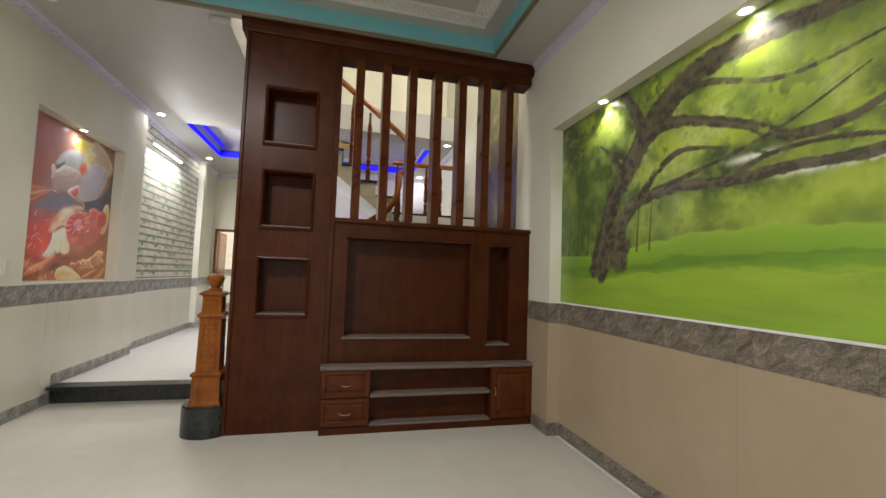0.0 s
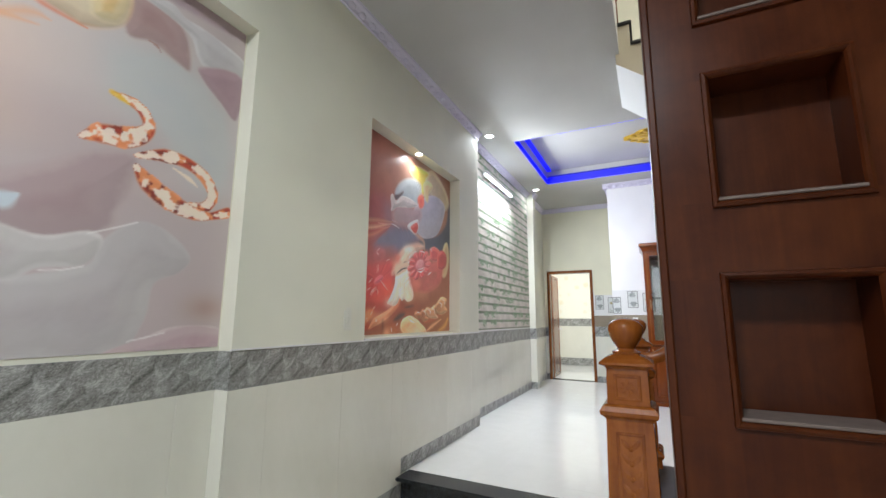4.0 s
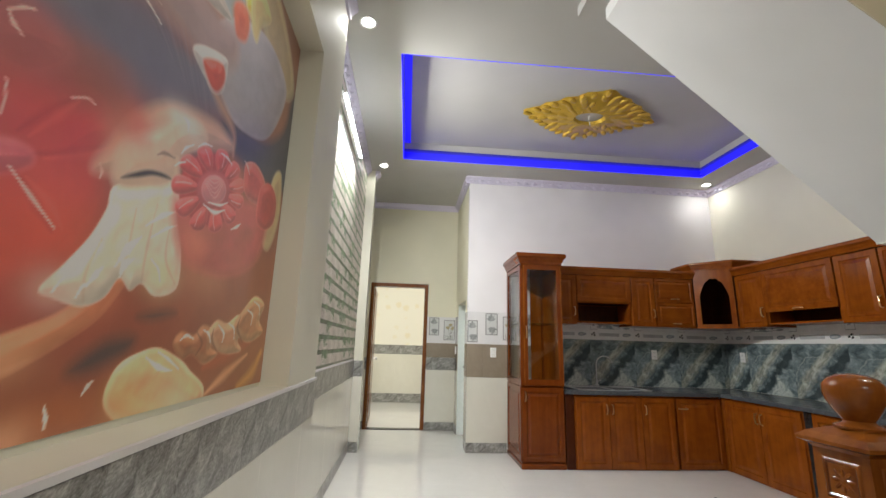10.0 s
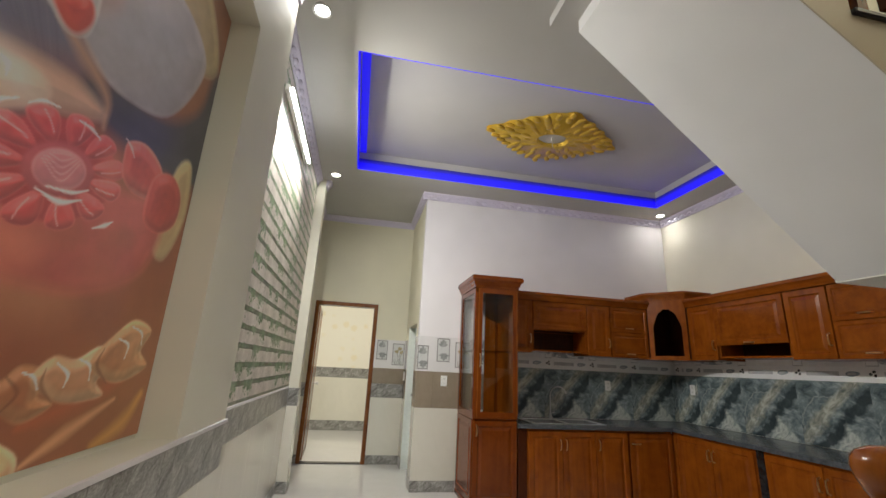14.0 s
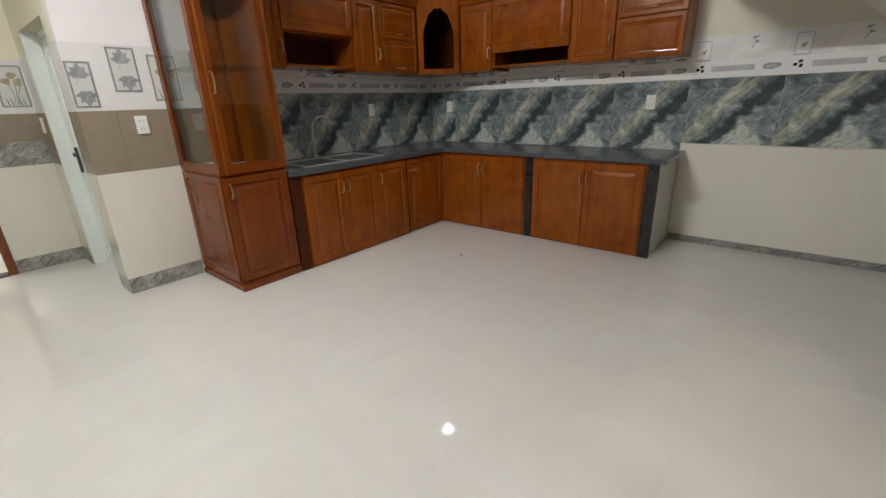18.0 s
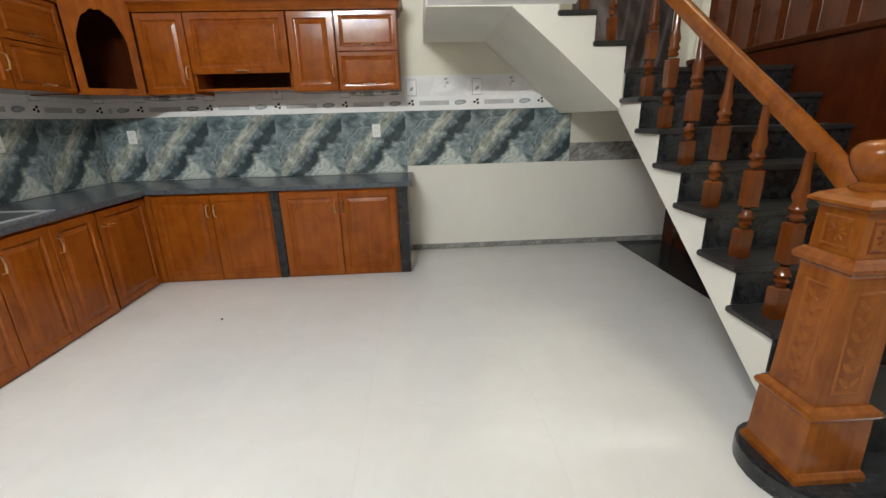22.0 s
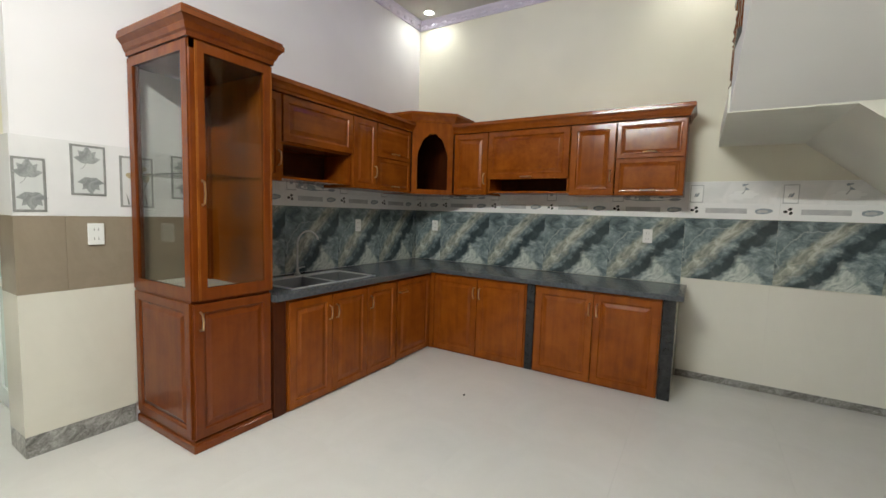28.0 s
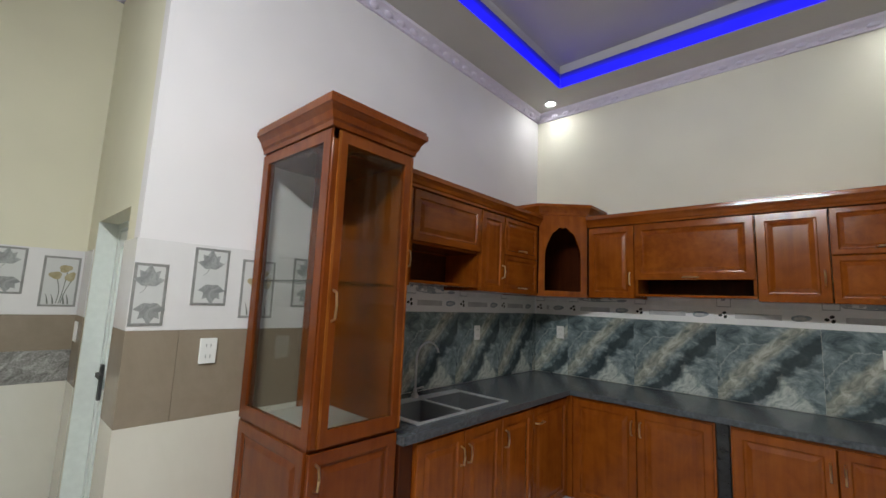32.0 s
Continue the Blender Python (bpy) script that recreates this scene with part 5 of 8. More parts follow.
# ---- sockets and switches ----
def plate(m, label, slots=2, group="wall sockets"):
    p = thing("wall_socket", label, "socket", (0, 0, 0), group)
    p.matrix_world = m
    part("plate", block(-0.038, 0.038, -0.010, 0, -0.060, 0.060, 0.003), PLASTIC, p)
    for i in range(slots):
        z = 0.026 - i * 0.052
        part("insert", blocks((-0.012, -0.008, -0.0115, -0.0095, z - 0.008, z + 0.008), (0.008, 0.012, -0.0115, -0.0095, z - 0.008, z + 0.008)), SLOTGREY, p, "grey contact slots")
    return p


plate(pose(1.056, YB - 0.010, 1.385), "white wall socket on the marble tiles behind the sink")
plate(pose(XR - 0.010, 9.374, 1.385, 0, 0, -90), "white wall socket on the marble tiles")
plate(pose(XR - 0.010, 7.13, 1.385, 0, 0, -90), "white wall socket on the marble tiles")
plate(pose(-1.07, YB - 0.010, 1.355), "white double socket on the taupe tiles")
FILM = plain("cream_switch_plastic", (0.66, 0.65, 0.58), 0.3, vary=0.05)
sw = thing("light_switch", "cream triple light switch with torn protective film on the wall", "light switch", (0, 0, 0))
sw.matrix_world = pose(XB, 4.40, 1.37, 0, 0, 90)
part("plate", block(-0.038, 0.038, -0.010, 0, -0.060, 0.060, 0.004), FILM, sw)
for z in (-0.03, 0.0, 0.03):
    part("rocker", block(-0.016, 0.016, -0.0145, -0.009, z - 0.011, z + 0.011, 0.002), FILM, sw)
part("film", block(-0.040, 0.040, -0.012, -0.0105, -0.072, -0.058), FILM, sw, "curled film edge")
part("film", block(-0.022, 0.024, -0.013, -0.0105, 0.056, 0.078), FILM, sw, "curled film edge")
plate(pose(XN - 0.009, 10.86, 1.36, 0, 0, -90), "white light switch beside the side door", 0)


# ---- lamps that hang on walls, ceiling medallion, small things ----
t = thing("tube_light", "slim white tube light high on the brick wall, switched on", "tube light", (XC + 0.02, 7.85, 3.33))
part("batten", block(0, 0.03, -0.58, 0.58, -0.018, 0.03, 0.004), PLASTIC, t)
part("tube", tube_path([(0.045, -0.57, 0), (0.045, 0.57, 0)], 0.014), TUBE, t, "glowing tube", True)


def medallion():
    m = thing("ceiling_medallion", "gilded carved lozenge medallion on the tray ceiling", "ceiling medallion", (-0.29, 8.28, TZ))
    rnd = random.Random(5)
    a, b = 0.74, 0.49
    bm = bmesh.new()
    n = 64
    edge, inner = [], []
    for i in range(n):
        th = 2 * math.pi * i / n
        c, s = math.cos(th), math.sin(th)
        r = 1 / (abs(c) ** 1.15 + abs(s) ** 1.15) ** (1 / 1.15)
        r *= 1 + 0.035 * math.sin(th * 16)
        edge.append((a * r * c, b * r * s))
        inner.append((0.15 * c, 0.105 * s))
    ev = [bm.verts.new((x, y, -0.004)) for x, y in edge]
    mv = [bm.verts.new((x * 0.93, y * 0.93, -0.03)) for x, y in edge]
    hv = [bm.verts.new((x * 1.15, y * 1.15, -0.045)) for x, y in inner]
    iv = [bm.verts.new((x, y, -0.012)) for x, y in inner]
    for r0, r1 in ((ev, mv), (mv, hv), (hv, iv)):
        for i in range(n):
            j = (i + 1) % n
            bm.faces.new((r0[i], r0[j], r1[j], r1[i]))
    part("carving", bm, GOLD, m, "gilded carved ground", True)
    bm = bmesh.new()
    bmesh.ops.create_icosphere(bm, subdivisions=2, radius=1)
    leaf = mesh_of(bm, "leaf", GOLD, True)
    spots = [(edge[i][0] * 0.93, edge[i][1] * 0.93, 0.052, 0.030) for i in range(0, n, 2)]
    for ring, count in ((0.42, 12), (0.60, 14), (0.77, 18)):
        for i in range(count):
            x, y = edge[int((i + rnd.uniform(0.2, 0.8)) / count * n) % n]
            if (x * ring / 0.21) ** 2 + (y * ring / 0.16) ** 2 > 1:
                spots.append((x * ring, y * ring, rnd.uniform(0.05, 0.085), rnd.uniform(0.026, 0.042)))
    for i in range(14):
        c, s = math.cos(i * math.pi / 7), math.sin(i * math.pi / 7)
        spots.append((0.20 * c, 0.145 * s, 0.040, 0.022))
    for x, y, rx, ry in spots:
        ob = new("leaf", leaf)
        ob.parent = m
        ob.matrix_local = pose(x, y, -0.032, 0, 0, math.degrees(math.atan2(y, x)) + rnd.uniform(-35, 35)) @ Matrix.Diagonal((rx, ry, 0.018, 1))
    part("centre_plate", lathe([(0.001, -0.010), (0.13, -0.010), (0.135, -0.008), (0.14, -0.005)], 32, cap=False), TRAYTOP, m, "white centre", True)
    part("wire", tube_path([(0.0, 0, -0.01), (0.0, 0.01, -0.06), (0.004, 0.0, -0.12)], 0.004, segments=6), PLASTIC, m, "short hanging wire")


medallion()
p = thing("floor_disc", "round white plastic lid lying on the floor", "lid", (-2.27, 3.12, 0.0))
part("lid", lathe([(0.095, 0), (0.10, 0.006), (0.098, 0.016), (0.085, 0.020), (0.07, 0.014)], 28), PLASTIC, p, "", True)
part("label", block(-0.02, 0.02, -0.04, 0.04, 0.0142, 0.016), BRASS, p, "small tan sticker", False, pose(0, 0, 0, 0, 0, 25))
d = thing("debris", "small dark crumb on the kitchen floor", "crumb", (0.616, 8.15, KF))
bm = bmesh.new()
bmesh.ops.create_icosphere(bm, subdivisions=1, radius=0.011, matrix=pose(0, 0, 0.006) @ Matrix.Diagonal((1.2, 0.8, 0.6, 1)))
part("crumb", bm, SLOT, d)
# ---- pictures on the walls ----
def picture(name, label, corner, w, h, turn, material):
    """A flat print in a local x-z plane, looking to -y."""
    p = thing(name, label, "mural", (0, 0, 0))
    p.matrix_world = pose(*corner, 0, 0, turn)
    part("print", block(0, w, -0.002, 0, 0, h), material, p)
    return p


def smooth_line(pts, n=6):
    p = [Vector((*q, 0)) if len(q) == 2 else Vector(q) for q in pts]
    p = [p[0] * 2 - p[1]] + p + [p[-1] * 2 - p[-2]]
    out = []
    for i in range(1, len(p) - 2):
        for k in range(n):
            t = k / n
            out.append(0.5 * ((2 * p[i]) + (p[i + 1] - p[i - 1]) * t + (2 * p[i - 1] - 5 * p[i] + 4 * p[i + 1] - p[i + 2]) * t * t + (3 * p[i] - p[i - 1] - 3 * p[i + 1] + p[i + 2]) * t ** 3))
    return out + [p[-2]]


def stroke(parent, name, pts, widths, material, lift, wobble=0.0, seed=1):
    """A printed ribbon along a smooth line; widths at its ends and between, evenly spaced; "fade" is 1 along its middle."""
    rnd = random.Random(seed)
    lift = 0.0021 + (lift - 0.002) * 0.3
    line = smooth_line(pts)
    bm = bmesh.new()
    fade = bm.verts.layers.float.new("fade")
    rows = []
    for i, p in enumerate(line):
        d = (line[min(i + 1, len(line) - 1)] - line[max(i - 1, 0)]).normalized()
        f = i / (len(line) - 1) * (len(widths) - 1)
        j = min(int(f), len(widths) - 2)
        w = (widths[j] + (widths[j + 1] - widths[j]) * (f - j)) / 2
        a, b = (w * (1 + rnd.uniform(-wobble, wobble)) for _ in (0, 1))
        row = [bm.verts.new((p.x - d.y * o, -lift, p.y + d.x * o)) for o in (a, 0, -b)]
        row[1][fade] = 1
        rows.append(row)
    for r, q in zip(rows, rows[1:]):
        bm.faces.new((r[0], r[1], q[1], q[0]))
        bm.faces.new((r[1], r[2], q[2], q[1]))
    return part(name, bm, material, parent)


def blob(parent, name, centre, rx, rz, material, lift, turn=0.0, lobes=0, depth=0.0, point=0.0, n=40):
    """A printed patch: an ellipse with lobes or a pointed end; "fade" runs from 1 in its middle to 0 on its rim."""
    bm = bmesh.new()
    lift = 0.0021 + (lift - 0.002) * 0.3
    fade = bm.verts.layers.float.new("fade")
    c, s = math.cos(radians(turn)), math.sin(radians(turn))
    rings = []
    steps = (1.0, 0.88, 0.62, 0.30) if n > 24 else (1.0,)
    for q in steps:
        ring = []
        for i in range(n):
            a = 2 * math.pi * i / n
            r = 1 + depth * (abs(math.cos(a * lobes / 2)) - 0.5) if lobes else 1
            x, z = q * rx * r * math.cos(a), q * rz * r * math.sin(a) * (1 - point * max(0, math.cos(a)))
            v = bm.verts.new((centre[0] + x * c - z * s, -lift, centre[1] + x * s + z * c))
            v[fade] = 1 - q
            ring.append(v)
        rings.append(ring)
    for p, q in zip(rings, rings[1:]):
        for i in range(n):
            j = (i + 1) % n
            bm.faces.new((p[i], p[j], q[j], q[i]))
    mid = bm.verts.new((centre[0], -lift, centre[1]))
    mid[fade] = 1
    for i in range(n):
        bm.faces.new((mid, rings[-1][i], rings[-1][(i + 1) % n]))
    return part(name, bm, material, parent)


def ink(name, c0, c1, scale=6, rough=0.22, distortion=1.5, lo=0.35, hi=0.65):
    k = Nodes(name)
    g = k.noise(k.coords(), scale, 5, 0.6, distortion)
    return k.done(k.mix(k.ramp(g, [(lo, (0, 0, 0)), (hi, (1, 1, 1))]), c0, c1), rough)


class Print:
    """A printed sheet: soft-edged shapes laid over one another on a fine grid, kept as the colours of its mesh."""
    def __init__(self, w, h, cell, base):
        self.w, self.h = w, h
        self.nx, self.nz = round(w / cell) + 1, round(h / cell) + 1
        self.us, self.vs = np.linspace(0, w, self.nx), np.linspace(0, h, self.nz)
        self.cell = w / (self.nx - 1)
        self.c = np.ones((self.nz, self.nx, 3)) * self.rgb(base)

    @staticmethod
    def rgb(c):
        s = np.array(c, float) / 255
        return np.where(s < 0.04045, s / 12.92, ((s + 0.055) / 1.055) ** 2.4) * 1.3

    def cloud(self, size, seed, octaves=4, stretch=(1.0, 1.0), turn=0.0, box=None):
        """Smooth noise of about 0 to 1; size is its coarsest patch in metres."""
        i0, i1, k0, k1 = box or (0, self.nx, 0, self.nz)
        U, V = np.meshgrid(self.us[i0:i1], self.vs[k0:k1])
        a = radians(turn)
        x, z = (U * math.cos(a) + V * math.sin(a)) / stretch[0] + 7, (V * math.cos(a) - U * math.sin(a)) / stretch[1] + 7
        out, total, amp = 0.0, 0.0, 1.0
        for o in range(octaves):
            g = np.random.RandomState(seed * 31 + o).rand(256, 256)
            p, q = x / size * 2 ** o, z / size * 2 ** o
            i, k = np.floor(p).astype(int), np.floor(q).astype(int)
            f, h = p - i, q - k
            f, h = f * f * (3 - 2 * f), h * h * (3 - 2 * h)
            i, k = i % 255, k % 255
            out = out + amp * ((g[k, i] * (1 - f) + g[k, i + 1] * f) * (1 - h) + (g[k + 1, i] * (1 - f) + g[k + 1, i + 1] * f) * h)
            total, amp = total + amp, amp * 0.55
        return np.clip((out / total - 0.5) * 1.7 + 0.5, 0, 1)

    def cover(self, alpha, colour, box=None):
        i0, i1, k0, k1 = box or (0, self.nx, 0, self.nz)
        a = np.clip(alpha, 0, 1)[..., None]
        self.c[k0:k1, i0:i1] = self.c[k0:k1, i0:i1] * (1 - a) + colour * a

    def ramp(self, x, stops):
        ps, cs = [p for p, c in stops], np.array([self.rgb(c) for p, c in stops])
        return np.stack([np.interp(x, ps, cs[:, i]) for i in range(3)], -1)

    def haze(self, u, v, ru, rv, colour, alpha=0.8, turn=0.0):
        U, V = np.meshgrid(self.us, self.vs)
        a = radians(turn)
        x, z = (U - u) * math.cos(a) + (V - v) * math.sin(a), (V - v) * math.cos(a) - (U - u) * math.sin(a)
        self.cover(alpha * np.exp(-(x / ru) ** 2 - (z / rv) ** 2), self.rgb(colour))

    def box(self, pts, pad):
        u0, v0 = min(p[0] for p in pts) - pad, min(p[1] for p in pts) - pad
        u1, v1 = max(p[0] for p in pts) + pad, max(p[1] for p in pts) + pad
        cut = lambda a, n: int(min(max(a / self.cell, 0), n))
        return cut(u0, self.nx), cut(u1 + self.cell, self.nx), cut(v0, self.nz), cut(v1 + self.cell, self.nz)

    def inside(self, outline, box, n=5):
        """The distance into a smooth closed outline, below zero outside it."""
        p = [Vector(q).to_3d() for q in outline]
        m = len(p)
        ring = []
        for i in range(m):
            a, b, c, d = p[i - 1], p[i], p[(i + 1) % m], p[(i + 2) % m]
            ring += [0.5 * (2 * b + (c - a) * t + (2 * a - 5 * b + 4 * c - d) * t * t + (3 * b - a - 3 * c + d) * t ** 3) for t in (k / n for k in range(n))]
        i0, i1, k0, k1 = box
        U, V = np.meshgrid(self.us[i0:i1], self.vs[k0:k1])
        far, odd = np.full(U.shape, 1e9), np.zeros(U.shape, bool)
        for a, b in zip(ring, ring[1:] + ring[:1]):
            dx, dz = b.x - a.x, b.y - a.y
            t = np.clip(((U - a.x) * dx + (V - a.y) * dz) / (dx * dx + dz * dz + 1e-12), 0, 1)
            far = np.minimum(far, (U - a.x - t * dx) ** 2 + (V - a.y - t * dz) ** 2)
            if abs(dz) > 1e-9:
                odd ^= ((a.y > V) != (b.y > V)) & (U < (V - a.y) / dz * dx + a.x)
        return np.sqrt(far) * np.where(odd, 1, -1)

    def shape(self, outline, rim, body, heart, soft=0.008, depth=0.07, relief=0.5, gloss=0.0, seed=1, alpha=1.0, grain=0.25):
        """A carved, softly domed shape: colours from its rim to its heart, relief lit from above."""
        box = self.box(outline, soft + 0.01)
        if box[0] >= box[1] or box[2] >= box[3]:
            return
        d = self.inside(outline, box)
        n = self.cloud(0.16, seed, 4, box=box)
        t = np.clip(d / depth, 0, 1) + (n - 0.5) * grain * 2
        c = self.ramp(t, [(0.0, rim), (0.22, body), (0.6, body), (1.0, heart)])
        if relief:
            e = np.clip(d / depth, 0, 1)
            h = depth * 0.7 * (1 - (1 - e) ** 2) + 0.025 * (n - 0.5)
            gz, gx = np.gradient(h, self.cell)
            s = np.sqrt(1 + gx * gx + gz * gz)
            lit = (0.35 * gx - 0.55 * gz + 0.75) / s
            c = c * (1 + relief * (lit - 0.75))[..., None]
            c = c + gloss * (np.clip(lit / 0.995, 0, 1) ** 30)[..., None] * self.rgb((235, 225, 215))
        self.cover(alpha * np.clip(d / soft + 0.5, 0, 1), c, box)

    def streak(self, pts, widths, colour, alpha=1.0, soft=0.5, mottle=None, seed=3, fray=0.0):
        """A brushed line through pts; widths run evenly along it. mottle: a second colour in patches."""
        line = smooth_line(pts)
        ws = np.interp(np.linspace(0, 1, len(line)), np.linspace(0, 1, len(widths)), widths)
        box = self.box([(p.x, p.y) for p in line], max(widths))
        i0, i1, k0, k1 = box
        if i0 >= i1 or k0 >= k1:
            return
        U, V = np.meshgrid(self.us[i0:i1], self.vs[k0:k1])
        best = np.zeros(U.shape)
        for a, b, wa, wb in zip(line, line[1:], ws, ws[1:]):
            dx, dz = b.x - a.x, b.y - a.y
            t = np.clip(((U - a.x) * dx + (V - a.y) * dz) / (dx * dx + dz * dz + 1e-12), 0, 1)
            r = np.hypot(U - a.x - t * dx, V - a.y - t * dz) / np.maximum(0.5 * (wa + (wb - wa) * t), 0.8 * self.cell)
            best = np.maximum(best, 1 - r)
        if fray:
            best = np.where(best > 0, best - fray * (self.cloud(0.05, seed, 3, box=box) - 0.4), 0)
        col = self.rgb(colour)
        if mottle is not None:
            m = np.clip((self.cloud(0.045, seed, 3, box=box) - 0.42) * 7, 0, 1)[..., None]
            col = col * (1 - m) + self.rgb(mottle) * m
        self.cover(alpha * np.clip(best / soft, 0, 1), col, box)

    def mesh(self, name):
        n, m = self.nx, self.nz
        U, V = np.meshgrid(self.us, self.vs)
        me = bpy.data.meshes.new(name)
        i = (np.arange(m - 1)[:, None] * n + np.arange(n - 1)[None]).ravel()
        me.from_pydata(np.stack([U.ravel(), np.full(U.size, -0.0022), V.ravel()], -1).tolist(), [], np.stack([i, i + 1, i + n + 1, i + n], -1).tolist())
        ink_layer = me.color_attributes.new("ink", "FLOAT_COLOR", "POINT")
        ink_layer.data.foreach_set("color", np.concatenate([np.clip(self.c, 0.004, 0.88), np.ones((m, n, 1))], -1).astype(np.float32).ravel())
        return me


def printed_paper(name, rough=0.3):
    k = Nodes(name)
    a = k.n("Attribute")
    a.attribute_name = "ink"
    v = k.coords()
    k.bump(k.noise(v, 60, 3), 0.03, 0.003)
    return k.done(k.mix(k.math("MULTIPLY", k.noise(v, 320, 2), 0.10), a.outputs["Color"], (0.4, 0.38, 0.36)), rough, spec=0.5)


PAPER = printed_paper("printed_paper")


def hang(parent, sheet):
    me = sheet.mesh("print_face")
    me.materials.append(PAPER)
    ob = new("print_face", me)
    ob.parent = parent
    return ob


BACKING = paint("print_backing", (0.60, 0.58, 0.55))
# second mural: carved agate flowers and a bird
agate = picture("wall_mural", "red and amber carved agate flower mural in a niche", (-2.798, 4.602, 1.25), 1.661, 1.673, 90, BACKING)
p = Print(1.661, 1.673, 0.004, (128, 68, 44))
p.cover(0.6 * p.cloud(0.35, 2), p.rgb((142, 84, 52)))
p.haze(0.109, 0.55, 0.55, 0.5, (146, 72, 68), 0.9)
p.haze(0.1, 1.6, 0.6, 0.35, (140, 78, 66), 0.8)
p.haze(0.75, 1.40, 0.35, 0.25, (142, 106, 94), 0.7)
p.haze(1.2, 1.45, 0.35, 0.35, (164, 140, 116), 0.7)
p.haze(0.278, 0.228, 0.36, 0.07, (128, 46, 40), 0.9)
p.haze(0.148, 0.19, 0.2, 0.08, (150, 50, 38), 0.8)
p.haze(0.134, 0.05, 0.18, 0.05, (178, 52, 32), 0.9)
p.haze(0.383, 0.034, 0.2, 0.08, (122, 66, 40), 0.8)
p.haze(0.135, 0.017, 0.2, 0.03, (112, 84, 66), 0.7)
p.haze(1.45, 0.15, 0.3, 0.2, (146, 90, 46), 0.8)
# slate wing and the dark beyond it
p.shape([(0.231, 0.779), (0.326, 0.84), (0.423, 0.894), (0.521, 0.935), (0.646, 0.952), (0.821, 0.985), (1.001, 0.968), (1.021, 0.894), (0.827, 0.8), (0.631, 0.734), (0.466, 0.709), (0.359, 0.692), (0.291, 0.676)], (120, 92, 98), (100, 96, 114), (96, 96, 118), 0.13, 0.2, 0.0, grain=0.3)
p.haze(0.636, 0.814, 0.22, 0.13, (92, 90, 112), 0.8, -25)
p.haze(0.308, 0.592, 0.2, 0.09, (136, 72, 76), 0.7)
p.shape([(1.014, 0.904), (1.364, 0.995), (1.563, 1.157), (1.65, 1.389), (1.852, 1.145), (1.759, 0.91), (1.251, 0.805), (1.012, 0.822)], (74, 66, 74), (64, 62, 72), (58, 56, 68), 0.05, 0.1, 0.0)
for k in range(14):
    p.streak([(0.18 + 0.035 * k, 1.03 + 0.010 * k), (0.40 + 0.03 * k, 0.965 + 0.004 * k), (0.60 + 0.025 * k, 0.90 - 0.008 * k)], [0.004, 0.022, 0.004], (78, 72, 90) if k % 3 else (122, 114, 126), 0.3, 1.0)
# tail feathers, sweeping down to the right
(u0, v0), (u1, v1), (u2, v2), (u3, v3) = [(0.172, 0.906), (0.277, 0.924), (0.384, 0.939), (0.515, 0.957)]
for k, tone in enumerate(((190, 142, 98), (172, 84, 62), (204, 160, 118), (164, 66, 54), (186, 112, 80), (150, 72, 62), (136, 66, 64))):
    p.streak([(u0 - 0.006 * k, v0 - 0.034 * k), (u1 - 0.006 * k, v1 - 0.030 * k), (u2 - 0.010 * k, v2 - 0.022 * k), (u3 - 0.012 * k, v3 - 0.012 * k)], [0.055, 0.055, 0.045, 0.008], tone, 0.75, 1.0)
p.streak([(0.289, 0.904), (0.377, 0.912), (0.475, 0.939)], [0.010, 0.014, 0.004], (226, 190, 160), 0.45, 1.0)
p.streak([(0.32, 0.867), (0.385, 0.88), (0.453, 0.908)], [0.006, 0.010, 0.003], (214, 170, 140), 0.4, 1.0)
p.haze(0.37, 1.043, 0.16, 0.10, (118, 64, 56), 0.7)
p.haze(0.269, 1.037, 0.2, 0.12, (146, 66, 54), 0.7)
p.haze(0.445, 1.033, 0.10, 0.10, (132, 104, 106), 0.6)
p.streak([(0.49, 0.937), (0.546, 0.933), (0.612, 0.921)], [0.003, 0.013, 0.002], (232, 216, 210), 0.75, 0.8)
p.streak([(0.498, 0.971), (0.548, 0.968), (0.601, 0.965)], [0.003, 0.009, 0.002], (222, 206, 200), 0.5, 0.9)
# bird
p.shape([(1.084, 1.494), (1.224, 1.662), (1.507, 1.562), (1.637, 1.404), (1.519, 1.293), (1.325, 1.313)], (188, 174, 144), (182, 166, 132), (168, 148, 114), 0.03, 0.06, 0.3)
p.shape([(0.87, 0.989), (0.819, 1.065), (0.923, 1.218), (1.173, 1.376), (1.401, 1.402), (1.532, 1.341), (1.488, 1.177), (1.358, 1.003), (1.165, 0.926), (1.007, 0.915)], (172, 164, 168), (150, 144, 152), (144, 140, 150), 0.012, 0.16, 0.25, grain=0.15)
p.shape([(0.505, 1.035), (0.547, 1.107), (0.64, 1.151), (0.835, 1.164), (0.975, 1.193), (1.004, 1.103), (0.87, 0.989), (0.733, 0.977), (0.589, 0.956), (0.523, 0.97)], (164, 132, 128), (150, 124, 126), (146, 122, 126), 0.07, 0.12, 0.1, grain=0.2)
p.shape([(0.528, 1.226), (0.59, 1.329), (0.72, 1.416), (0.893, 1.461), (1.003, 1.421), (1.001, 1.339), (0.923, 1.266), (0.93, 1.208), (0.75, 1.166), (0.634, 1.159), (0.581, 1.175)], (166, 168, 166), (154, 158, 162), (140, 146, 152), 0.03, 0.08, 0.25, grain=0.2)
for k in range(9):
    p.streak([(0.80 + 0.030 * k, 1.53 - 0.012 * k), (0.90 + 0.024 * k, 1.42 - 0.008 * k), (0.98 + 0.014 * k, 1.32)], [0.004, 0.014, 0.004], (108, 112, 118) if k % 2 else (200, 202, 202), 0.45, 0.9)
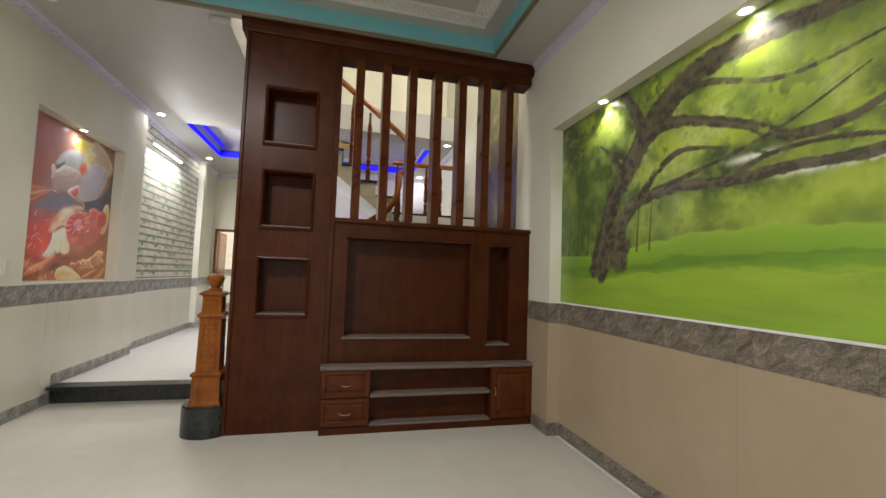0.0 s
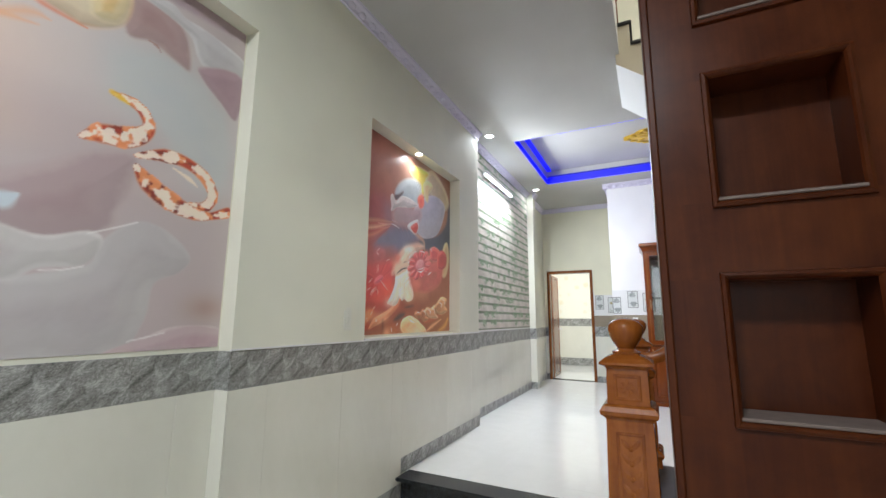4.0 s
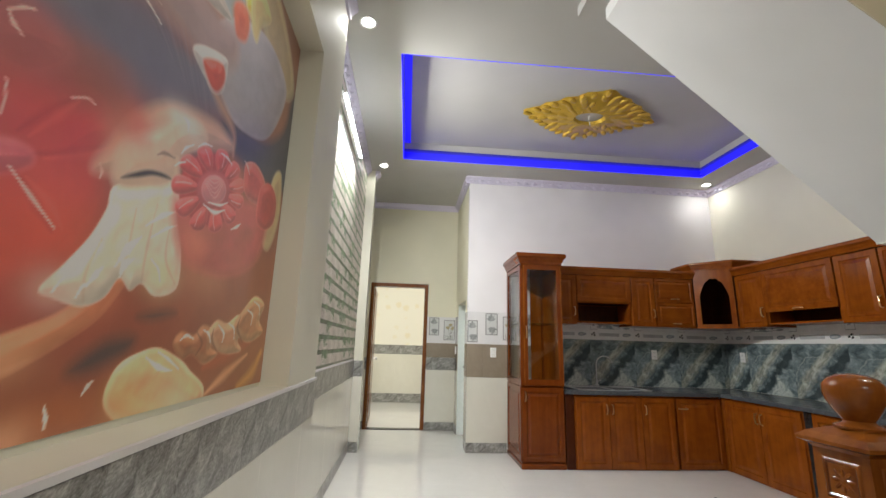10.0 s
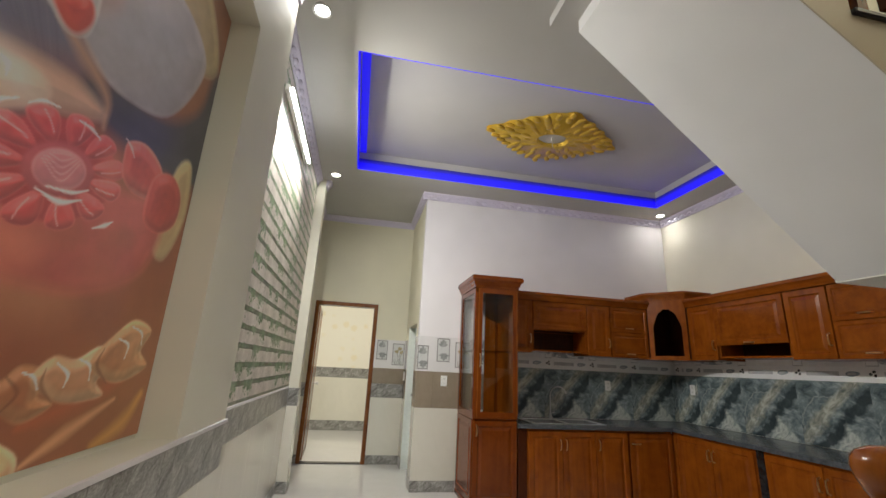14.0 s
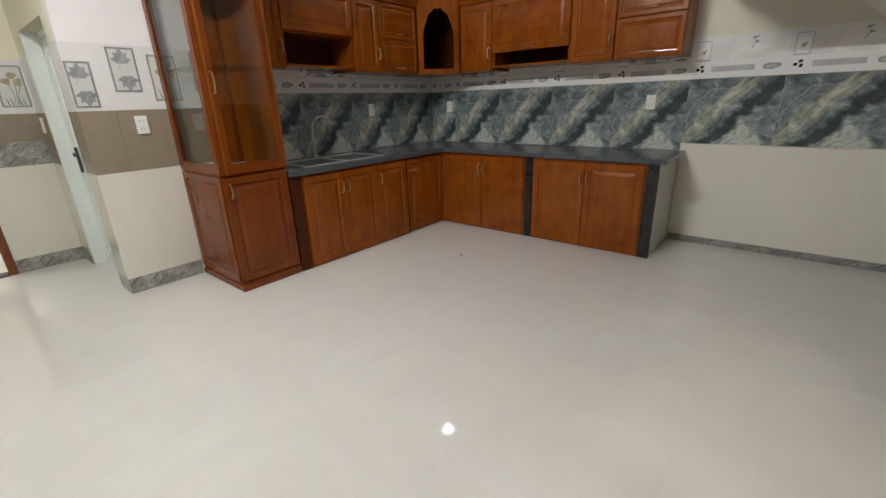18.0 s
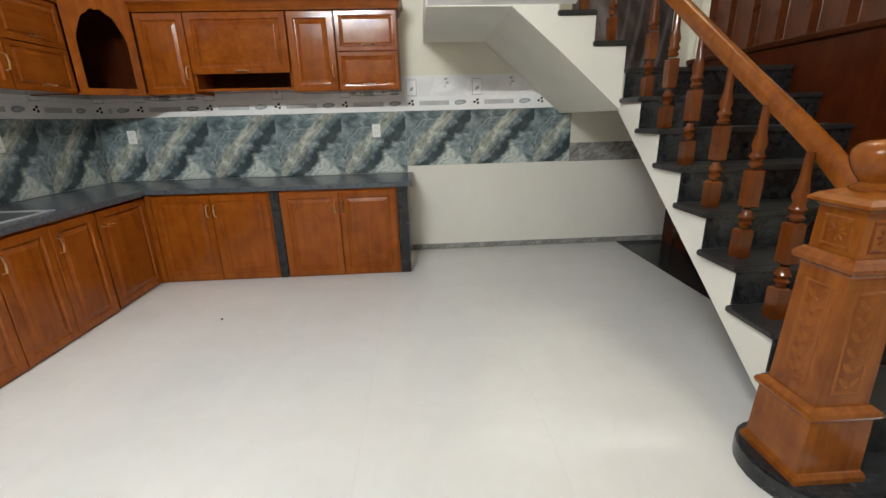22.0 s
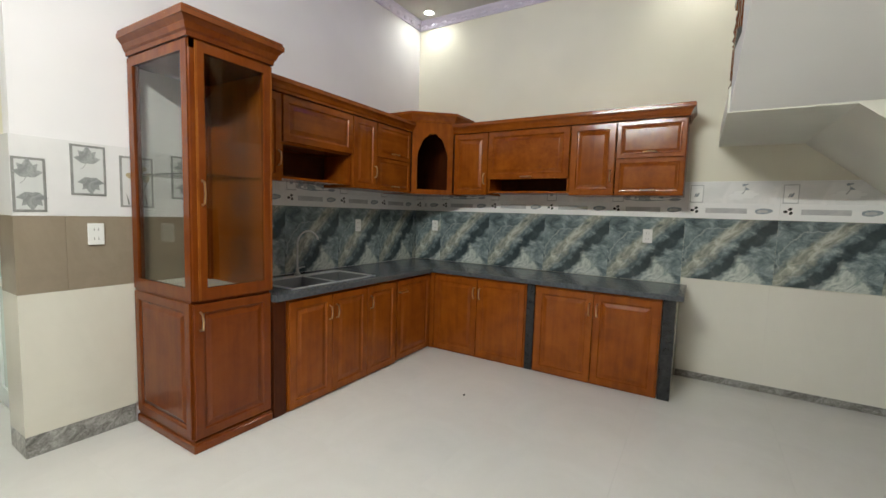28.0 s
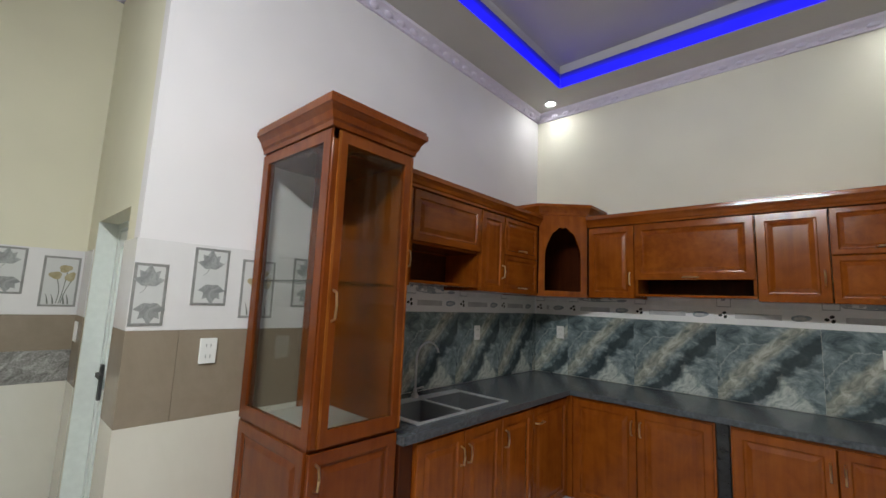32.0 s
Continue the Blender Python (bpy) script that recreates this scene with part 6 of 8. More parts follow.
p.shape([(0.473, 1.057), (0.479, 1.09), (0.463, 1.176), (0.5, 1.208), (0.552, 1.164), (0.636, 1.225), (0.752, 1.243), (0.88, 1.231), (0.929, 1.21), (0.81, 1.158), (0.676, 1.13), (0.568, 1.103), (0.5, 1.057)], (196, 188, 182), (172, 162, 158), (160, 148, 146), 0.012, 0.06, 0.4, 0.08)
p.shape([(0.526, 1.204), (0.587, 1.23), (0.668, 1.28), (0.657, 1.248), (0.556, 1.167)], (112, 92, 86), (84, 70, 68), (78, 64, 64), 0.02, 0.04, 0.0)
p.shape([(0.778, 1.517), (0.876, 1.592), (1.043, 1.612), (1.157, 1.6), (1.084, 1.494), (1.102, 1.377), (1.018, 1.344), (0.987, 1.443), (0.849, 1.47)], (224, 204, 128), (214, 180, 66), (206, 164, 50), 0.03, 0.06, 0.3, 0.1)
p.shape([(1.042, 1.456), (1.138, 1.521), (1.243, 1.49), (1.164, 1.388), (1.139, 1.296), (1.077, 1.321)], (204, 190, 140), (196, 176, 122), (186, 160, 110), 0.02, 0.05, 0.3)
p.shape([(0.932, 1.273), (0.971, 1.326), (1.031, 1.338), (1.064, 1.293), (1.047, 1.223), (0.975, 1.193)], (196, 104, 76), (190, 84, 54), (180, 66, 44), 0.02, 0.05, 0.2, 0.05)
p.streak([(0.859, 0.929), (0.95, 0.913), (1.066, 0.873), (1.086, 0.799)], [0.03, 0.08, 0.06, 0.03], (168, 126, 100), 0.8, 1.0)
p.shape([(0.755, 0.96), (0.794, 1.007), (0.93, 1.07), (0.955, 1.042), (0.947, 0.959), (0.892, 0.918), (0.838, 0.93)], (204, 198, 196), (184, 176, 176), (168, 150, 148), 0.012, 0.05, 0.4, 0.1)
p.shape([(0.812, 0.968), (0.856, 1.01), (0.928, 1.037), (0.95, 0.996), (0.919, 0.937), (0.871, 0.929)], (200, 88, 68), (188, 66, 50), (170, 52, 44), 0.014, 0.05, 0.3, 0.1)
# large red flower
p.shape([(0.096, 0.432), (0.161, 0.503), (0.271, 0.541), (0.377, 0.583), (0.481, 0.617), (0.54, 0.598), (0.532, 0.523), (0.539, 0.455), (0.495, 0.364), (0.443, 0.305), (0.325, 0.284), (0.213, 0.274), (0.125, 0.24), (0.097, 0.273), (0.093, 0.355)], (176, 66, 62), (178, 58, 58), (172, 52, 54), 0.07, 0.16, 0.15, grain=0.3, seed=5)
p.haze(0.44, 0.36, 0.16, 0.10, (198, 78, 52), 0.7)
p.haze(0.264, 0.303, 0.18, 0.07, (196, 76, 58), 0.6)
p.haze(0.131, 0.388, 0.16, 0.16, (168, 52, 56), 0.6)
p.haze(0.346, 0.508, 0.14, 0.09, (188, 70, 66), 0.5)
p.haze(0.202, 0.479, 0.2, 0.06, (160, 66, 68), 0.6)
p.shape([(0.256, 0.636), (0.293, 0.691), (0.335, 0.7), (0.396, 0.673), (0.341, 0.6), (0.278, 0.593)], (170, 88, 86), (158, 80, 80), (150, 72, 74), 0.06, 0.1, 0.2, seed=6, alpha=0.7)
for a, b, c in ([(0.304, 0.385), (0.301, 0.344), (0.309, 0.297)], [(0.361, 0.428), (0.412, 0.39), (0.453, 0.354)], [(0.383, 0.47), (0.459, 0.507), (0.522, 0.55)], [(0.347, 0.492), (0.39, 0.553), (0.426, 0.597)], [(0.251, 0.385), (0.218, 0.337), (0.204, 0.283)], [(0.24, 0.412), (0.183, 0.378), (0.127, 0.333)], [(0.247, 0.445), (0.187, 0.458), (0.134, 0.456)]):
    p.streak([a, b, c], [0.01, 0.035, 0.01], (146, 40, 44), 0.4, 1.0)
    p.streak([(a[0] + 0.02, a[1]), (b[0] + 0.025, b[1] + 0.01), (c[0] + 0.02, c[1] + 0.01)], [0.008, 0.03, 0.006], (204, 92, 82), 0.35, 1.0)
p.shape([(0.263, 0.416), (0.286, 0.445), (0.336, 0.472), (0.377, 0.473), (0.384, 0.453), (0.35, 0.423), (0.298, 0.401), (0.268, 0.4)], (196, 108, 112), (182, 84, 92), (172, 74, 82), 0.02, 0.05, 0.3, 0.05)
for a, b, c, w in ([(0.19, 0.402), (0.209, 0.418), (0.234, 0.437)] + [0.018], [(0.173, 0.341), (0.192, 0.354), (0.216, 0.365)] + [0.012], [(0.219, 0.308), (0.239, 0.342), (0.289, 0.373)] + [0.018], [(0.232, 0.304), (0.255, 0.336), (0.295, 0.358)] + [0.012], [(0.311, 0.354), (0.318, 0.34), (0.313, 0.318)] + [0.012], [(0.295, 0.549), (0.298, 0.526), (0.298, 0.493)] + [0.007], [(0.31, 0.56), (0.315, 0.533), (0.315, 0.503)] + [0.007], [(0.35, 0.433), (0.399, 0.4), (0.456, 0.362)] + [0.013], [(0.287, 0.659), (0.297, 0.648), (0.314, 0.641)] + [0.014], [(0.284, 0.661), (0.304, 0.683), (0.322, 0.696)] + [0.010], [(0.108, 0.507), (0.117, 0.508), (0.125, 0.506)] + [0.03], [(0.524, 0.516), (0.533, 0.503), (0.531, 0.487)] + [0.014], [(0.426, 0.601), (0.459, 0.621), (0.481, 0.621)] + [0.008], [(0.104, 0.323), (0.118, 0.314), (0.128, 0.303)] + [0.006]):
    p.streak([a, b, c], [0.003, w, 0.002], (238, 196, 186), 0.7, 0.9)
# leaf and ribbon
p.shape([(0.104, 0.121), (0.129, 0.155), (0.163, 0.171), (0.217, 0.19), (0.256, 0.193), (0.254, 0.175), (0.228, 0.139), (0.189, 0.106), (0.147, 0.069), (0.114, 0.061)], (206, 118, 70), (196, 92, 56), (190, 70, 42), 0.025, 0.08, 0.3, 0.05, seed=8)
p.haze(0.202, 0.153, 0.08, 0.05, (196, 132, 88), 0.8)
for a, b, c, w in ([(0.227, 0.154), (0.244, 0.17), (0.255, 0.188)] + [0.020], [(0.129, 0.184), (0.14, 0.179), (0.154, 0.185)] + [0.022], [(0.117, 0.131), (0.126, 0.138), (0.137, 0.145)] + [0.010], [(0.165, 0.106), (0.174, 0.125), (0.194, 0.127)] + [0.012], [(0.177, 0.106), (0.189, 0.108), (0.198, 0.115)] + [0.010], [(0.256, 0.198), (0.269, 0.207), (0.286, 0.221)] + [0.014]):
    p.streak([a, b, c], [0.003, w, 0.003], (232, 196, 172), 0.65, 0.9)
p.shape([(0.208, 0.046), (0.264, 0.118), (0.322, 0.144), (0.424, 0.18), (0.504, 0.215), (0.563, 0.261), (0.594, 0.302), (0.667, 0.308), (0.65, 0.267), (0.6, 0.208), (0.508, 0.152), (0.428, 0.112), (0.336, 0.08), (0.277, 0.064)], (208, 146, 106), (192, 122, 84), (180, 104, 70), 0.012, 0.05, 0.35, 0.05, seed=9)
p.haze(0.606, 0.261, 0.06, 0.06, (186, 104, 70), 0.7)
p.haze(0.378, 0.129, 0.10, 0.04, (206, 152, 112), 0.5)
for a, b, c in ([(0.298, 0.101), (0.301, 0.111), (0.305, 0.124)], [(0.31, 0.101), (0.314, 0.109), (0.319, 0.119)]):
    p.streak([a, b, c], [0.003, 0.010, 0.002], (240, 222, 204), 0.75, 0.8)
# pale petals
p.shape([(0.542, 0.568), (0.575, 0.633), (0.624, 0.698), (0.699, 0.756), (0.858, 0.82), (0.999, 0.844), (1.065, 0.815), (0.816, 0.699), (0.773, 0.621), (0.776, 0.585), (0.549, 0.509), (0.51, 0.505)], (196, 156, 134), (186, 148, 128), (178, 134, 114), 0.04, 0.09, 0.2, 0.0, seed=10)
p.haze(0.609, 0.653, 0.05, 0.04, (182, 92, 80), 0.7)
p.haze(0.56, 0.595, 0.06, 0.05, (196, 132, 104), 0.5)
p.haze(0.743, 0.742, 0.05, 0.03, (204, 192, 182), 0.6)
p.shape([(0.587, 0.499), (0.779, 0.58), (0.83, 0.498), (0.874, 0.39), (0.874, 0.308), (0.786, 0.278), (0.725, 0.301), (0.688, 0.28), (0.647, 0.303), (0.614, 0.257), (0.558, 0.233), (0.487, 0.242), (0.455, 0.254), (0.496, 0.306), (0.54, 0.368), (0.568, 0.435)], (228, 220, 206), (208, 198, 182), (200, 186, 166), 0.006, 0.05, 0.55, 0.10, seed=11)
p.haze(0.8, 0.327, 0.08, 0.05, (222, 194, 148), 0.5)
p.haze(0.482, 0.257, 0.06, 0.04, (196, 160, 146), 0.6)
for a, b, c in ([(0.656, 0.464), (0.656, 0.365), (0.65, 0.303)], [(0.728, 0.499), (0.72, 0.379), (0.724, 0.303)], [(0.574, 0.374), (0.55, 0.299), (0.559, 0.239)], [(0.795, 0.464), (0.804, 0.376), (0.867, 0.318)]):
    p.streak([a, b, c], [0.004, 0.018, 0.008], (168, 144, 124), 0.5, 0.9)
for a, b, c, w in ([(0.627, 0.325), (0.655, 0.369), (0.692, 0.406)] + [0.030], [(0.647, 0.303), (0.654, 0.334), (0.684, 0.352)] + [0.026], [(0.702, 0.437), (0.759, 0.48), (0.811, 0.506)] + [0.018], [(0.729, 0.415), (0.784, 0.452), (0.83, 0.474)] + [0.012], [(0.558, 0.272), (0.577, 0.299), (0.591, 0.315)] + [0.018], [(0.539, 0.249), (0.549, 0.271), (0.564, 0.28)] + [0.010], [(0.483, 0.253), (0.499, 0.277), (0.518, 0.292)] + [0.008], [(0.745, 0.364), (0.78, 0.345), (0.796, 0.317)] + [0.010]):
    p.streak([a, b, c], [0.003, w, 0.004], (250, 246, 240), 0.9, 0.6)
p.shape([(0.563, 0.511), (0.573, 0.588), (0.613, 0.626), (0.688, 0.681), (0.785, 0.768), (0.879, 0.789), (0.895, 0.747), (0.794, 0.663), (0.788, 0.589), (0.724, 0.537), (0.598, 0.489)], (204, 180, 160), (192, 164, 142), (182, 146, 122), 0.03, 0.08, 0.25, 0.03, seed=14)
p.haze(0.801, 0.759, 0.07, 0.04, (206, 198, 192), 0.7)
p.streak([(0.77, 0.761), (0.795, 0.759), (0.801, 0.736)], [0.004, 0.020, 0.004], (236, 230, 226), 0.6, 0.9)
p.haze(0.598, 0.629, 0.07, 0.04, (176, 92, 78), 0.6)
p.streak([(0.691, 0.614), (0.719, 0.632), (0.764, 0.639)], [0.003, 0.020, 0.003], (112, 82, 70), 0.7, 0.8)
p.shape([(0.589, 0.512), (0.626, 0.54), (0.676, 0.568), (0.734, 0.582), (0.763, 0.579), (0.694, 0.561), (0.642, 0.535)], (58, 48, 50), (46, 40, 46), (42, 38, 44), 0.008, 0.02, 0.0)
# pink flowers
p.haze(1.032, 0.372, 0.14, 0.08, (168, 112, 80), 0.8)
p.shape([(1.501, 0.886), (1.606, 0.943), (1.641, 0.741), (1.553, 0.568), (1.446, 0.616)], (196, 178, 140), (186, 166, 124), (170, 146, 106), 0.02, 0.05, 0.3)
p.shape([(0.791, 0.529), (0.875, 0.567), (1.182, 0.676), (1.438, 0.72), (1.496, 0.628), (1.408, 0.485), (1.166, 0.394), (0.942, 0.385), (0.847, 0.419)], (176, 86, 76), (168, 78, 70), (156, 78, 64), 0.05, 0.12, 0.2, seed=13)
p.haze(0.937, 0.451, 0.10, 0.06, (192, 110, 86), 0.7)
p.haze(1.238, 0.453, 0.12, 0.05, (156, 86, 68), 0.6)
(u, v), (au, av), (eu, ev), (fu, fv) = [(0.997, 0.639), (0.886, 0.597), (1.132, 0.69), (0.956, 0.759)]
eu, ev, fu, fv = 0.86 * (eu - au), 0.86 * (ev - av), fu - u, fv - v
at = lambda r, a: (u + r * (eu * math.cos(a) + fu * math.sin(a)), v + r * (ev * math.cos(a) + fv * math.sin(a)))
p.shape([at(0.9, radians(30 * j)) for j in range(12)], (170, 62, 62), (168, 58, 58), (160, 54, 54), 0.012, 0.05, 0.2, seed=19)
for j in range(11):
    a = radians(33 * j + 8)
    ring = [at(0.42, a), at(0.75, a - 0.24), at(1.0, a - 0.19), at(1.07, a), at(1.0, a + 0.19), at(0.75, a + 0.24)]
    p.shape(ring, (206, 108, 102), (196, 80, 78), (184, 66, 66), 0.006, 0.030, 0.6, 0.08, seed=20 + j, grain=0.1)
    p.streak([at(0.62, a - 0.10), at(0.82, a - 0.08), at(0.98, a - 0.04)], [0.002, 0.008, 0.002], (238, 190, 184), 0.5, 0.9)
p.shape([at(0.50, radians(40 * i)) for i in range(9)], (166, 70, 72), (172, 78, 80), (176, 84, 86), 0.014, 0.04, 0.3)
p.shape([at(0.36, radians(40 * i)) for i in range(9)], (206, 146, 146), (186, 112, 116), (180, 104, 110), 0.010, 0.03, 0.3)
for k in range(5):
    p.streak([at(0.3, 2.6 - 0.15 * k), at(0.12 * k - 0.2, 1.57), at(0.3, 0.5 + 0.15 * k)], [0.002, 0.007, 0.002], (212, 164, 164), 0.5, 0.9)
for a, b, c, w in ([(0.789, 0.664), (0.804, 0.688), (0.839, 0.715)] + [0.014], [(0.865, 0.722), (0.895, 0.747), (0.939, 0.76)] + [0.012], [(1.004, 0.769), (1.052, 0.773), (1.089, 0.766)] + [0.014], [(0.769, 0.62), (0.786, 0.636), (0.814, 0.651)] + [0.010], [(0.943, 0.574), (1.018, 0.571), (1.087, 0.602)] + [0.022], [(0.971, 0.589), (1.047, 0.605), (1.099, 0.632)] + [0.014], [(1.154, 0.552), (1.198, 0.574), (1.227, 0.594)] + [0.020]):
    p.streak([a, b, c], [0.003, w, 0.003], (240, 226, 222), 0.75, 0.8)
p.shape([(1.196, 0.775), (1.203, 0.825), (1.299, 0.861), (1.413, 0.828), (1.416, 0.734), (1.292, 0.702), (1.215, 0.722)], (212, 120, 104), (192, 84, 76), (176, 66, 62), 0.008, 0.05, 0.6, 0.1, seed=31)
p.shape([(1.374, 0.793), (1.485, 0.848), (1.577, 0.802), (1.569, 0.694), (1.454, 0.634), (1.362, 0.662)], (196, 94, 84), (176, 68, 64), (162, 56, 54), 0.010, 0.05, 0.5, 0.05, seed=32)
p.haze(1.16, 0.731, 0.05, 0.05, (196, 104, 90), 0.6)
p.streak([(1.186, 0.826), (1.219, 0.815), (1.244, 0.796)], [0.004, 0.016, 0.003], (234, 190, 178), 0.7, 0.8)
# foot
p.haze(0.554, 0.032, 0.12, 0.05, (166, 94, 52), 0.7)
p.haze(0.459, 0.006, 0.05, 0.04, (208, 150, 112), 0.7)
p.shape([(0.556, 0.113), (0.638, 0.168), (0.736, 0.179), (0.717, 0.138), (0.606, 0.103)], (96, 66, 54), (76, 60, 58), (70, 56, 56), 0.04, 0.04, 0.0)
p.shape([(0.733, 0.225), (0.821, 0.246), (0.897, 0.244), (0.799, 0.219)], (96, 66, 54), (82, 62, 58), (76, 58, 56), 0.03, 0.03, 0.0)
p.haze(0.399, 0.068, 0.02, 0.05, (92, 50, 38), 0.7)
p.streak([(1.141, 0.007), (1.268, 0.056), (1.461, 0.122)], [0.02, 0.06, 0.02], (200, 150, 106), 0.8, 0.9)
p.streak([(1.4, 0.002), (1.543, 0.05), (1.618, 0.124)], [0.05, 0.09, 0.05], (190, 140, 62), 0.8, 1.0)
p.streak([(1.1, 0.09), (1.303, 0.129), (1.481, 0.176)], [0.03, 0.10, 0.04], (164, 84, 48), 0.7, 1.0)
p.shape([(0.908, 0.163), (0.941, 0.195), (1.011, 0.187), (1.064, 0.219), (1.14, 0.2), (1.132, 0.152), (1.189, 0.13), (1.103, 0.101), (1.018, 0.133), (0.965, 0.121)], (196, 152, 110), (176, 122, 82), (158, 98, 62), 0.012, 0.04, 0.6, 0.06, seed=33, grain=0.4)
p.shape([(1.096, 0.189), (1.152, 0.239), (1.235, 0.232), (1.328, 0.268), (1.395, 0.22), (1.345, 0.175), (1.391, 0.137), (1.256, 0.128), (1.171, 0.146)], (212, 182, 146), (190, 150, 112), (170, 120, 84), 0.010, 0.04, 0.6, 0.08, seed=35, grain=0.4)
p.shape([(1.295, 0.229), (1.382, 0.304), (1.476, 0.354), (1.591, 0.329), (1.551, 0.261), (1.612, 0.213), (1.467, 0.169), (1.357, 0.188)], (206, 168, 124), (186, 140, 96), (164, 110, 70), 0.010, 0.04, 0.6, 0.08, seed=36, grain=0.4)
for a, b, c in ([(1.028, 0.197), (1.071, 0.163), (1.04, 0.128)], [(1.136, 0.211), (1.137, 0.173), (1.187, 0.135)], [(1.346, 0.263), (1.33, 0.218), (1.396, 0.169)]):
    p.streak([a, b, c], [0.006, 0.024, 0.006], (112, 62, 36), 0.7, 0.9)
p.shape([(0.671, 0.058), (0.698, 0.115), (0.77, 0.143), (0.848, 0.152), (0.967, 0.116), (1.024, 0.085), (1.127, 0.028), (1.106, -0.04), (0.969, -0.028), (0.913, -0.055), (0.777, -0.029), (0.697, 0.014)], (230, 196, 156), (208, 166, 120), (196, 144, 98), 0.006, 0.07, 0.55, 0.10, seed=34, grain=0.25)
p.haze(0.963, 0.004, 0.08, 0.05, (222, 200, 168), 0.6)
p.haze(0.725, 0.043, 0.06, 0.06, (206, 146, 84), 0.5)
for a, b, c, w in ([(0.797, 0.13), (0.856, 0.104), (0.923, 0.091)] + [0.022], [(0.844, 0.142), (0.896, 0.123), (0.956, 0.094)] + [0.012], [(0.94, 0.172), (0.972, 0.186), (1.014, 0.177)] + [0.014], [(1.069, 0.204), (1.106, 0.194), (1.127, 0.168)] + [0.012], [(1.17, 0.223), (1.219, 0.197), (1.215, 0.168)] + [0.016], [(1.249, 0.233), (1.299, 0.217), (1.311, 0.181)] + [0.012], [(1.404, 0.293), (1.466, 0.277), (1.462, 0.236)] + [0.014], [(1.465, 0.332), (1.531, 0.317), (1.544, 0.282)] + [0.012], [(0.608, 0.066), (0.619, 0.08), (0.63, 0.089)] + [0.014], [(0.534, 0.017), (0.532, 0.034), (0.523, 0.054)] + [0.014]):
    p.streak([a, b, c], [0.003, w, 0.003], (250, 242, 228), 0.9, 0.6)
grey = p.c.mean(-1, keepdims=True)
# gain makes up for dim light; the lift paints in a reflected haze
p.c = (p.c * 0.93 + grey * 0.07) * (1.22 + 0.26 * p.cloud(0.12, 15, 5)[..., None]) + 0.014
hang(agate, p)

# first mural: pale carved jade with red carp
jade = picture("wall_mural", "pale pink and grey carved jade mural with red carp", (XA + 0.001, 0.36, 1.235), 3.17, 1.71, 90, BACKING)
p = Print(3.17, 1.71, 0.006, (184, 172, 170))
p.cover(0.6 * p.cloud(0.9, 3, 3, (1.6, 0.6), -12), p.rgb((176, 158, 160)))
p.cover(0.5 * np.clip(p.cloud(0.7, 4, 3, (1.8, 0.5), 10) * 2 - 0.9, 0, 1), p.rgb((198, 190, 188)))
p.haze(2.108, 0.13, 0.5, 0.25, (186, 154, 160), 0.7)
p.shape([(2.566, 1.264), (2.865, 1.38), (3.111, 1.216), (3.151, 0.822), (2.989, 0.76), (2.782, 0.952), (2.581, 1.055)], (182, 178, 178), (180, 182, 182), (176, 180, 182), 0.12, 0.2, 0.0, alpha=0.8)
p.shape([(2.236, 0.572), (2.432, 0.71), (2.563, 0.794), (2.709, 0.823), (2.701, 0.665), (2.659, 0.576), (2.649, 0.503), (2.534, 0.436), (2.422, 0.42), (2.255, 0.427)], (176, 158, 158), (166, 146, 147), (160, 138, 140), 0.03, 0.15, 0.1, seed=2)
p.shape([(1.926, 0.404), (2.123, 0.459), (2.191, 0.446), (2.116, 0.364), (1.938, 0.311)], (170, 152, 138), (160, 140, 126), (152, 130, 116), 0.03, 0.1, 0.1, seed=3)
p.shape([(2.59, 0.344), (2.623, 0.44), (2.736, 0.543), (2.865, 0.528), (2.984, 0.426), (2.94, 0.345), (2.838, 0.287), (2.818, 0.14), (2.733, 0.004), (2.484, -0.003), (2.257, 0.007), (1.915, 0.023), (1.886, 0.252), (2.227, 0.252), (2.449, 0.296)], (188, 182, 181), (180, 173, 173), (172, 164, 165), 0.012, 0.14, 0.14, seed=4)
p.shape([(2.13, 0.371), (2.22, 0.484), (2.334, 0.451), (2.445, 0.432), (2.578, 0.473), (2.629, 0.44), (2.577, 0.34), (2.447, 0.313), (2.379, 0.266), (2.289, 0.264), (2.202, 0.29), (2.109, 0.274), (1.94, 0.296)], (206, 200, 198), (190, 184, 182), (182, 174, 174), 0.010, 0.08, 0.2, seed=5)
p.haze(3.086, 0.187, 0.10, 0.06, (162, 134, 122), 0.75)
p.shape([(2.817, 0.054), (2.959, 0.102), (3.172, 0.087), (3.171, -0.028), (2.675, -0.018)], (202, 190, 188), (186, 166, 168), (178, 152, 158), 0.008, 0.06, 0.2, seed=6)
for pts in ([(2.577, 0.463), (2.661, 0.501), (2.743, 0.541)], [(2.447, 0.307), (2.511, 0.313), (2.577, 0.334)], [(2.136, 0.357), (2.177, 0.415), (2.216, 0.476)], [(2.76, 0.043), (2.83, 0.057), (2.907, 0.075)]):
    p.streak(pts, [0.002, 0.012, 0.002], (224, 220, 218), 0.8, 0.8)
p.shape([(2.284, 1.698), (2.568, 1.743), (3.136, 1.715), (3.161, 1.661), (2.952, 1.63), (2.584, 1.599), (2.301, 1.552)], (182, 164, 168), (170, 150, 156), (166, 146, 152), 0.03, 0.1, 0.1, seed=7)
p.shape([(2.601, 1.533), (2.722, 1.587), (2.847, 1.504), (2.889, 1.336), (2.816, 1.339), (2.711, 1.368), (2.606, 1.349)], (176, 152, 148), (164, 138, 136), (158, 128, 126), 0.02, 0.08, 0.2, seed=8)
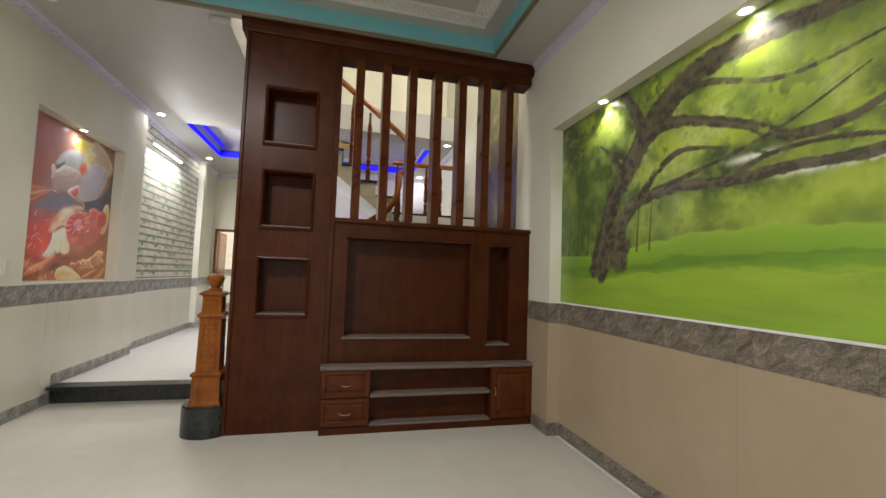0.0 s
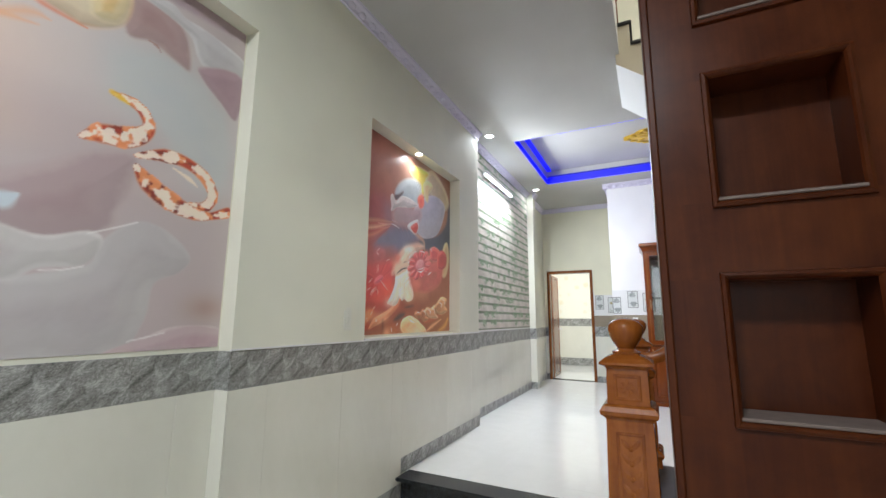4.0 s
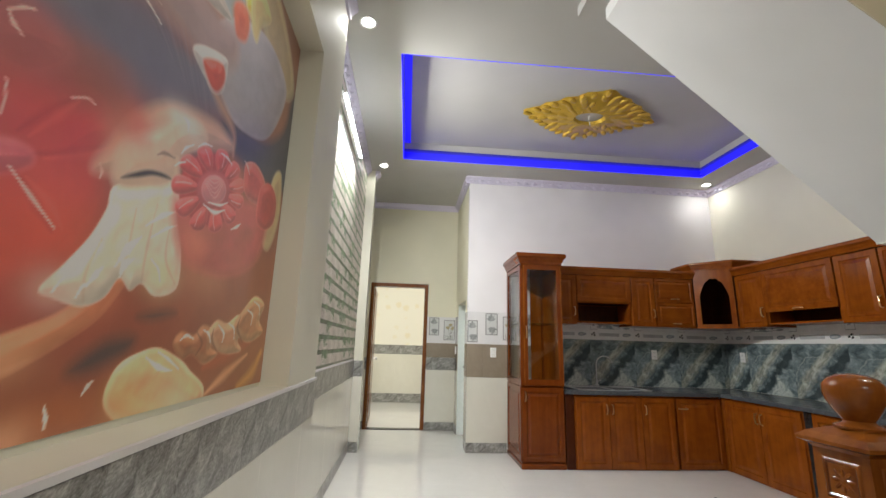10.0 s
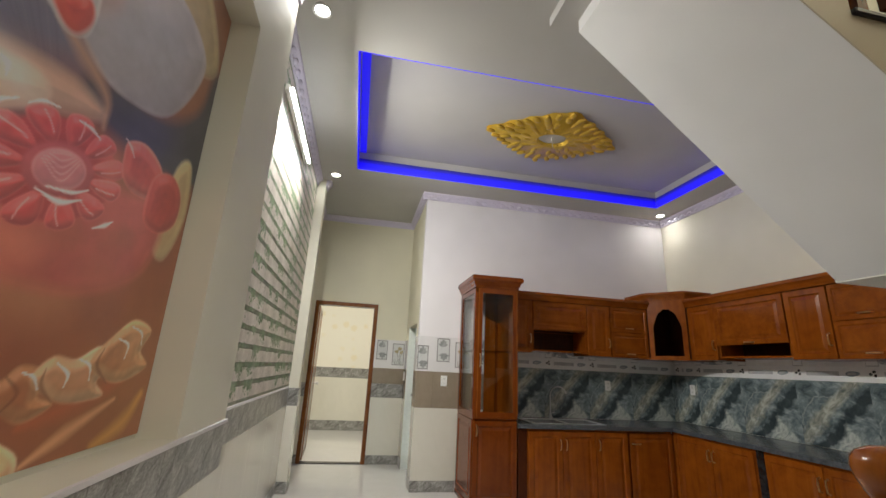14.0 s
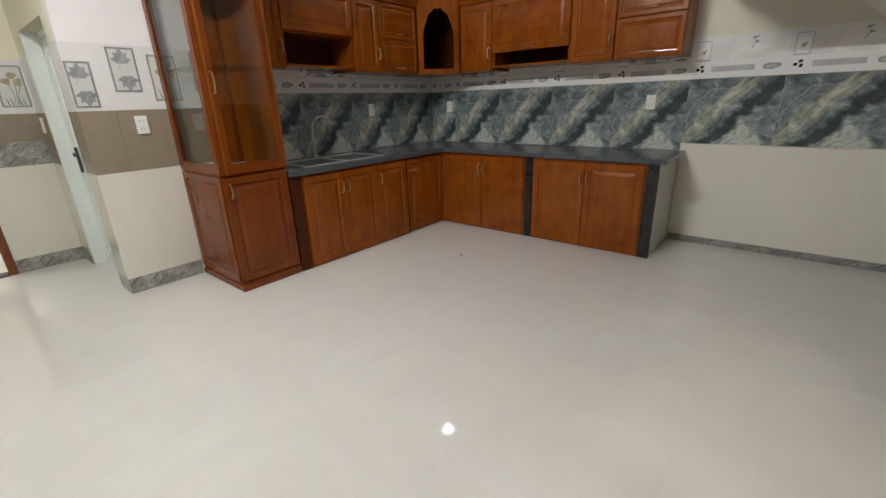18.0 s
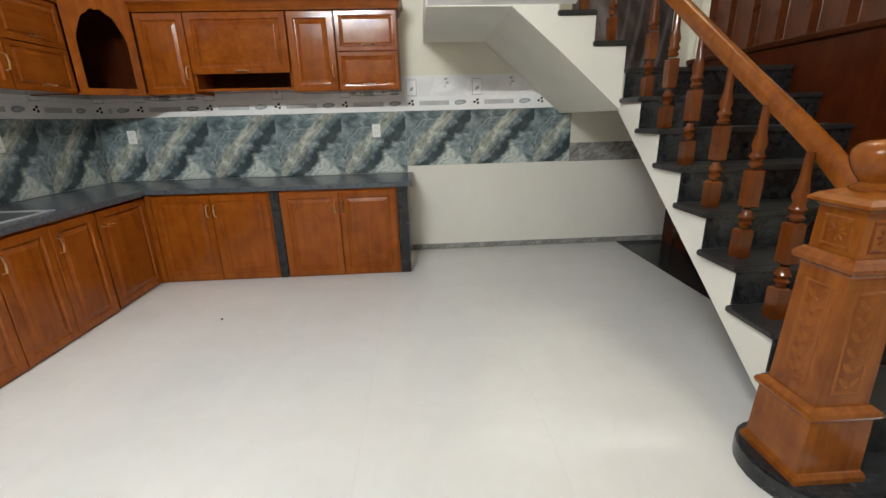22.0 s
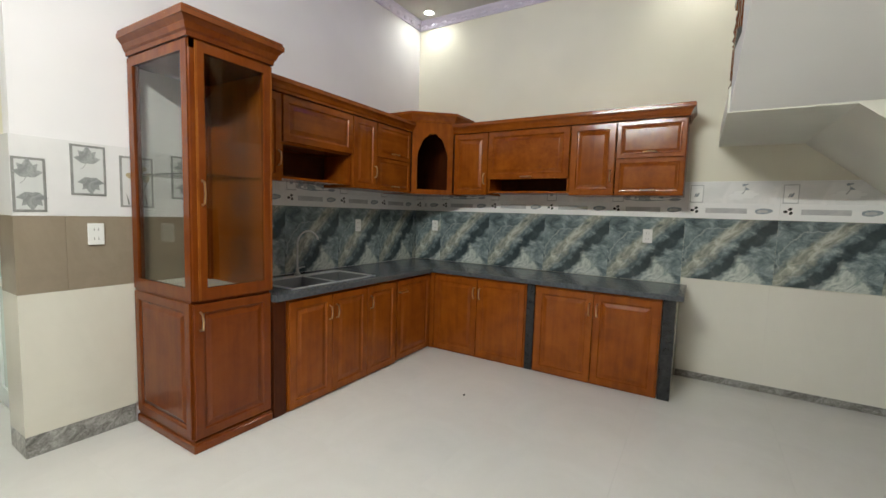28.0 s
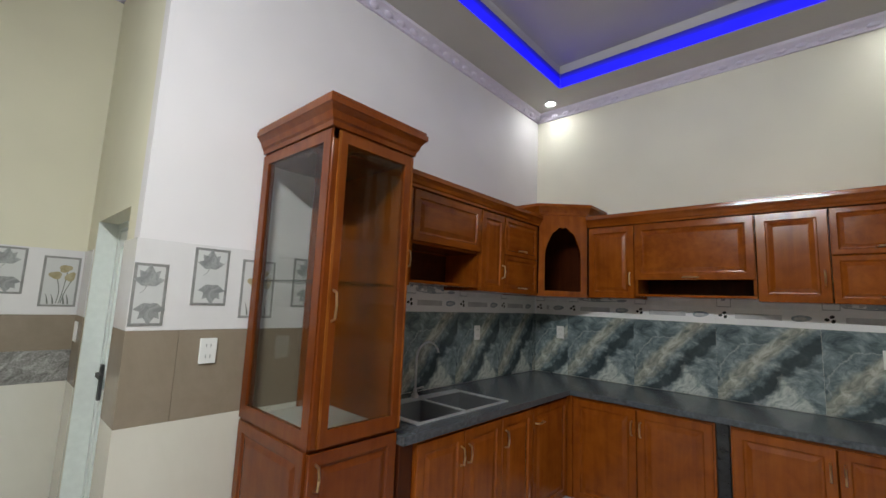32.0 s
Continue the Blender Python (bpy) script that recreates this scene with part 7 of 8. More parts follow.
p.shape([(2.585, 1.537), (2.756, 1.61), (2.839, 1.583), (2.956, 1.585), (3.168, 1.548), (3.174, 1.442), (2.977, 1.392), (2.916, 1.421), (2.862, 1.512), (2.691, 1.55)], (206, 202, 202), (190, 185, 186), (182, 176, 178), 0.010, 0.08, 0.2, seed=9)
p.shape([(2.933, 1.379), (3.164, 1.446), (3.158, 1.191), (3.057, 1.247), (2.965, 1.31)], (176, 154, 158), (164, 137, 144), (158, 130, 138), 0.012, 0.06, 0.2, seed=10)
# blossom drifts
p.haze(1.902, 1.049, 0.35, 0.16, (218, 164, 132), 0.6)
p.haze(2.004, 0.825, 0.28, 0.12, (208, 176, 146), 0.6)
p.haze(2.038, 1.155, 0.35, 0.12, (210, 186, 168), 0.5)
for a, b, c, w in ([(1.96, 1.478), (2.001, 1.213), (2.042, 0.936)] + [0.10], [(2.041, 0.948), (2.074, 0.859), (2.112, 0.801)] + [0.05], [(2.117, 1.159), (2.224, 1.175), (2.337, 1.198)] + [0.05], [(1.81, 1.008), (1.926, 1.118), (2.029, 1.076)] + [0.10], [(2.142, 1.11), (2.297, 1.227), (2.365, 1.237)] + [0.06]):
    p.streak([a, b, c], [0.02, w, 0.01], (212, 156, 112), 0.6, 0.9)
for j, (u, v, r) in enumerate(((1.855, 1.084, 0.10), (1.788, 0.998, 0.08), (1.964, 1.077, 0.09), (1.982, 1.12, 0.05), (2.106, 1.172, 0.05), (1.815, 0.789, 0.09), (1.983, 1.073, 0.08), (2.113, 1.157, 0.045))):
    p.shape([(u + r * (1 if i % 2 else 0.6) * math.cos(radians(36 * i)), v + 0.7 * r * (1 if i % 2 else 0.6) * math.sin(radians(36 * i))) for i in range(10)], (216, 132, 92), (206, 98, 60), (190, 72, 40), 0.03, 0.06, 0.3, seed=40 + j, alpha=0.6, grain=0.5)
# heron
p.shape([(2.147, 1.406), (2.26, 1.469), (2.367, 1.485), (2.471, 1.456), (2.573, 1.641), (2.616, 1.493), (2.585, 1.365), (2.473, 1.284), (2.411, 1.286), (2.254, 1.32)], (214, 176, 142), (204, 184, 158), (208, 192, 166), 0.02, 0.06, 0.4, seed=11)
p.shape([(2.482, 1.462), (2.551, 1.613), (2.596, 1.614), (2.605, 1.473), (2.572, 1.372), (2.483, 1.351)], (222, 204, 168), (216, 196, 154), (208, 178, 124), 0.03, 0.05, 0.4, seed=12)
p.streak([(2.225, 1.321), (2.332, 1.287), (2.474, 1.278)], [0.006, 0.035, 0.012], (204, 116, 76), 0.75, 0.9)
p.streak([(2.194, 1.426), (2.281, 1.502), (2.369, 1.535)], [0.006, 0.02, 0.004], (214, 160, 110), 0.7)
p.streak([(2.035, 1.469), (2.075, 1.436), (2.133, 1.414)], [0.004, 0.05, 0.03], (72, 52, 46), 0.9, 0.6, (150, 120, 104))
p.streak([(2.063, 1.372), (2.099, 1.391), (2.138, 1.406)], [0.008, 0.035, 0.01], (186, 92, 66), 0.8, 0.8)
p.streak([(2.332, 1.51), (2.388, 1.489), (2.445, 1.479)], [0.006, 0.045, 0.006], (78, 58, 50), 0.85, 0.6, (190, 160, 140))
p.streak([(2.694, 1.37), (2.729, 1.363), (2.749, 1.344)], [0.004, 0.02, 0.002], (150, 96, 80), 0.6)
# carp
for pts, ws, back, belly, sd in (([(2.508, 0.836), (2.573, 0.873), (2.652, 0.889), (2.71, 0.921), (2.741, 0.972), (2.711, 1.03), (2.662, 1.055), (2.595, 1.059)], [0.02, 0.075, 0.085, 0.07, 0.05, 0.045, 0.04, 0.02], (172, 48, 18), (206, 158, 110), 3), ([(2.707, 0.829), (2.82, 0.869), (2.92, 0.869), (3.013, 0.829), (3.067, 0.752), (3.036, 0.683), (2.943, 0.664)], [0.02, 0.06, 0.055, 0.055, 0.05, 0.05, 0.03], (174, 52, 20), (214, 176, 130), 4), ([(2.713, 0.778), (2.77, 0.719), (2.868, 0.666), (2.977, 0.635), (3.066, 0.641), (3.157, 0.681)], [0.03, 0.075, 0.08, 0.06, 0.035, 0.05], (166, 46, 18), (204, 150, 98), 5)):
    ws = [w * 1.25 for w in ws]
    p.streak(pts, ws, belly, 1.0, 0.35, seed=sd)
    p.streak(pts, [w * 0.92 for w in ws], back, 0.97, 0.3)
    p.streak(pts, [w * 0.85 for w in ws], (112, 28, 14), 0.85, 0.4, seed=sd, fray=1.6)
    p.streak(pts, [w * 0.95 for w in ws], (232, 150, 96), 0.8, 0.4, seed=sd + 20, fray=1.9)
    p.streak(pts, [w * 0.75 for w in ws], (240, 224, 208), 0.85, 0.3, seed=sd + 40, fray=2.9)
p.streak([(2.585, 1.062), (2.62, 1.053), (2.654, 1.039)], [0.03, 0.035, 0.01], (222, 184, 62), 0.9, 0.6)
p.streak([(2.861, 0.825), (2.94, 0.795), (2.982, 0.77)], [0.004, 0.03, 0.006], (232, 214, 190), 0.8)
p.streak([(1.884, 0.652), (1.954, 0.63), (2.033, 0.595), (2.118, 0.532), (2.209, 0.504), (2.293, 0.513)], [0.02, 0.10, 0.12, 0.09, 0.04, 0.03], (186, 196, 212), 1.0, 0.4)
p.streak([(1.892, 0.651), (1.964, 0.644), (2.044, 0.61), (2.13, 0.541), (2.215, 0.505)], [0.01, 0.05, 0.07, 0.05, 0.01], (72, 80, 118), 0.9, 0.5, (150, 164, 196), fray=0.6)
p.streak([(2.28, 0.511), (2.324, 0.533), (2.358, 0.56)], [0.03, 0.08, 0.02], (196, 206, 214), 0.9)
p.streak([(1.974, 0.641), (2.011, 0.651), (2.038, 0.633)], [0.004, 0.02, 0.004], (196, 110, 80), 0.8)
p.c *= 0.86
hang(jade, p)

# third mural: old trees over grass
woods = picture("wall_mural", "green woodland mural with old trees over bright grass", (2.173, 3.515, 1.224), 4.10, 1.655, -90, BACKING)
p = Print(4.10, 1.655, 0.006, (74, 92, 40))
leafy = p.cloud(0.30, 5, 6)
p.cover(np.ones_like(leafy), p.ramp(leafy, [(0.2, (44, 56, 28)), (0.42, (78, 96, 42)), (0.58, (108, 128, 52)), (0.75, (142, 160, 66)), (0.9, (176, 188, 104))]))
dapple = p.cloud(0.07, 6, 4)
p.cover(0.55 * np.clip(dapple * 3 - 1.5, 0, 1), p.rgb((128, 146, 50)))
p.cover(0.5 * np.clip(1.3 - dapple * 3, 0, 1), p.rgb((48, 62, 30)))
p.haze(0.25, 0.75, 0.55, 0.40, (62, 84, 30), 0.75)
p.haze(1.2, 0.75, 0.45, 0.16, (72, 88, 44), 0.6)
p.haze(2.6, 1.4, 0.9, 0.35, (112, 126, 60), 0.6)
p.haze(2.175, 0.585, 0.75, 0.13, (146, 168, 52), 0.85)
bush = p.cloud(0.16, 7, 5)
U, V = np.meshgrid(p.us, p.vs)
low = np.clip((0.95 - V) * 6, 0, 1) * np.clip((U - 0.9) * 2, 0, 1)
p.cover(0.6 * low * np.clip(bush * 3 - 1.4, 0, 1), p.rgb((170, 184, 70)))
p.cover(0.5 * low * np.clip(1.2 - bush * 3, 0, 1), p.rgb((84, 104, 36)))
p.haze(2.388, 0.53, 0.25, 0.06, (96, 116, 46), 0.6)
p.haze(1.572, 0.527, 0.3, 0.05, (86, 102, 46), 0.7)
for j, (u, v, ru, rv) in enumerate(((1.635, 1.286, 0.14, 0.07), (1.794, 1.032, 0.20, 0.06), (1.31, 1.105, 0.12, 0.06), (1.895, 1.426, 0.16, 0.06), (2.163, 1.206, 0.22, 0.10), (1.208, 1.539, 0.10, 0.10), (0.568, 1.548, 0.20, 0.15), (1.578, 1.766, 0.12, 0.06), (1.95, 1.085, 0.16, 0.05), (2.352, 0.948, 0.20, 0.10))):
    spot = np.exp(-((U - u) / ru) ** 2 - ((V - v) / rv) ** 2)
    p.cover(0.9 * spot * np.clip(p.cloud(0.055, 60 + j, 3) * 5 - 2.0, 0, 1), p.rgb((158, 174, 54)))
for j, (u, v, ru, rv) in enumerate(((2.213, 0.769, 0.14, 0.025), (1.888, 0.888, 0.12, 0.02), (2.394, 0.758, 0.10, 0.02), (2.107, 0.769, 0.08, 0.02), (1.856, 0.794, 0.06, 0.015))):
    spot = np.exp(-((U - u) / ru) ** 2 - ((V - v) / rv) ** 2)
    p.cover(0.9 * spot * np.clip(p.cloud(0.04, 80 + j, 2) * 4 - 1.2, 0, 1), p.rgb((222, 222, 208)))
# meadow
edge = np.interp(p.us, [0, 0.5, 1.0, 1.5, 2.0, 2.5, 3.2, 4.1], [0.44, 0.43, 0.47, 0.53, 0.52, 0.48, 0.50, 0.52])[None, :]
edge = edge + 0.02 * (p.cloud(0.10, 9, 3) - 0.5)
blades = p.cloud(0.12, 10, 5, (3.0, 0.5))
grass = p.ramp(np.clip(edge - V, 0, 1) + 0.07 * (blades - 0.5), [(0.0, (140, 166, 52)), (0.05, (122, 156, 42)), (0.115, (114, 148, 38)), (0.135, (90, 126, 32)), (0.19, (104, 140, 36)), (0.225, (136, 162, 46)), (0.4, (126, 156, 42)), (0.6, (116, 148, 40))])
grass = grass * (0.86 + 0.28 * blades)[..., None]
p.cover(np.clip((edge - V) / 0.012, 0, 1), grass)
p.haze(0.15, 0.28, 0.45, 0.22, (82, 116, 36), 0.6)
for j in range(10):
    u = 0.05 + 0.12 * j + 0.03 * math.sin(j * 5)
    p.streak([(u, 0.44), (u + 0.01, 0.6), (u + 0.03, 0.85)], [0.028, 0.02, 0.008], (52, 54, 32), 0.8, 0.6)
# trunks and limbs
boughs = [([(0.6, 0.34), (0.68, 0.6), (0.78, 0.85), (1.0, 1.12), (1.22, 1.34), (1.52, 1.5), (1.9, 1.52), (2.35, 1.46), (2.9, 1.5)], [0.3, 0.21, 0.2, 0.22, 0.22, 0.19, 0.14, 0.1, 0.05]), ([(0.84, 0.4), (0.86, 0.62), (1.02, 0.78), (1.35, 0.83), (1.74, 0.79), (2.1, 0.79), (2.45, 0.78), (3.0, 0.9), (3.6, 0.95)], [0.26, 0.14, 0.12, 0.095, 0.075, 0.07, 0.06, 0.05, 0.025]), ([(1.1, 1.22), (1.35, 1.26), (1.78, 1.11), (2.07, 0.95), (2.3, 0.94), (2.6, 1.02), (3.1, 1.02)], [0.15, 0.094, 0.065, 0.075, 0.056, 0.038, 0.025]), ([(1.0, 1.12), (1.08, 1.3), (0.98, 1.5), (0.88, 1.64)], [0.17, 0.13, 0.1, 0.08])]
branches = [([(0.9, 1.02), (0.74, 1.2), (0.6, 1.32)], [0.09, 0.05, 0.02]), ([(1.39, 1.4), (1.64, 1.4), (2.06, 1.24), (2.5, 1.26)], [0.06, 0.045, 0.03, 0.015]), ([(1.02, 0.78), (1.25, 0.98), (1.45, 1.05), (1.75, 0.98)], [0.08, 0.065, 0.045, 0.012]), ([(1.74, 0.79), (2.0, 0.88), (2.35, 0.86), (2.8, 0.72)], [0.04, 0.03, 0.03, 0.015]), ([(1.3, 0.85), (1.7, 0.92), (2.05, 1.0), (2.4, 1.15)], [0.05, 0.03, 0.02, 0.01])]
for sd, (pts, ws) in enumerate(boughs + branches):
    p.streak(pts, ws, (54, 50, 40), 0.97, 0.22, (84, 76, 60), seed=sd, fray=0.35)
    p.streak([(x - 0.03, z + 0.012) for x, z in pts], [w * 0.35 for w in ws], (110, 100, 80), 0.4, 0.9, seed=sd + 9, fray=0.8)
for j, (u, v, ru, rv) in enumerate(((1.45, 1.14, 0.12, 0.05), (1.9, 1.0, 0.18, 0.05), (1.2, 0.98, 0.10, 0.06), (1.75, 1.32, 0.16, 0.06), (0.8, 1.42, 0.10, 0.10), (2.2, 1.3, 0.25, 0.10), (1.25, 1.5, 0.10, 0.05))):
    spot = np.exp(-((U - u) / ru) ** 2 - ((V - v) / rv) ** 2)
    p.cover(0.9 * spot * np.clip(p.cloud(0.045, 90 + j, 3) * 6 - 3.0, 0, 1), p.rgb((128, 146, 48) if j % 2 else (160, 176, 60)))
hang(woods, p)
part("border", block(0.0, 4.1, -0.006, -0.0025, -0.004, 0.006), WHITE, woods, "thin white border")

falls = picture("wall_mural", "landscape mural beside the stair landing", (XR - 0.001, 5.30, 1.80), 0.95, 2.6, -90, BACKING)
p = Print(0.95, 2.6, 0.008, (70, 62, 50))
U, V = np.meshgrid(p.us, p.vs)
crag = p.cloud(0.4, 21, 5, (0.5, 1.4), 20)
p.cover(np.ones_like(U), p.ramp(crag, [(0.25, (44, 36, 34)), (0.5, (78, 68, 66)), (0.7, (104, 94, 94)), (0.9, (140, 134, 138))]))
woodland = p.cloud(0.25, 22, 6)
p.cover(np.clip((V - 1.15 + 0.5 * (woodland - 0.5)) * 5, 0, 1), p.ramp(woodland, [(0.25, (46, 56, 22)), (0.45, (88, 92, 38)), (0.6, (116, 92, 44)), (0.75, (128, 118, 62)), (0.9, (150, 146, 104))]))
p.haze(0.5, 1.18, 0.6, 0.10, (98, 56, 32), 0.8)
for k in range(7):
    u = 0.10 + 0.13 * k
    p.streak([(u - 0.06, 0.05), (u + 0.02, 0.5), (u + 0.05, 0.95 + 0.05 * (k % 3))], [0.06, 0.05, 0.01], (132, 126, 132), 0.5, 0.9, seed=k, fray=0.6)
hang(falls, p)

# brick wallpaper with creepers in the recessed bay
wp = thing("brick_wallpaper", "pale brick wallpaper overgrown with green creepers", "wallpaper", (0, 0, 0))
wp.matrix_world = pose(XC + 0.001, 6.84, 1.235, 0, 0, 90)
MORTAR = ink("mortar_print", (0.18, 0.205, 0.14), (0.29, 0.305, 0.23), 9, 0.5)
BRICKP = stone("brick_print", [(0.34, (0.46, 0.42, 0.36)), (0.48, (0.60, 0.545, 0.485)), (0.58, (0.68, 0.615, 0.555)), (0.70, (0.74, 0.70, 0.635))], 7, 0.8, 0.5)
VINE = ink("creeper_ink", (0.17, 0.26, 0.135), (0.35, 0.44, 0.29), 9, 0.5)
part("sheet", block(0, 2.77, -0.002, 0, 0, 2.375), MORTAR, wp, "shaded mortar print")
rnd = random.Random(11)
course = 0.1125
bricks = {}
for r in range(21):
    u = -rnd.uniform(0, 0.3)
    while u < 2.77:
        w = rnd.choice((0.32, 0.40, 0.46, 0.52))
        a, b = max(u, 0.004), min(u + w - 0.005, 2.766)
        u += w
        if b - a < 0.03:
            continue
        key = round(b - a, 2)
        if key not in bricks:
            bricks[key] = mesh_of(block(0, key, -0.0035, -0.0021, 0, 0.080), "brick", BRICKP)
        ob = new("brick", bricks[key])
        ob.parent = wp
        ob.matrix_local = pose(a, 0, 0.02 + r * course)
bm = bmesh.new()
for r in range(1, 22):
    u = rnd.uniform(0.0, 0.2)
    while u < 2.75:
        # a clump hangs from the joint over the course below
        big = rnd.random() < 0.42
        drop, wide, n = (0.062, 0.075, 60) if big else (0.02, 0.09, 18)
        for _ in range(n):
            x, z = u + rnd.gauss(0, wide * 0.55), r * course + 0.005 - abs(rnd.gauss(0, drop * 0.6)) + rnd.uniform(0, 0.016)
            if not (0.01 < x < 2.76 and 0.01 < z < 2.36):
                continue
            s, t = rnd.uniform(0.009, 0.021), rnd.uniform(0, 6.28)
            bm.faces.new([bm.verts.new((x + s * q * math.cos(t + k), -0.004 - rnd.uniform(0, 0.0008), z + s * q * math.sin(t + k))) for k, q in ((0, 1), (1.2, 0.5), (2.5, 0.9), (3.8, 0.5), (5.0, 0.8))])
        u += rnd.uniform(0.10, 0.34)
vine = part("creeper", bm, VINE, wp, "green creeper leaves")
vine["kind"] = "stuff"

# ---- tiles of floors and walls ----
def tiles(parent, mat, us, vs, place, thick=0.006, gap=0.003, name="tile", bevel=True):
    """Tiles between the lines us and vs. place(u, v) gives the pose of a tile's lower corner; its face lies in local x-z, looking to -y."""
    cache = {}
    for u0, u1 in zip(us, us[1:]):
        for v0, v1 in zip(vs, vs[1:]):
            w, h = round(u1 - u0 - gap, 4), round(v1 - v0 - gap, 4)
            if w < 0.005 or h < 0.005:
                continue
            if (w, h) not in cache:
                bm = bmesh.new()
                c = 0.0006 if bevel else 0
                panel(w, h, [(0, c), (0.0012, 0)], thick, bm)
                bmesh.ops.translate(bm, verts=bm.verts[:], vec=(w / 2, 0, 0))
                cache[(w, h)] = mesh_of(bm, name, mat)
            ob = new(name, cache[(w, h)])
            ob.parent = parent
            ob.matrix_local = place(u0 + gap / 2, v0 + gap / 2)


def lines(a, b, step, first=None):
    out = [a]
    x = first if first is not None else a + step
    while x < b - 0.02:
        if x > a + 0.02:
            out.append(x)
        x += step
    return out + [b]


def wall_lining(name, label, u0, u1, place, zf, first_band=None, band=0.4, big=0.6, stone_tile=BAND, plain_tile=WTILE):
    """Skirting, cream tiles and stone band on one stretch of wall."""
    w = thing(name, label, "wall tiles", kind="structure")
    tiles(w, stone_tile, lines(u0, u1, band, first_band), [zf, zf + 0.115], place, 0.006, 0.001, "skirting_tile")
    tiles(w, plain_tile, lines(u0, u1, big, first_band), [zf + 0.115, 1.03], place, 0.004, 0.001, "wall_tile")
    tiles(w, stone_tile, lines(u0, u1, band, first_band), [1.03, 1.215], place, 0.006, 0.001, "band_tile")
    return w


T = 0.008
west = lambda x: (lambda u, v: pose(x + T, u, v, 0, 0, 90))      # faces east, u along +y
east = lambda x: (lambda u, v: pose(x - T, 20 - u, v, 0, 0, -90))   # faces west, u = 20 - y
south = lambda y: (lambda u, v: pose(u, y - T, v))                # faces south, u along +x
north = lambda y: (lambda u, v: pose(-u, y + T, v, 0, 0, 180))    # faces north, u = -x
LW = "cream glossy wall tiles under a grey stone band"
wall_lining("wall_tiles_west_1", LW, 0.35, 3.54, west(XA), 0)
wall_lining("wall_tiles_west_return", LW, XA + T, XB + T, south(3.54), 0)
wall_lining("wall_tiles_west_2", LW, 3.54, 5.12, west(XB), 0, 3.77)
wall_lining("wall_tiles_west_3", LW, 5.12, 6.82, west(XB), KF, 5.37)
wall_lining("wall_tiles_west_4", LW, 6.82, 9.62, west(XC), KF)
wall_lining("wall_tiles_pier", LW, XC + T, -2.69 + T, south(9.62), KF)
wall_lining("wall_tiles_pier_side", LW, 9.62 - T, 9.80, west(-2.69), KF)
wall_lining("wall_tiles_corridor", LW, 9.80, YC, west(-2.83), KF)
wall_lining("wall_tiles_end", LW, -2.83, -2.765, south(YC), KF)
LE = "tan glossy wall tiles under a brown stone band"
wall_lining("wall_tiles_east_living", LE, 20 - 3.52, 20 + 0.6, east(2.175), 0, None, 0.6, 0.9, BROWN, TAN)
wall_lining("wall_tiles_east_pier", LE, 20 - 3.955, 20 - 3.52 + T, east(2.055), 0, None, 0.4, 0.6, BROWN, TAN)
wall_lining("wall_tiles_east_return", LE, 2.055 - T, 2.175, south(3.52), 0, None, 0.4, 0.6, BROWN, TAN)
ledge = thing("wall_ledge", "thin white plaster ledge above the stone band", "ledge", kind="structure")
for box in ((XB - 0.124, XB + 0.012, 4.60, 6.83, 1.217, 1.231), (XB, XB + 0.012, 3.53, 4.6, 1.217, 1.224), (XC, XC + 0.012, 6.84, 9.61, 1.217, 1.231), (2.160, 2.175, -0.6, 3.515, 1.217, 1.222)):
    part("ledge_strip", block(*box), WHITE, ledge)

# end of the corridor and the kitchen corner: taupe band with flower tiles above
kw = thing("wall_tiles_corner", "taupe and cream tiles with a row of white flower tiles", "wall tiles", kind="structure")
pl = south(YB)
tiles(kw, BAND, [XN - T, -0.9], [KF, KF + 0.115], pl, 0.006, 0.001, "skirting_tile")
tiles(kw, WTILE, lines(XN - T, -0.3, 0.6), [KF + 0.115, 1.05], pl, 0.006, 0.001, "wall_tile")
tiles(kw, TAUPE, lines(XN - T, -0.3, 0.6, -1.2), [1.05, 1.455], pl, 0.006, 0.001, "taupe_tile")
PALE = stone("pale_tile", [(0.3, (0.70, 0.69, 0.69)), (0.7, (0.78, 0.77, 0.77))], 1.5, 0.5, 0.16, bump=0.004)
tiles(kw, PALE, lines(XN - T, -0.3, 0.6), [1.455, 1.86], pl, 0.006, 0.001, "pale_tile")
cw = thing("wall_tiles_corridor_end", "cream tiles with stone band and flower tiles", "wall tiles", kind="structure")
pl2 = south(YC)
tiles(cw, BAND, [-1.855, XN], [KF, KF + 0.115], pl2, 0.006, 0.001, "skirting_tile")
tiles(cw, WTILE, [-1.855, XN], [KF + 0.115, 1.05], pl2, 0.006, 0.001, "wall_tile")
tiles(cw, BAND, [-1.855, XN], [1.05, 1.24], pl2, 0.006, 0.001, "band_tile")
tiles(cw, TAUPE, [-1.855, XN], [1.24, 1.455], pl2, 0.006, 0.001, "taupe_tile")
tiles(cw, PALE, [-1.855, XN], [1.455, 1.86], pl2, 0.006, 0.001, "pale_tile")
pl3 = east(XN)
cs = thing("wall_tiles_corridor_side", "taupe and cream tiles round the corridor corner", "wall tiles", kind="structure")
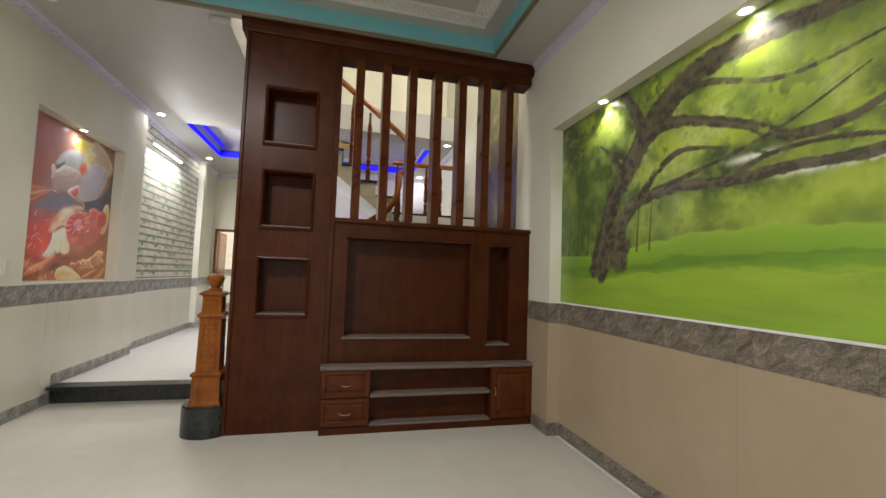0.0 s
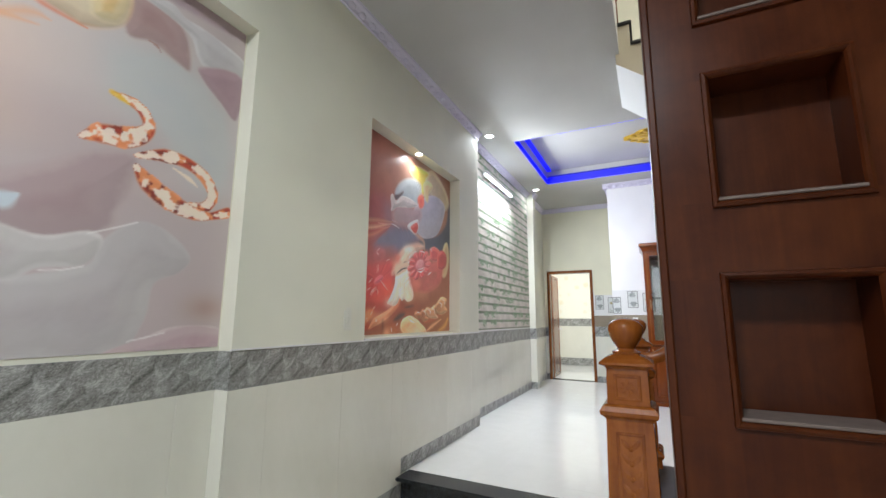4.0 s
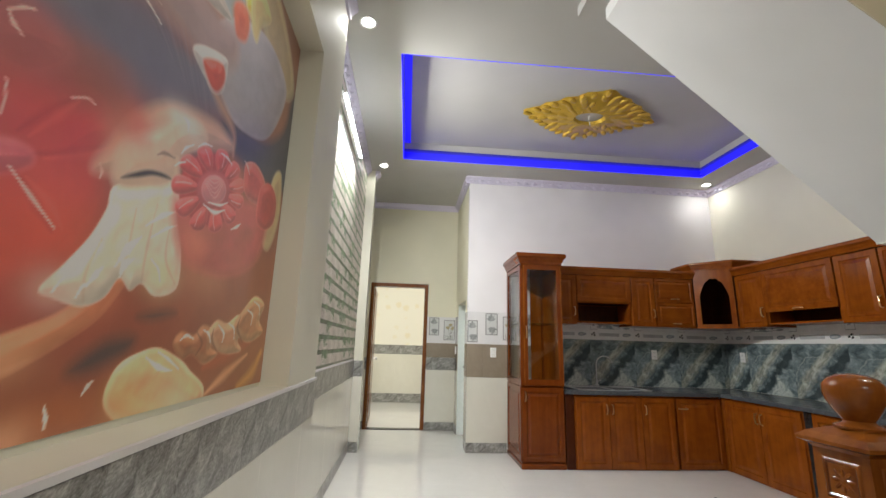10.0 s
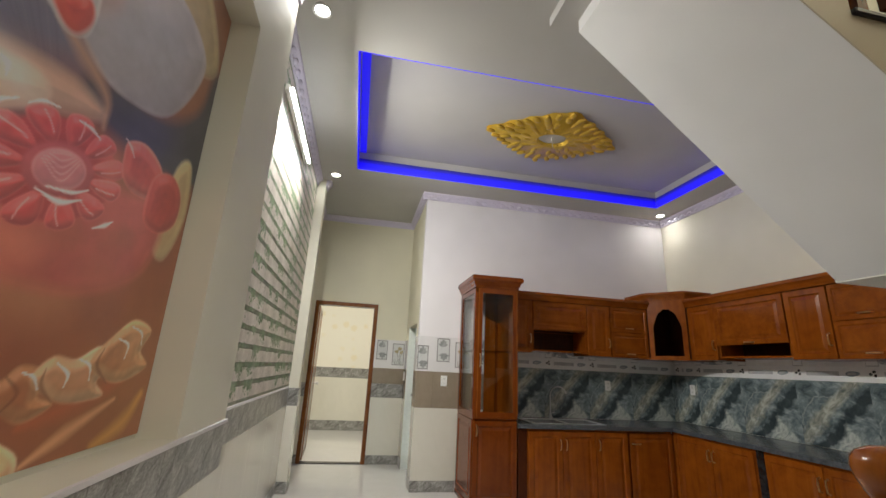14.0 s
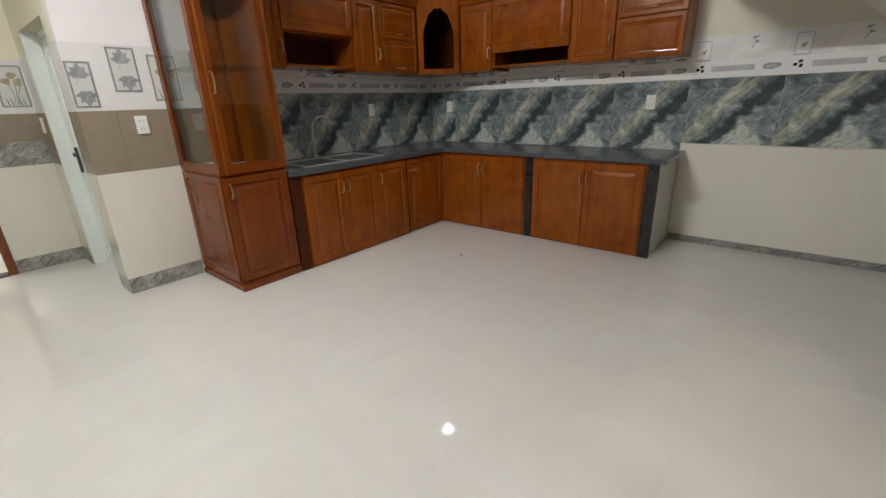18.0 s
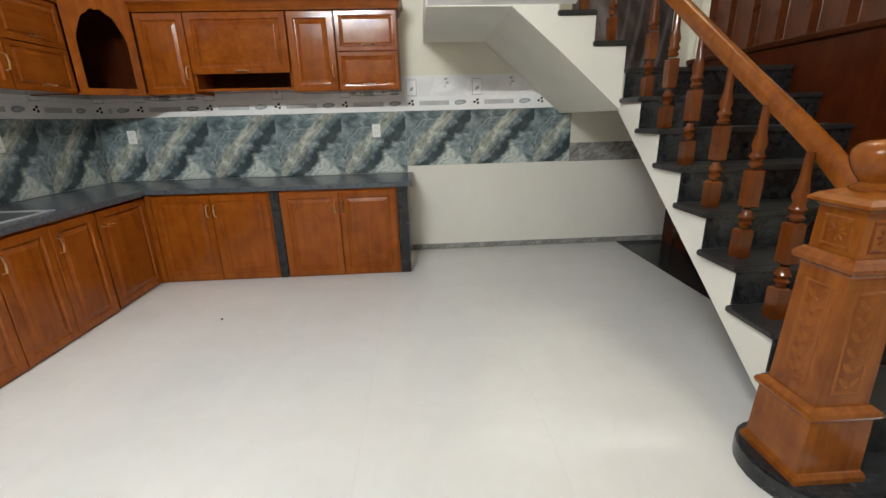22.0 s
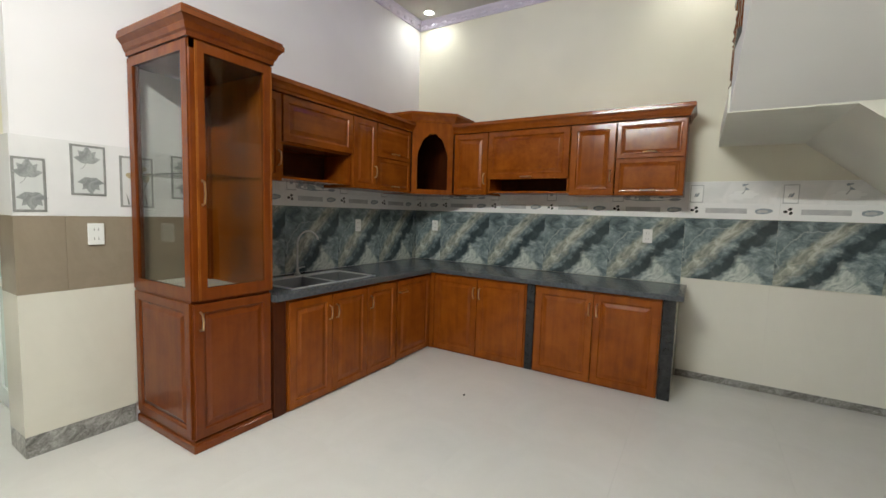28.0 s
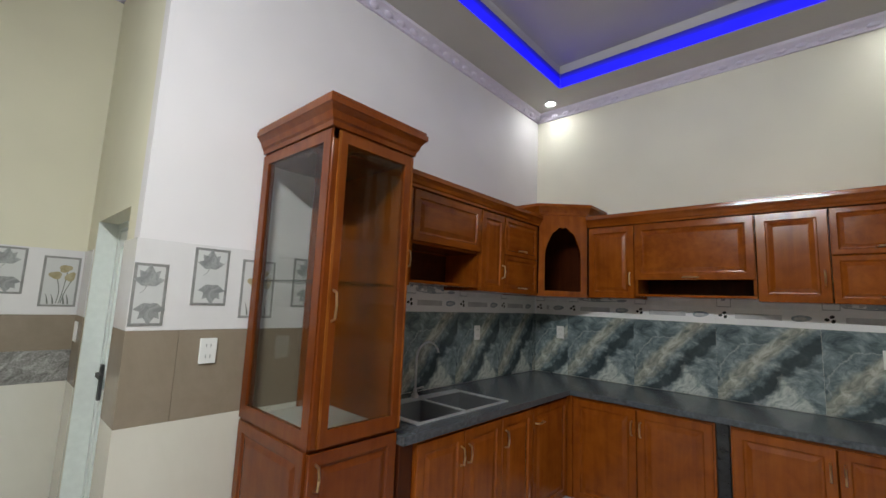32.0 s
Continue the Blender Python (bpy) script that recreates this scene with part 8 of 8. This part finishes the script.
for a, b in ((20 - YC, 20 - 10.70), (20 - 9.90, 20 - YB + T)):
    tiles(cs, BAND, [a, b], [KF, KF + 0.115], pl3, 0.006, 0.001, "skirting_tile")
    tiles(cs, WTILE, [a, b], [KF + 0.115, 1.05], pl3, 0.006, 0.001, "wall_tile")
    tiles(cs, TAUPE, [a, b], [1.05, 1.455], pl3, 0.006, 0.001, "taupe_tile")
    tiles(cs, PALE, [a, b], [1.455, 1.86], pl3, 0.006, 0.001, "pale_tile")

# marble splashback and the printed strip above it
mb = thing("splashback", "dark green marble tiles under a white printed strip", "splashback", kind="structure")
MARBLE = marble("green_marble")
STRIP = stone("printed_strip", [(0.35, (0.80, 0.81, 0.82)), (0.5, (0.86, 0.87, 0.87)), (0.65, (0.88, 0.88, 0.88))], 3.0, 0.8, 0.15, (1, 1, 4), bump=0.004)
ys = lines(20 - YB + 0.002, 20 - 5.245, 0.615, 20 - 9.30)
ycut = [u for u in ys if u < 20 - 6.85] + [20 - 6.85]
tiles(mb, MARBLE, ycut, [CT + 0.001, 1.555], east(XR), 0.006, 0.001, "marble_tile")
tiles(mb, MARBLE, [20 - 6.85] + [u for u in ys if u > 20 - 6.83], [1.045, 1.555], east(XR), 0.006, 0.001, "marble_tile")
tiles(mb, STRIP, ys[:-1] + [20 - 5.245], [1.555, 1.86], east(XR), 0.006, 0.001, "printed_tile")
xs = lines(-0.40, XR - 0.002, 0.6, 0.2)
tiles(mb, MARBLE, xs, [CT + 0.001, 1.555], south(YB), 0.006, 0.001, "marble_tile")
tiles(mb, STRIP, xs, [1.555, 1.86], south(YB), 0.006, 0.001, "printed_tile")
er = thing("wall_tiles_east_kitchen", "cream tiles with a stone skirting beside the worktop", "wall tiles", kind="structure")
# lit copy of the cream tile, for the brighter east side
tiles(er, WTILE_LIT, lines(20 - 6.84, 20 - 4.15, 0.6), [KF + 0.06, 1.04], east(XR), 0.006, 0.0003, "wall_tile", False)
tiles(er, BAND, lines(20 - 6.84, 20 - 4.15, 0.6), [KF, KF + 0.06], east(XR), 0.006, 0.001, "skirting_tile")
tiles(er, BAND, [20 - 5.245, 20 - 4.6, 20 - 4.15], [1.04, 1.22], east(XR), 0.006, 0.001, "band_tile")

# floor tiles
fl = bpy.data.objects["floor_living"]
fk = bpy.data.objects["floor_kitchen"]


def floor_tiles(parent, xs, ys, z, mat=FLOOR):
    cache = {}
    for x0, x1 in zip(xs, xs[1:]):
        for y0, y1 in zip(ys, ys[1:]):
            w, h = round(x1 - x0, 4), round(y1 - y0, 4)
            if (w, h) not in cache:
                bm = block(0.0002, w - 0.0002, 0.0002, h - 0.0002, -0.012, 0)
                cache[(w, h)] = mesh_of(bm, "floor_tile", mat)
            ob = new("floor_tile", cache[(w, h)])
            ob.parent = parent
            ob.matrix_local = pose(x0, y0, z)


floor_tiles(fl, lines(XA + 0.006, 2.135, 0.8, -2.02), lines(YS, 5.12, 0.8), 0.0, FLOOR_WARM)
floor_tiles(fk, lines(-2.824, XR - 0.006, 0.8, -2.02), lines(5.24, YC, 0.8, 5.43), KF)
floor_tiles(fk, lines(-0.72, XR - 0.006, 0.8, -0.42), [4.68, 5.24], KF)


# ---- printed flower tiles and the motifs of the strip ----
FRAMEINK = ink("tile_frame_ink", (0.22, 0.22, 0.21), (0.30, 0.30, 0.29), 20, 0.3)
LEAFINK = ink("leaf_grey_ink", (0.22, 0.23, 0.23), (0.38, 0.39, 0.38), 18, 0.3)
FIELD = plain("tile_field", (0.62, 0.63, 0.62), 0.2, vary=0.04)
TULIP = ink("tulip_ink", (0.31, 0.26, 0.13), (0.44, 0.39, 0.25), 20, 0.3)
STALK = ink("stalk_ink", (0.10, 0.12, 0.10), (0.20, 0.22, 0.18), 20, 0.3)


def flower_tile(parent, x, z, y, kind, w=0.158, h=0.275):
    t = part("flower_tile", panel(w, h, [(0, 0.001), (0.002, 0), (0.012, 0), (0.0125, 0.0)], 0.003), FRAMEINK, parent, "grey-framed tile with a printed " + kind, False, pose(x + w / 2, y - T - 0.0035, z))
    part("field", block(-w / 2 + 0.012, w / 2 - 0.012, -0.0012, -0.0004, 0.012, h - 0.012), FIELD, t)
    if kind == "leaf":
        for cx, cz, a in ((-0.005, h * 0.70, 20), (0.008, h * 0.30, 200)):
            for i in range(5):
                b = a - 80 + i * 40
                r = 0.062 if i == 2 else 0.052
                blob(t, "leaf_lobe", (cx + r * 0.45 * math.cos(radians(b + 70)), cz + r * 0.55 * math.sin(radians(b + 70))), r * 0.74, r * 0.43, LEAFINK, 0.0018 + 0.00012 * i, b + 70, 0, 0, 0.8, 16)
            stroke(t, "stalk", [(cx, cz), (cx - 0.015, cz - 0.035), (cx - 0.03, cz - 0.05)], [0.004, 0.003, 0.002], LEAFINK, 0.0026)
    else:
        for cx, cz, a in ((-0.025, h * 0.62, 170), (0.018, h * 0.76, 15), (0.045, h * 0.60, 60)):
            blob(t, "bloom", (cx, cz), 0.030, 0.022, TULIP, 0.0024, a, 3, 0.3, 0, 20)
            stroke(t, "stalk", [(cx + 0.01, cz - 0.02), (cx * 0.4 + 0.01, h * 0.3), (cx * 0.3, 0.02)], [0.005, 0.004, 0.004], STALK, 0.0018)
        for cx in (-0.045, -0.02, 0.03, 0.05):
            stroke(t, "blade", [(cx, 0.016), (cx - 0.006, 0.05), (cx - 0.015, 0.08)], [0.009, 0.006, 0.001], STALK, 0.0020)
    return t


flower_tile(kw, XN - T + 0.002, 1.475, YB, "leaf", 0.13)
flower_tile(kw, -1.17, 1.57, YB, "leaf")
flower_tile(kw, -0.945, 1.51, YB, "tulip", 0.175, 0.30)
flower_tile(kw, -0.665, 1.57, YB, "leaf")
flower_tile(cw, -1.822, 1.575, YC, "leaf")
flower_tile(cw, -1.59, 1.505, YC, "tulip", 0.175, 0.31)

BAR = ink("strip_bar_ink", (0.46, 0.47, 0.49), (0.56, 0.57, 0.58), 10, 0.2)
DIM = ink("strip_dim_ink", (0.76, 0.77, 0.77), (0.86, 0.86, 0.86), 6, 0.2)
DOTS = ink("strip_dot_ink", (0.03, 0.035, 0.035), (0.10, 0.11, 0.11), 20, 0.2)
OVAL = ink("strip_oval_ink", (0.24, 0.29, 0.33), (0.42, 0.47, 0.50), 18, 0.2)


def strip_print(us, base):
    """The motifs printed on each tile of the strip; base places u, z on the wall."""
    for i, (u0, u1) in enumerate(zip(us, us[1:])):
        w = u1 - u0
        if w < 0.3:
            continue
        holder = part("printed_field", block(0.002, w - 0.004, -0.0012, -0.0002, 0.125, 0.298), DIM if i % 3 != 1 else STRIP, mb, "", False, base(u0, 1.557) @ pose(0, -0.0005, 0))
        part("bar", block(0.13, min(w - 0.20, 0.41), -0.0016, -0.0006, 0.045, 0.085), BAR, holder)
        for k, (x, z) in enumerate(((0.035, 0.065), (0.062, 0.085), (0.068, 0.055))):
            blob(holder, "dot", (x, z), 0.014, 0.011, DOTS, 0.002 + 0.0001 * k, 30 * k, 0, 0, 0, 12)
        blob(holder, "fish", (w - 0.10, 0.066), 0.056, 0.022, OVAL, 0.0020, 4, 3, 0.12)
        blob(holder, "fish_belly", (w - 0.105, 0.064), 0.034, 0.010, BAR, 0.0022, 4)
        if i % 3 == 1:
            # brushed landscape with a small boat
            for j in range(9):
                blob(holder, "hill", (w * (0.20 + 0.055 * j), 0.165 + 0.035 * abs(math.sin(j * 1.9))), 0.035 + 0.012 * (j % 3), 0.016 + 0.008 * (j % 2), (BAR, DIM, OVAL)[j % 3], 0.0020 + 0.0001 * j, 12 * (j % 4) - 10, 5, 0.5)
            stroke(holder, "shore", [(w * 0.20, 0.150), (w * 0.45, 0.140), (w * 0.78, 0.148)], [0.004, 0.010, 0.003], OVAL, 0.0031)
            blob(holder, "boat", (w * 0.84, 0.152), 0.045, 0.012, OVAL, 0.0032, 3)
        else:
            # pale cloud with a small branch
            blob(holder, "cloud", (w * 0.62, 0.195), 0.085, 0.030, STRIP, 0.0020, 3, 6, 0.35)
            blob(holder, "cloud", (w * 0.55, 0.180), 0.055, 0.026, STRIP, 0.0021, 8, 5, 0.4)
            stroke(holder, "sprig", [(w * 0.60, 0.20), (w * 0.63, 0.235), (w * 0.62, 0.275)], [0.010, 0.006, 0.003], BAR, 0.0023)
            blob(holder, "sprig", (w * 0.62, 0.272), 0.018, 0.007, OVAL, 0.0024, 15, 3, 0.6)
            blob(holder, "sprig", (w * 0.645, 0.24), 0.014, 0.007, OVAL, 0.0025, -20, 3, 0.6)
        part("square_motif", panel(0.095, 0.145, [(0, 0), (0.005, 0), (0.0055, 0.0004)], 0.001), BAR, holder, "", False, pose(0.06, -0.0024, 0.128))
        part("motif_field", block(-0.042, 0.042, -0.0044, -0.0034, 0.007, 0.138), STRIP, holder, "", False, pose(0.06, 0.0, 0.128))
        blob(holder, "dot", (0.06, 0.19), 0.020, 0.012, OVAL, 0.0120, 40, 4, 0.5, 0, 16)
        stroke(holder, "sprig", [(0.045, 0.175), (0.065, 0.20), (0.078, 0.215)], [0.006, 0.004, 0.002], BAR, 0.0130)


strip_print(ys, east(XR))
strip_print(xs, south(YB))


# ---- small lamps over the murals ----
def niche_light(x, y, z):
    d = thing("downlight", "small round picture downlight above a mural, switched on", "downlight", (x, y, z), "picture downlights")
    part("rim", lathe([(0.030, -0.001), (0.042, -0.001), (0.043, -0.005), (0.038, -0.009), (0.031, -0.004)], 20, cap=False), PLASTIC, d, "white ring", True)
    part("lens", lathe([(0.031, -0.002), (0.031, -0.003), (0.012, -0.0035)], 20), LAMP, d, "glowing lens")


niche_light(-2.715, 5.40, 2.925)
for y in (1.60, 2.81):
    niche_light(2.115, y, 2.88)


br = thing("wall_tiles_back_room", "cream tiles with stone bands in the back room", "wall tiles", kind="structure")
tiles(br, BAND, lines(-3.6, -0.9, 0.6), [KF, KF + 0.19], south(13.95), 0.006, 0.001, "skirting_tile")
tiles(br, WTILE, lines(-3.6, -0.9, 0.6), [KF + 0.19, 1.20], south(13.95), 0.006, 0.001, "wall_tile")
tiles(br, BAND, lines(-3.6, -0.9, 0.6), [1.20, 1.40], south(13.95), 0.006, 0.001, "band_tile")
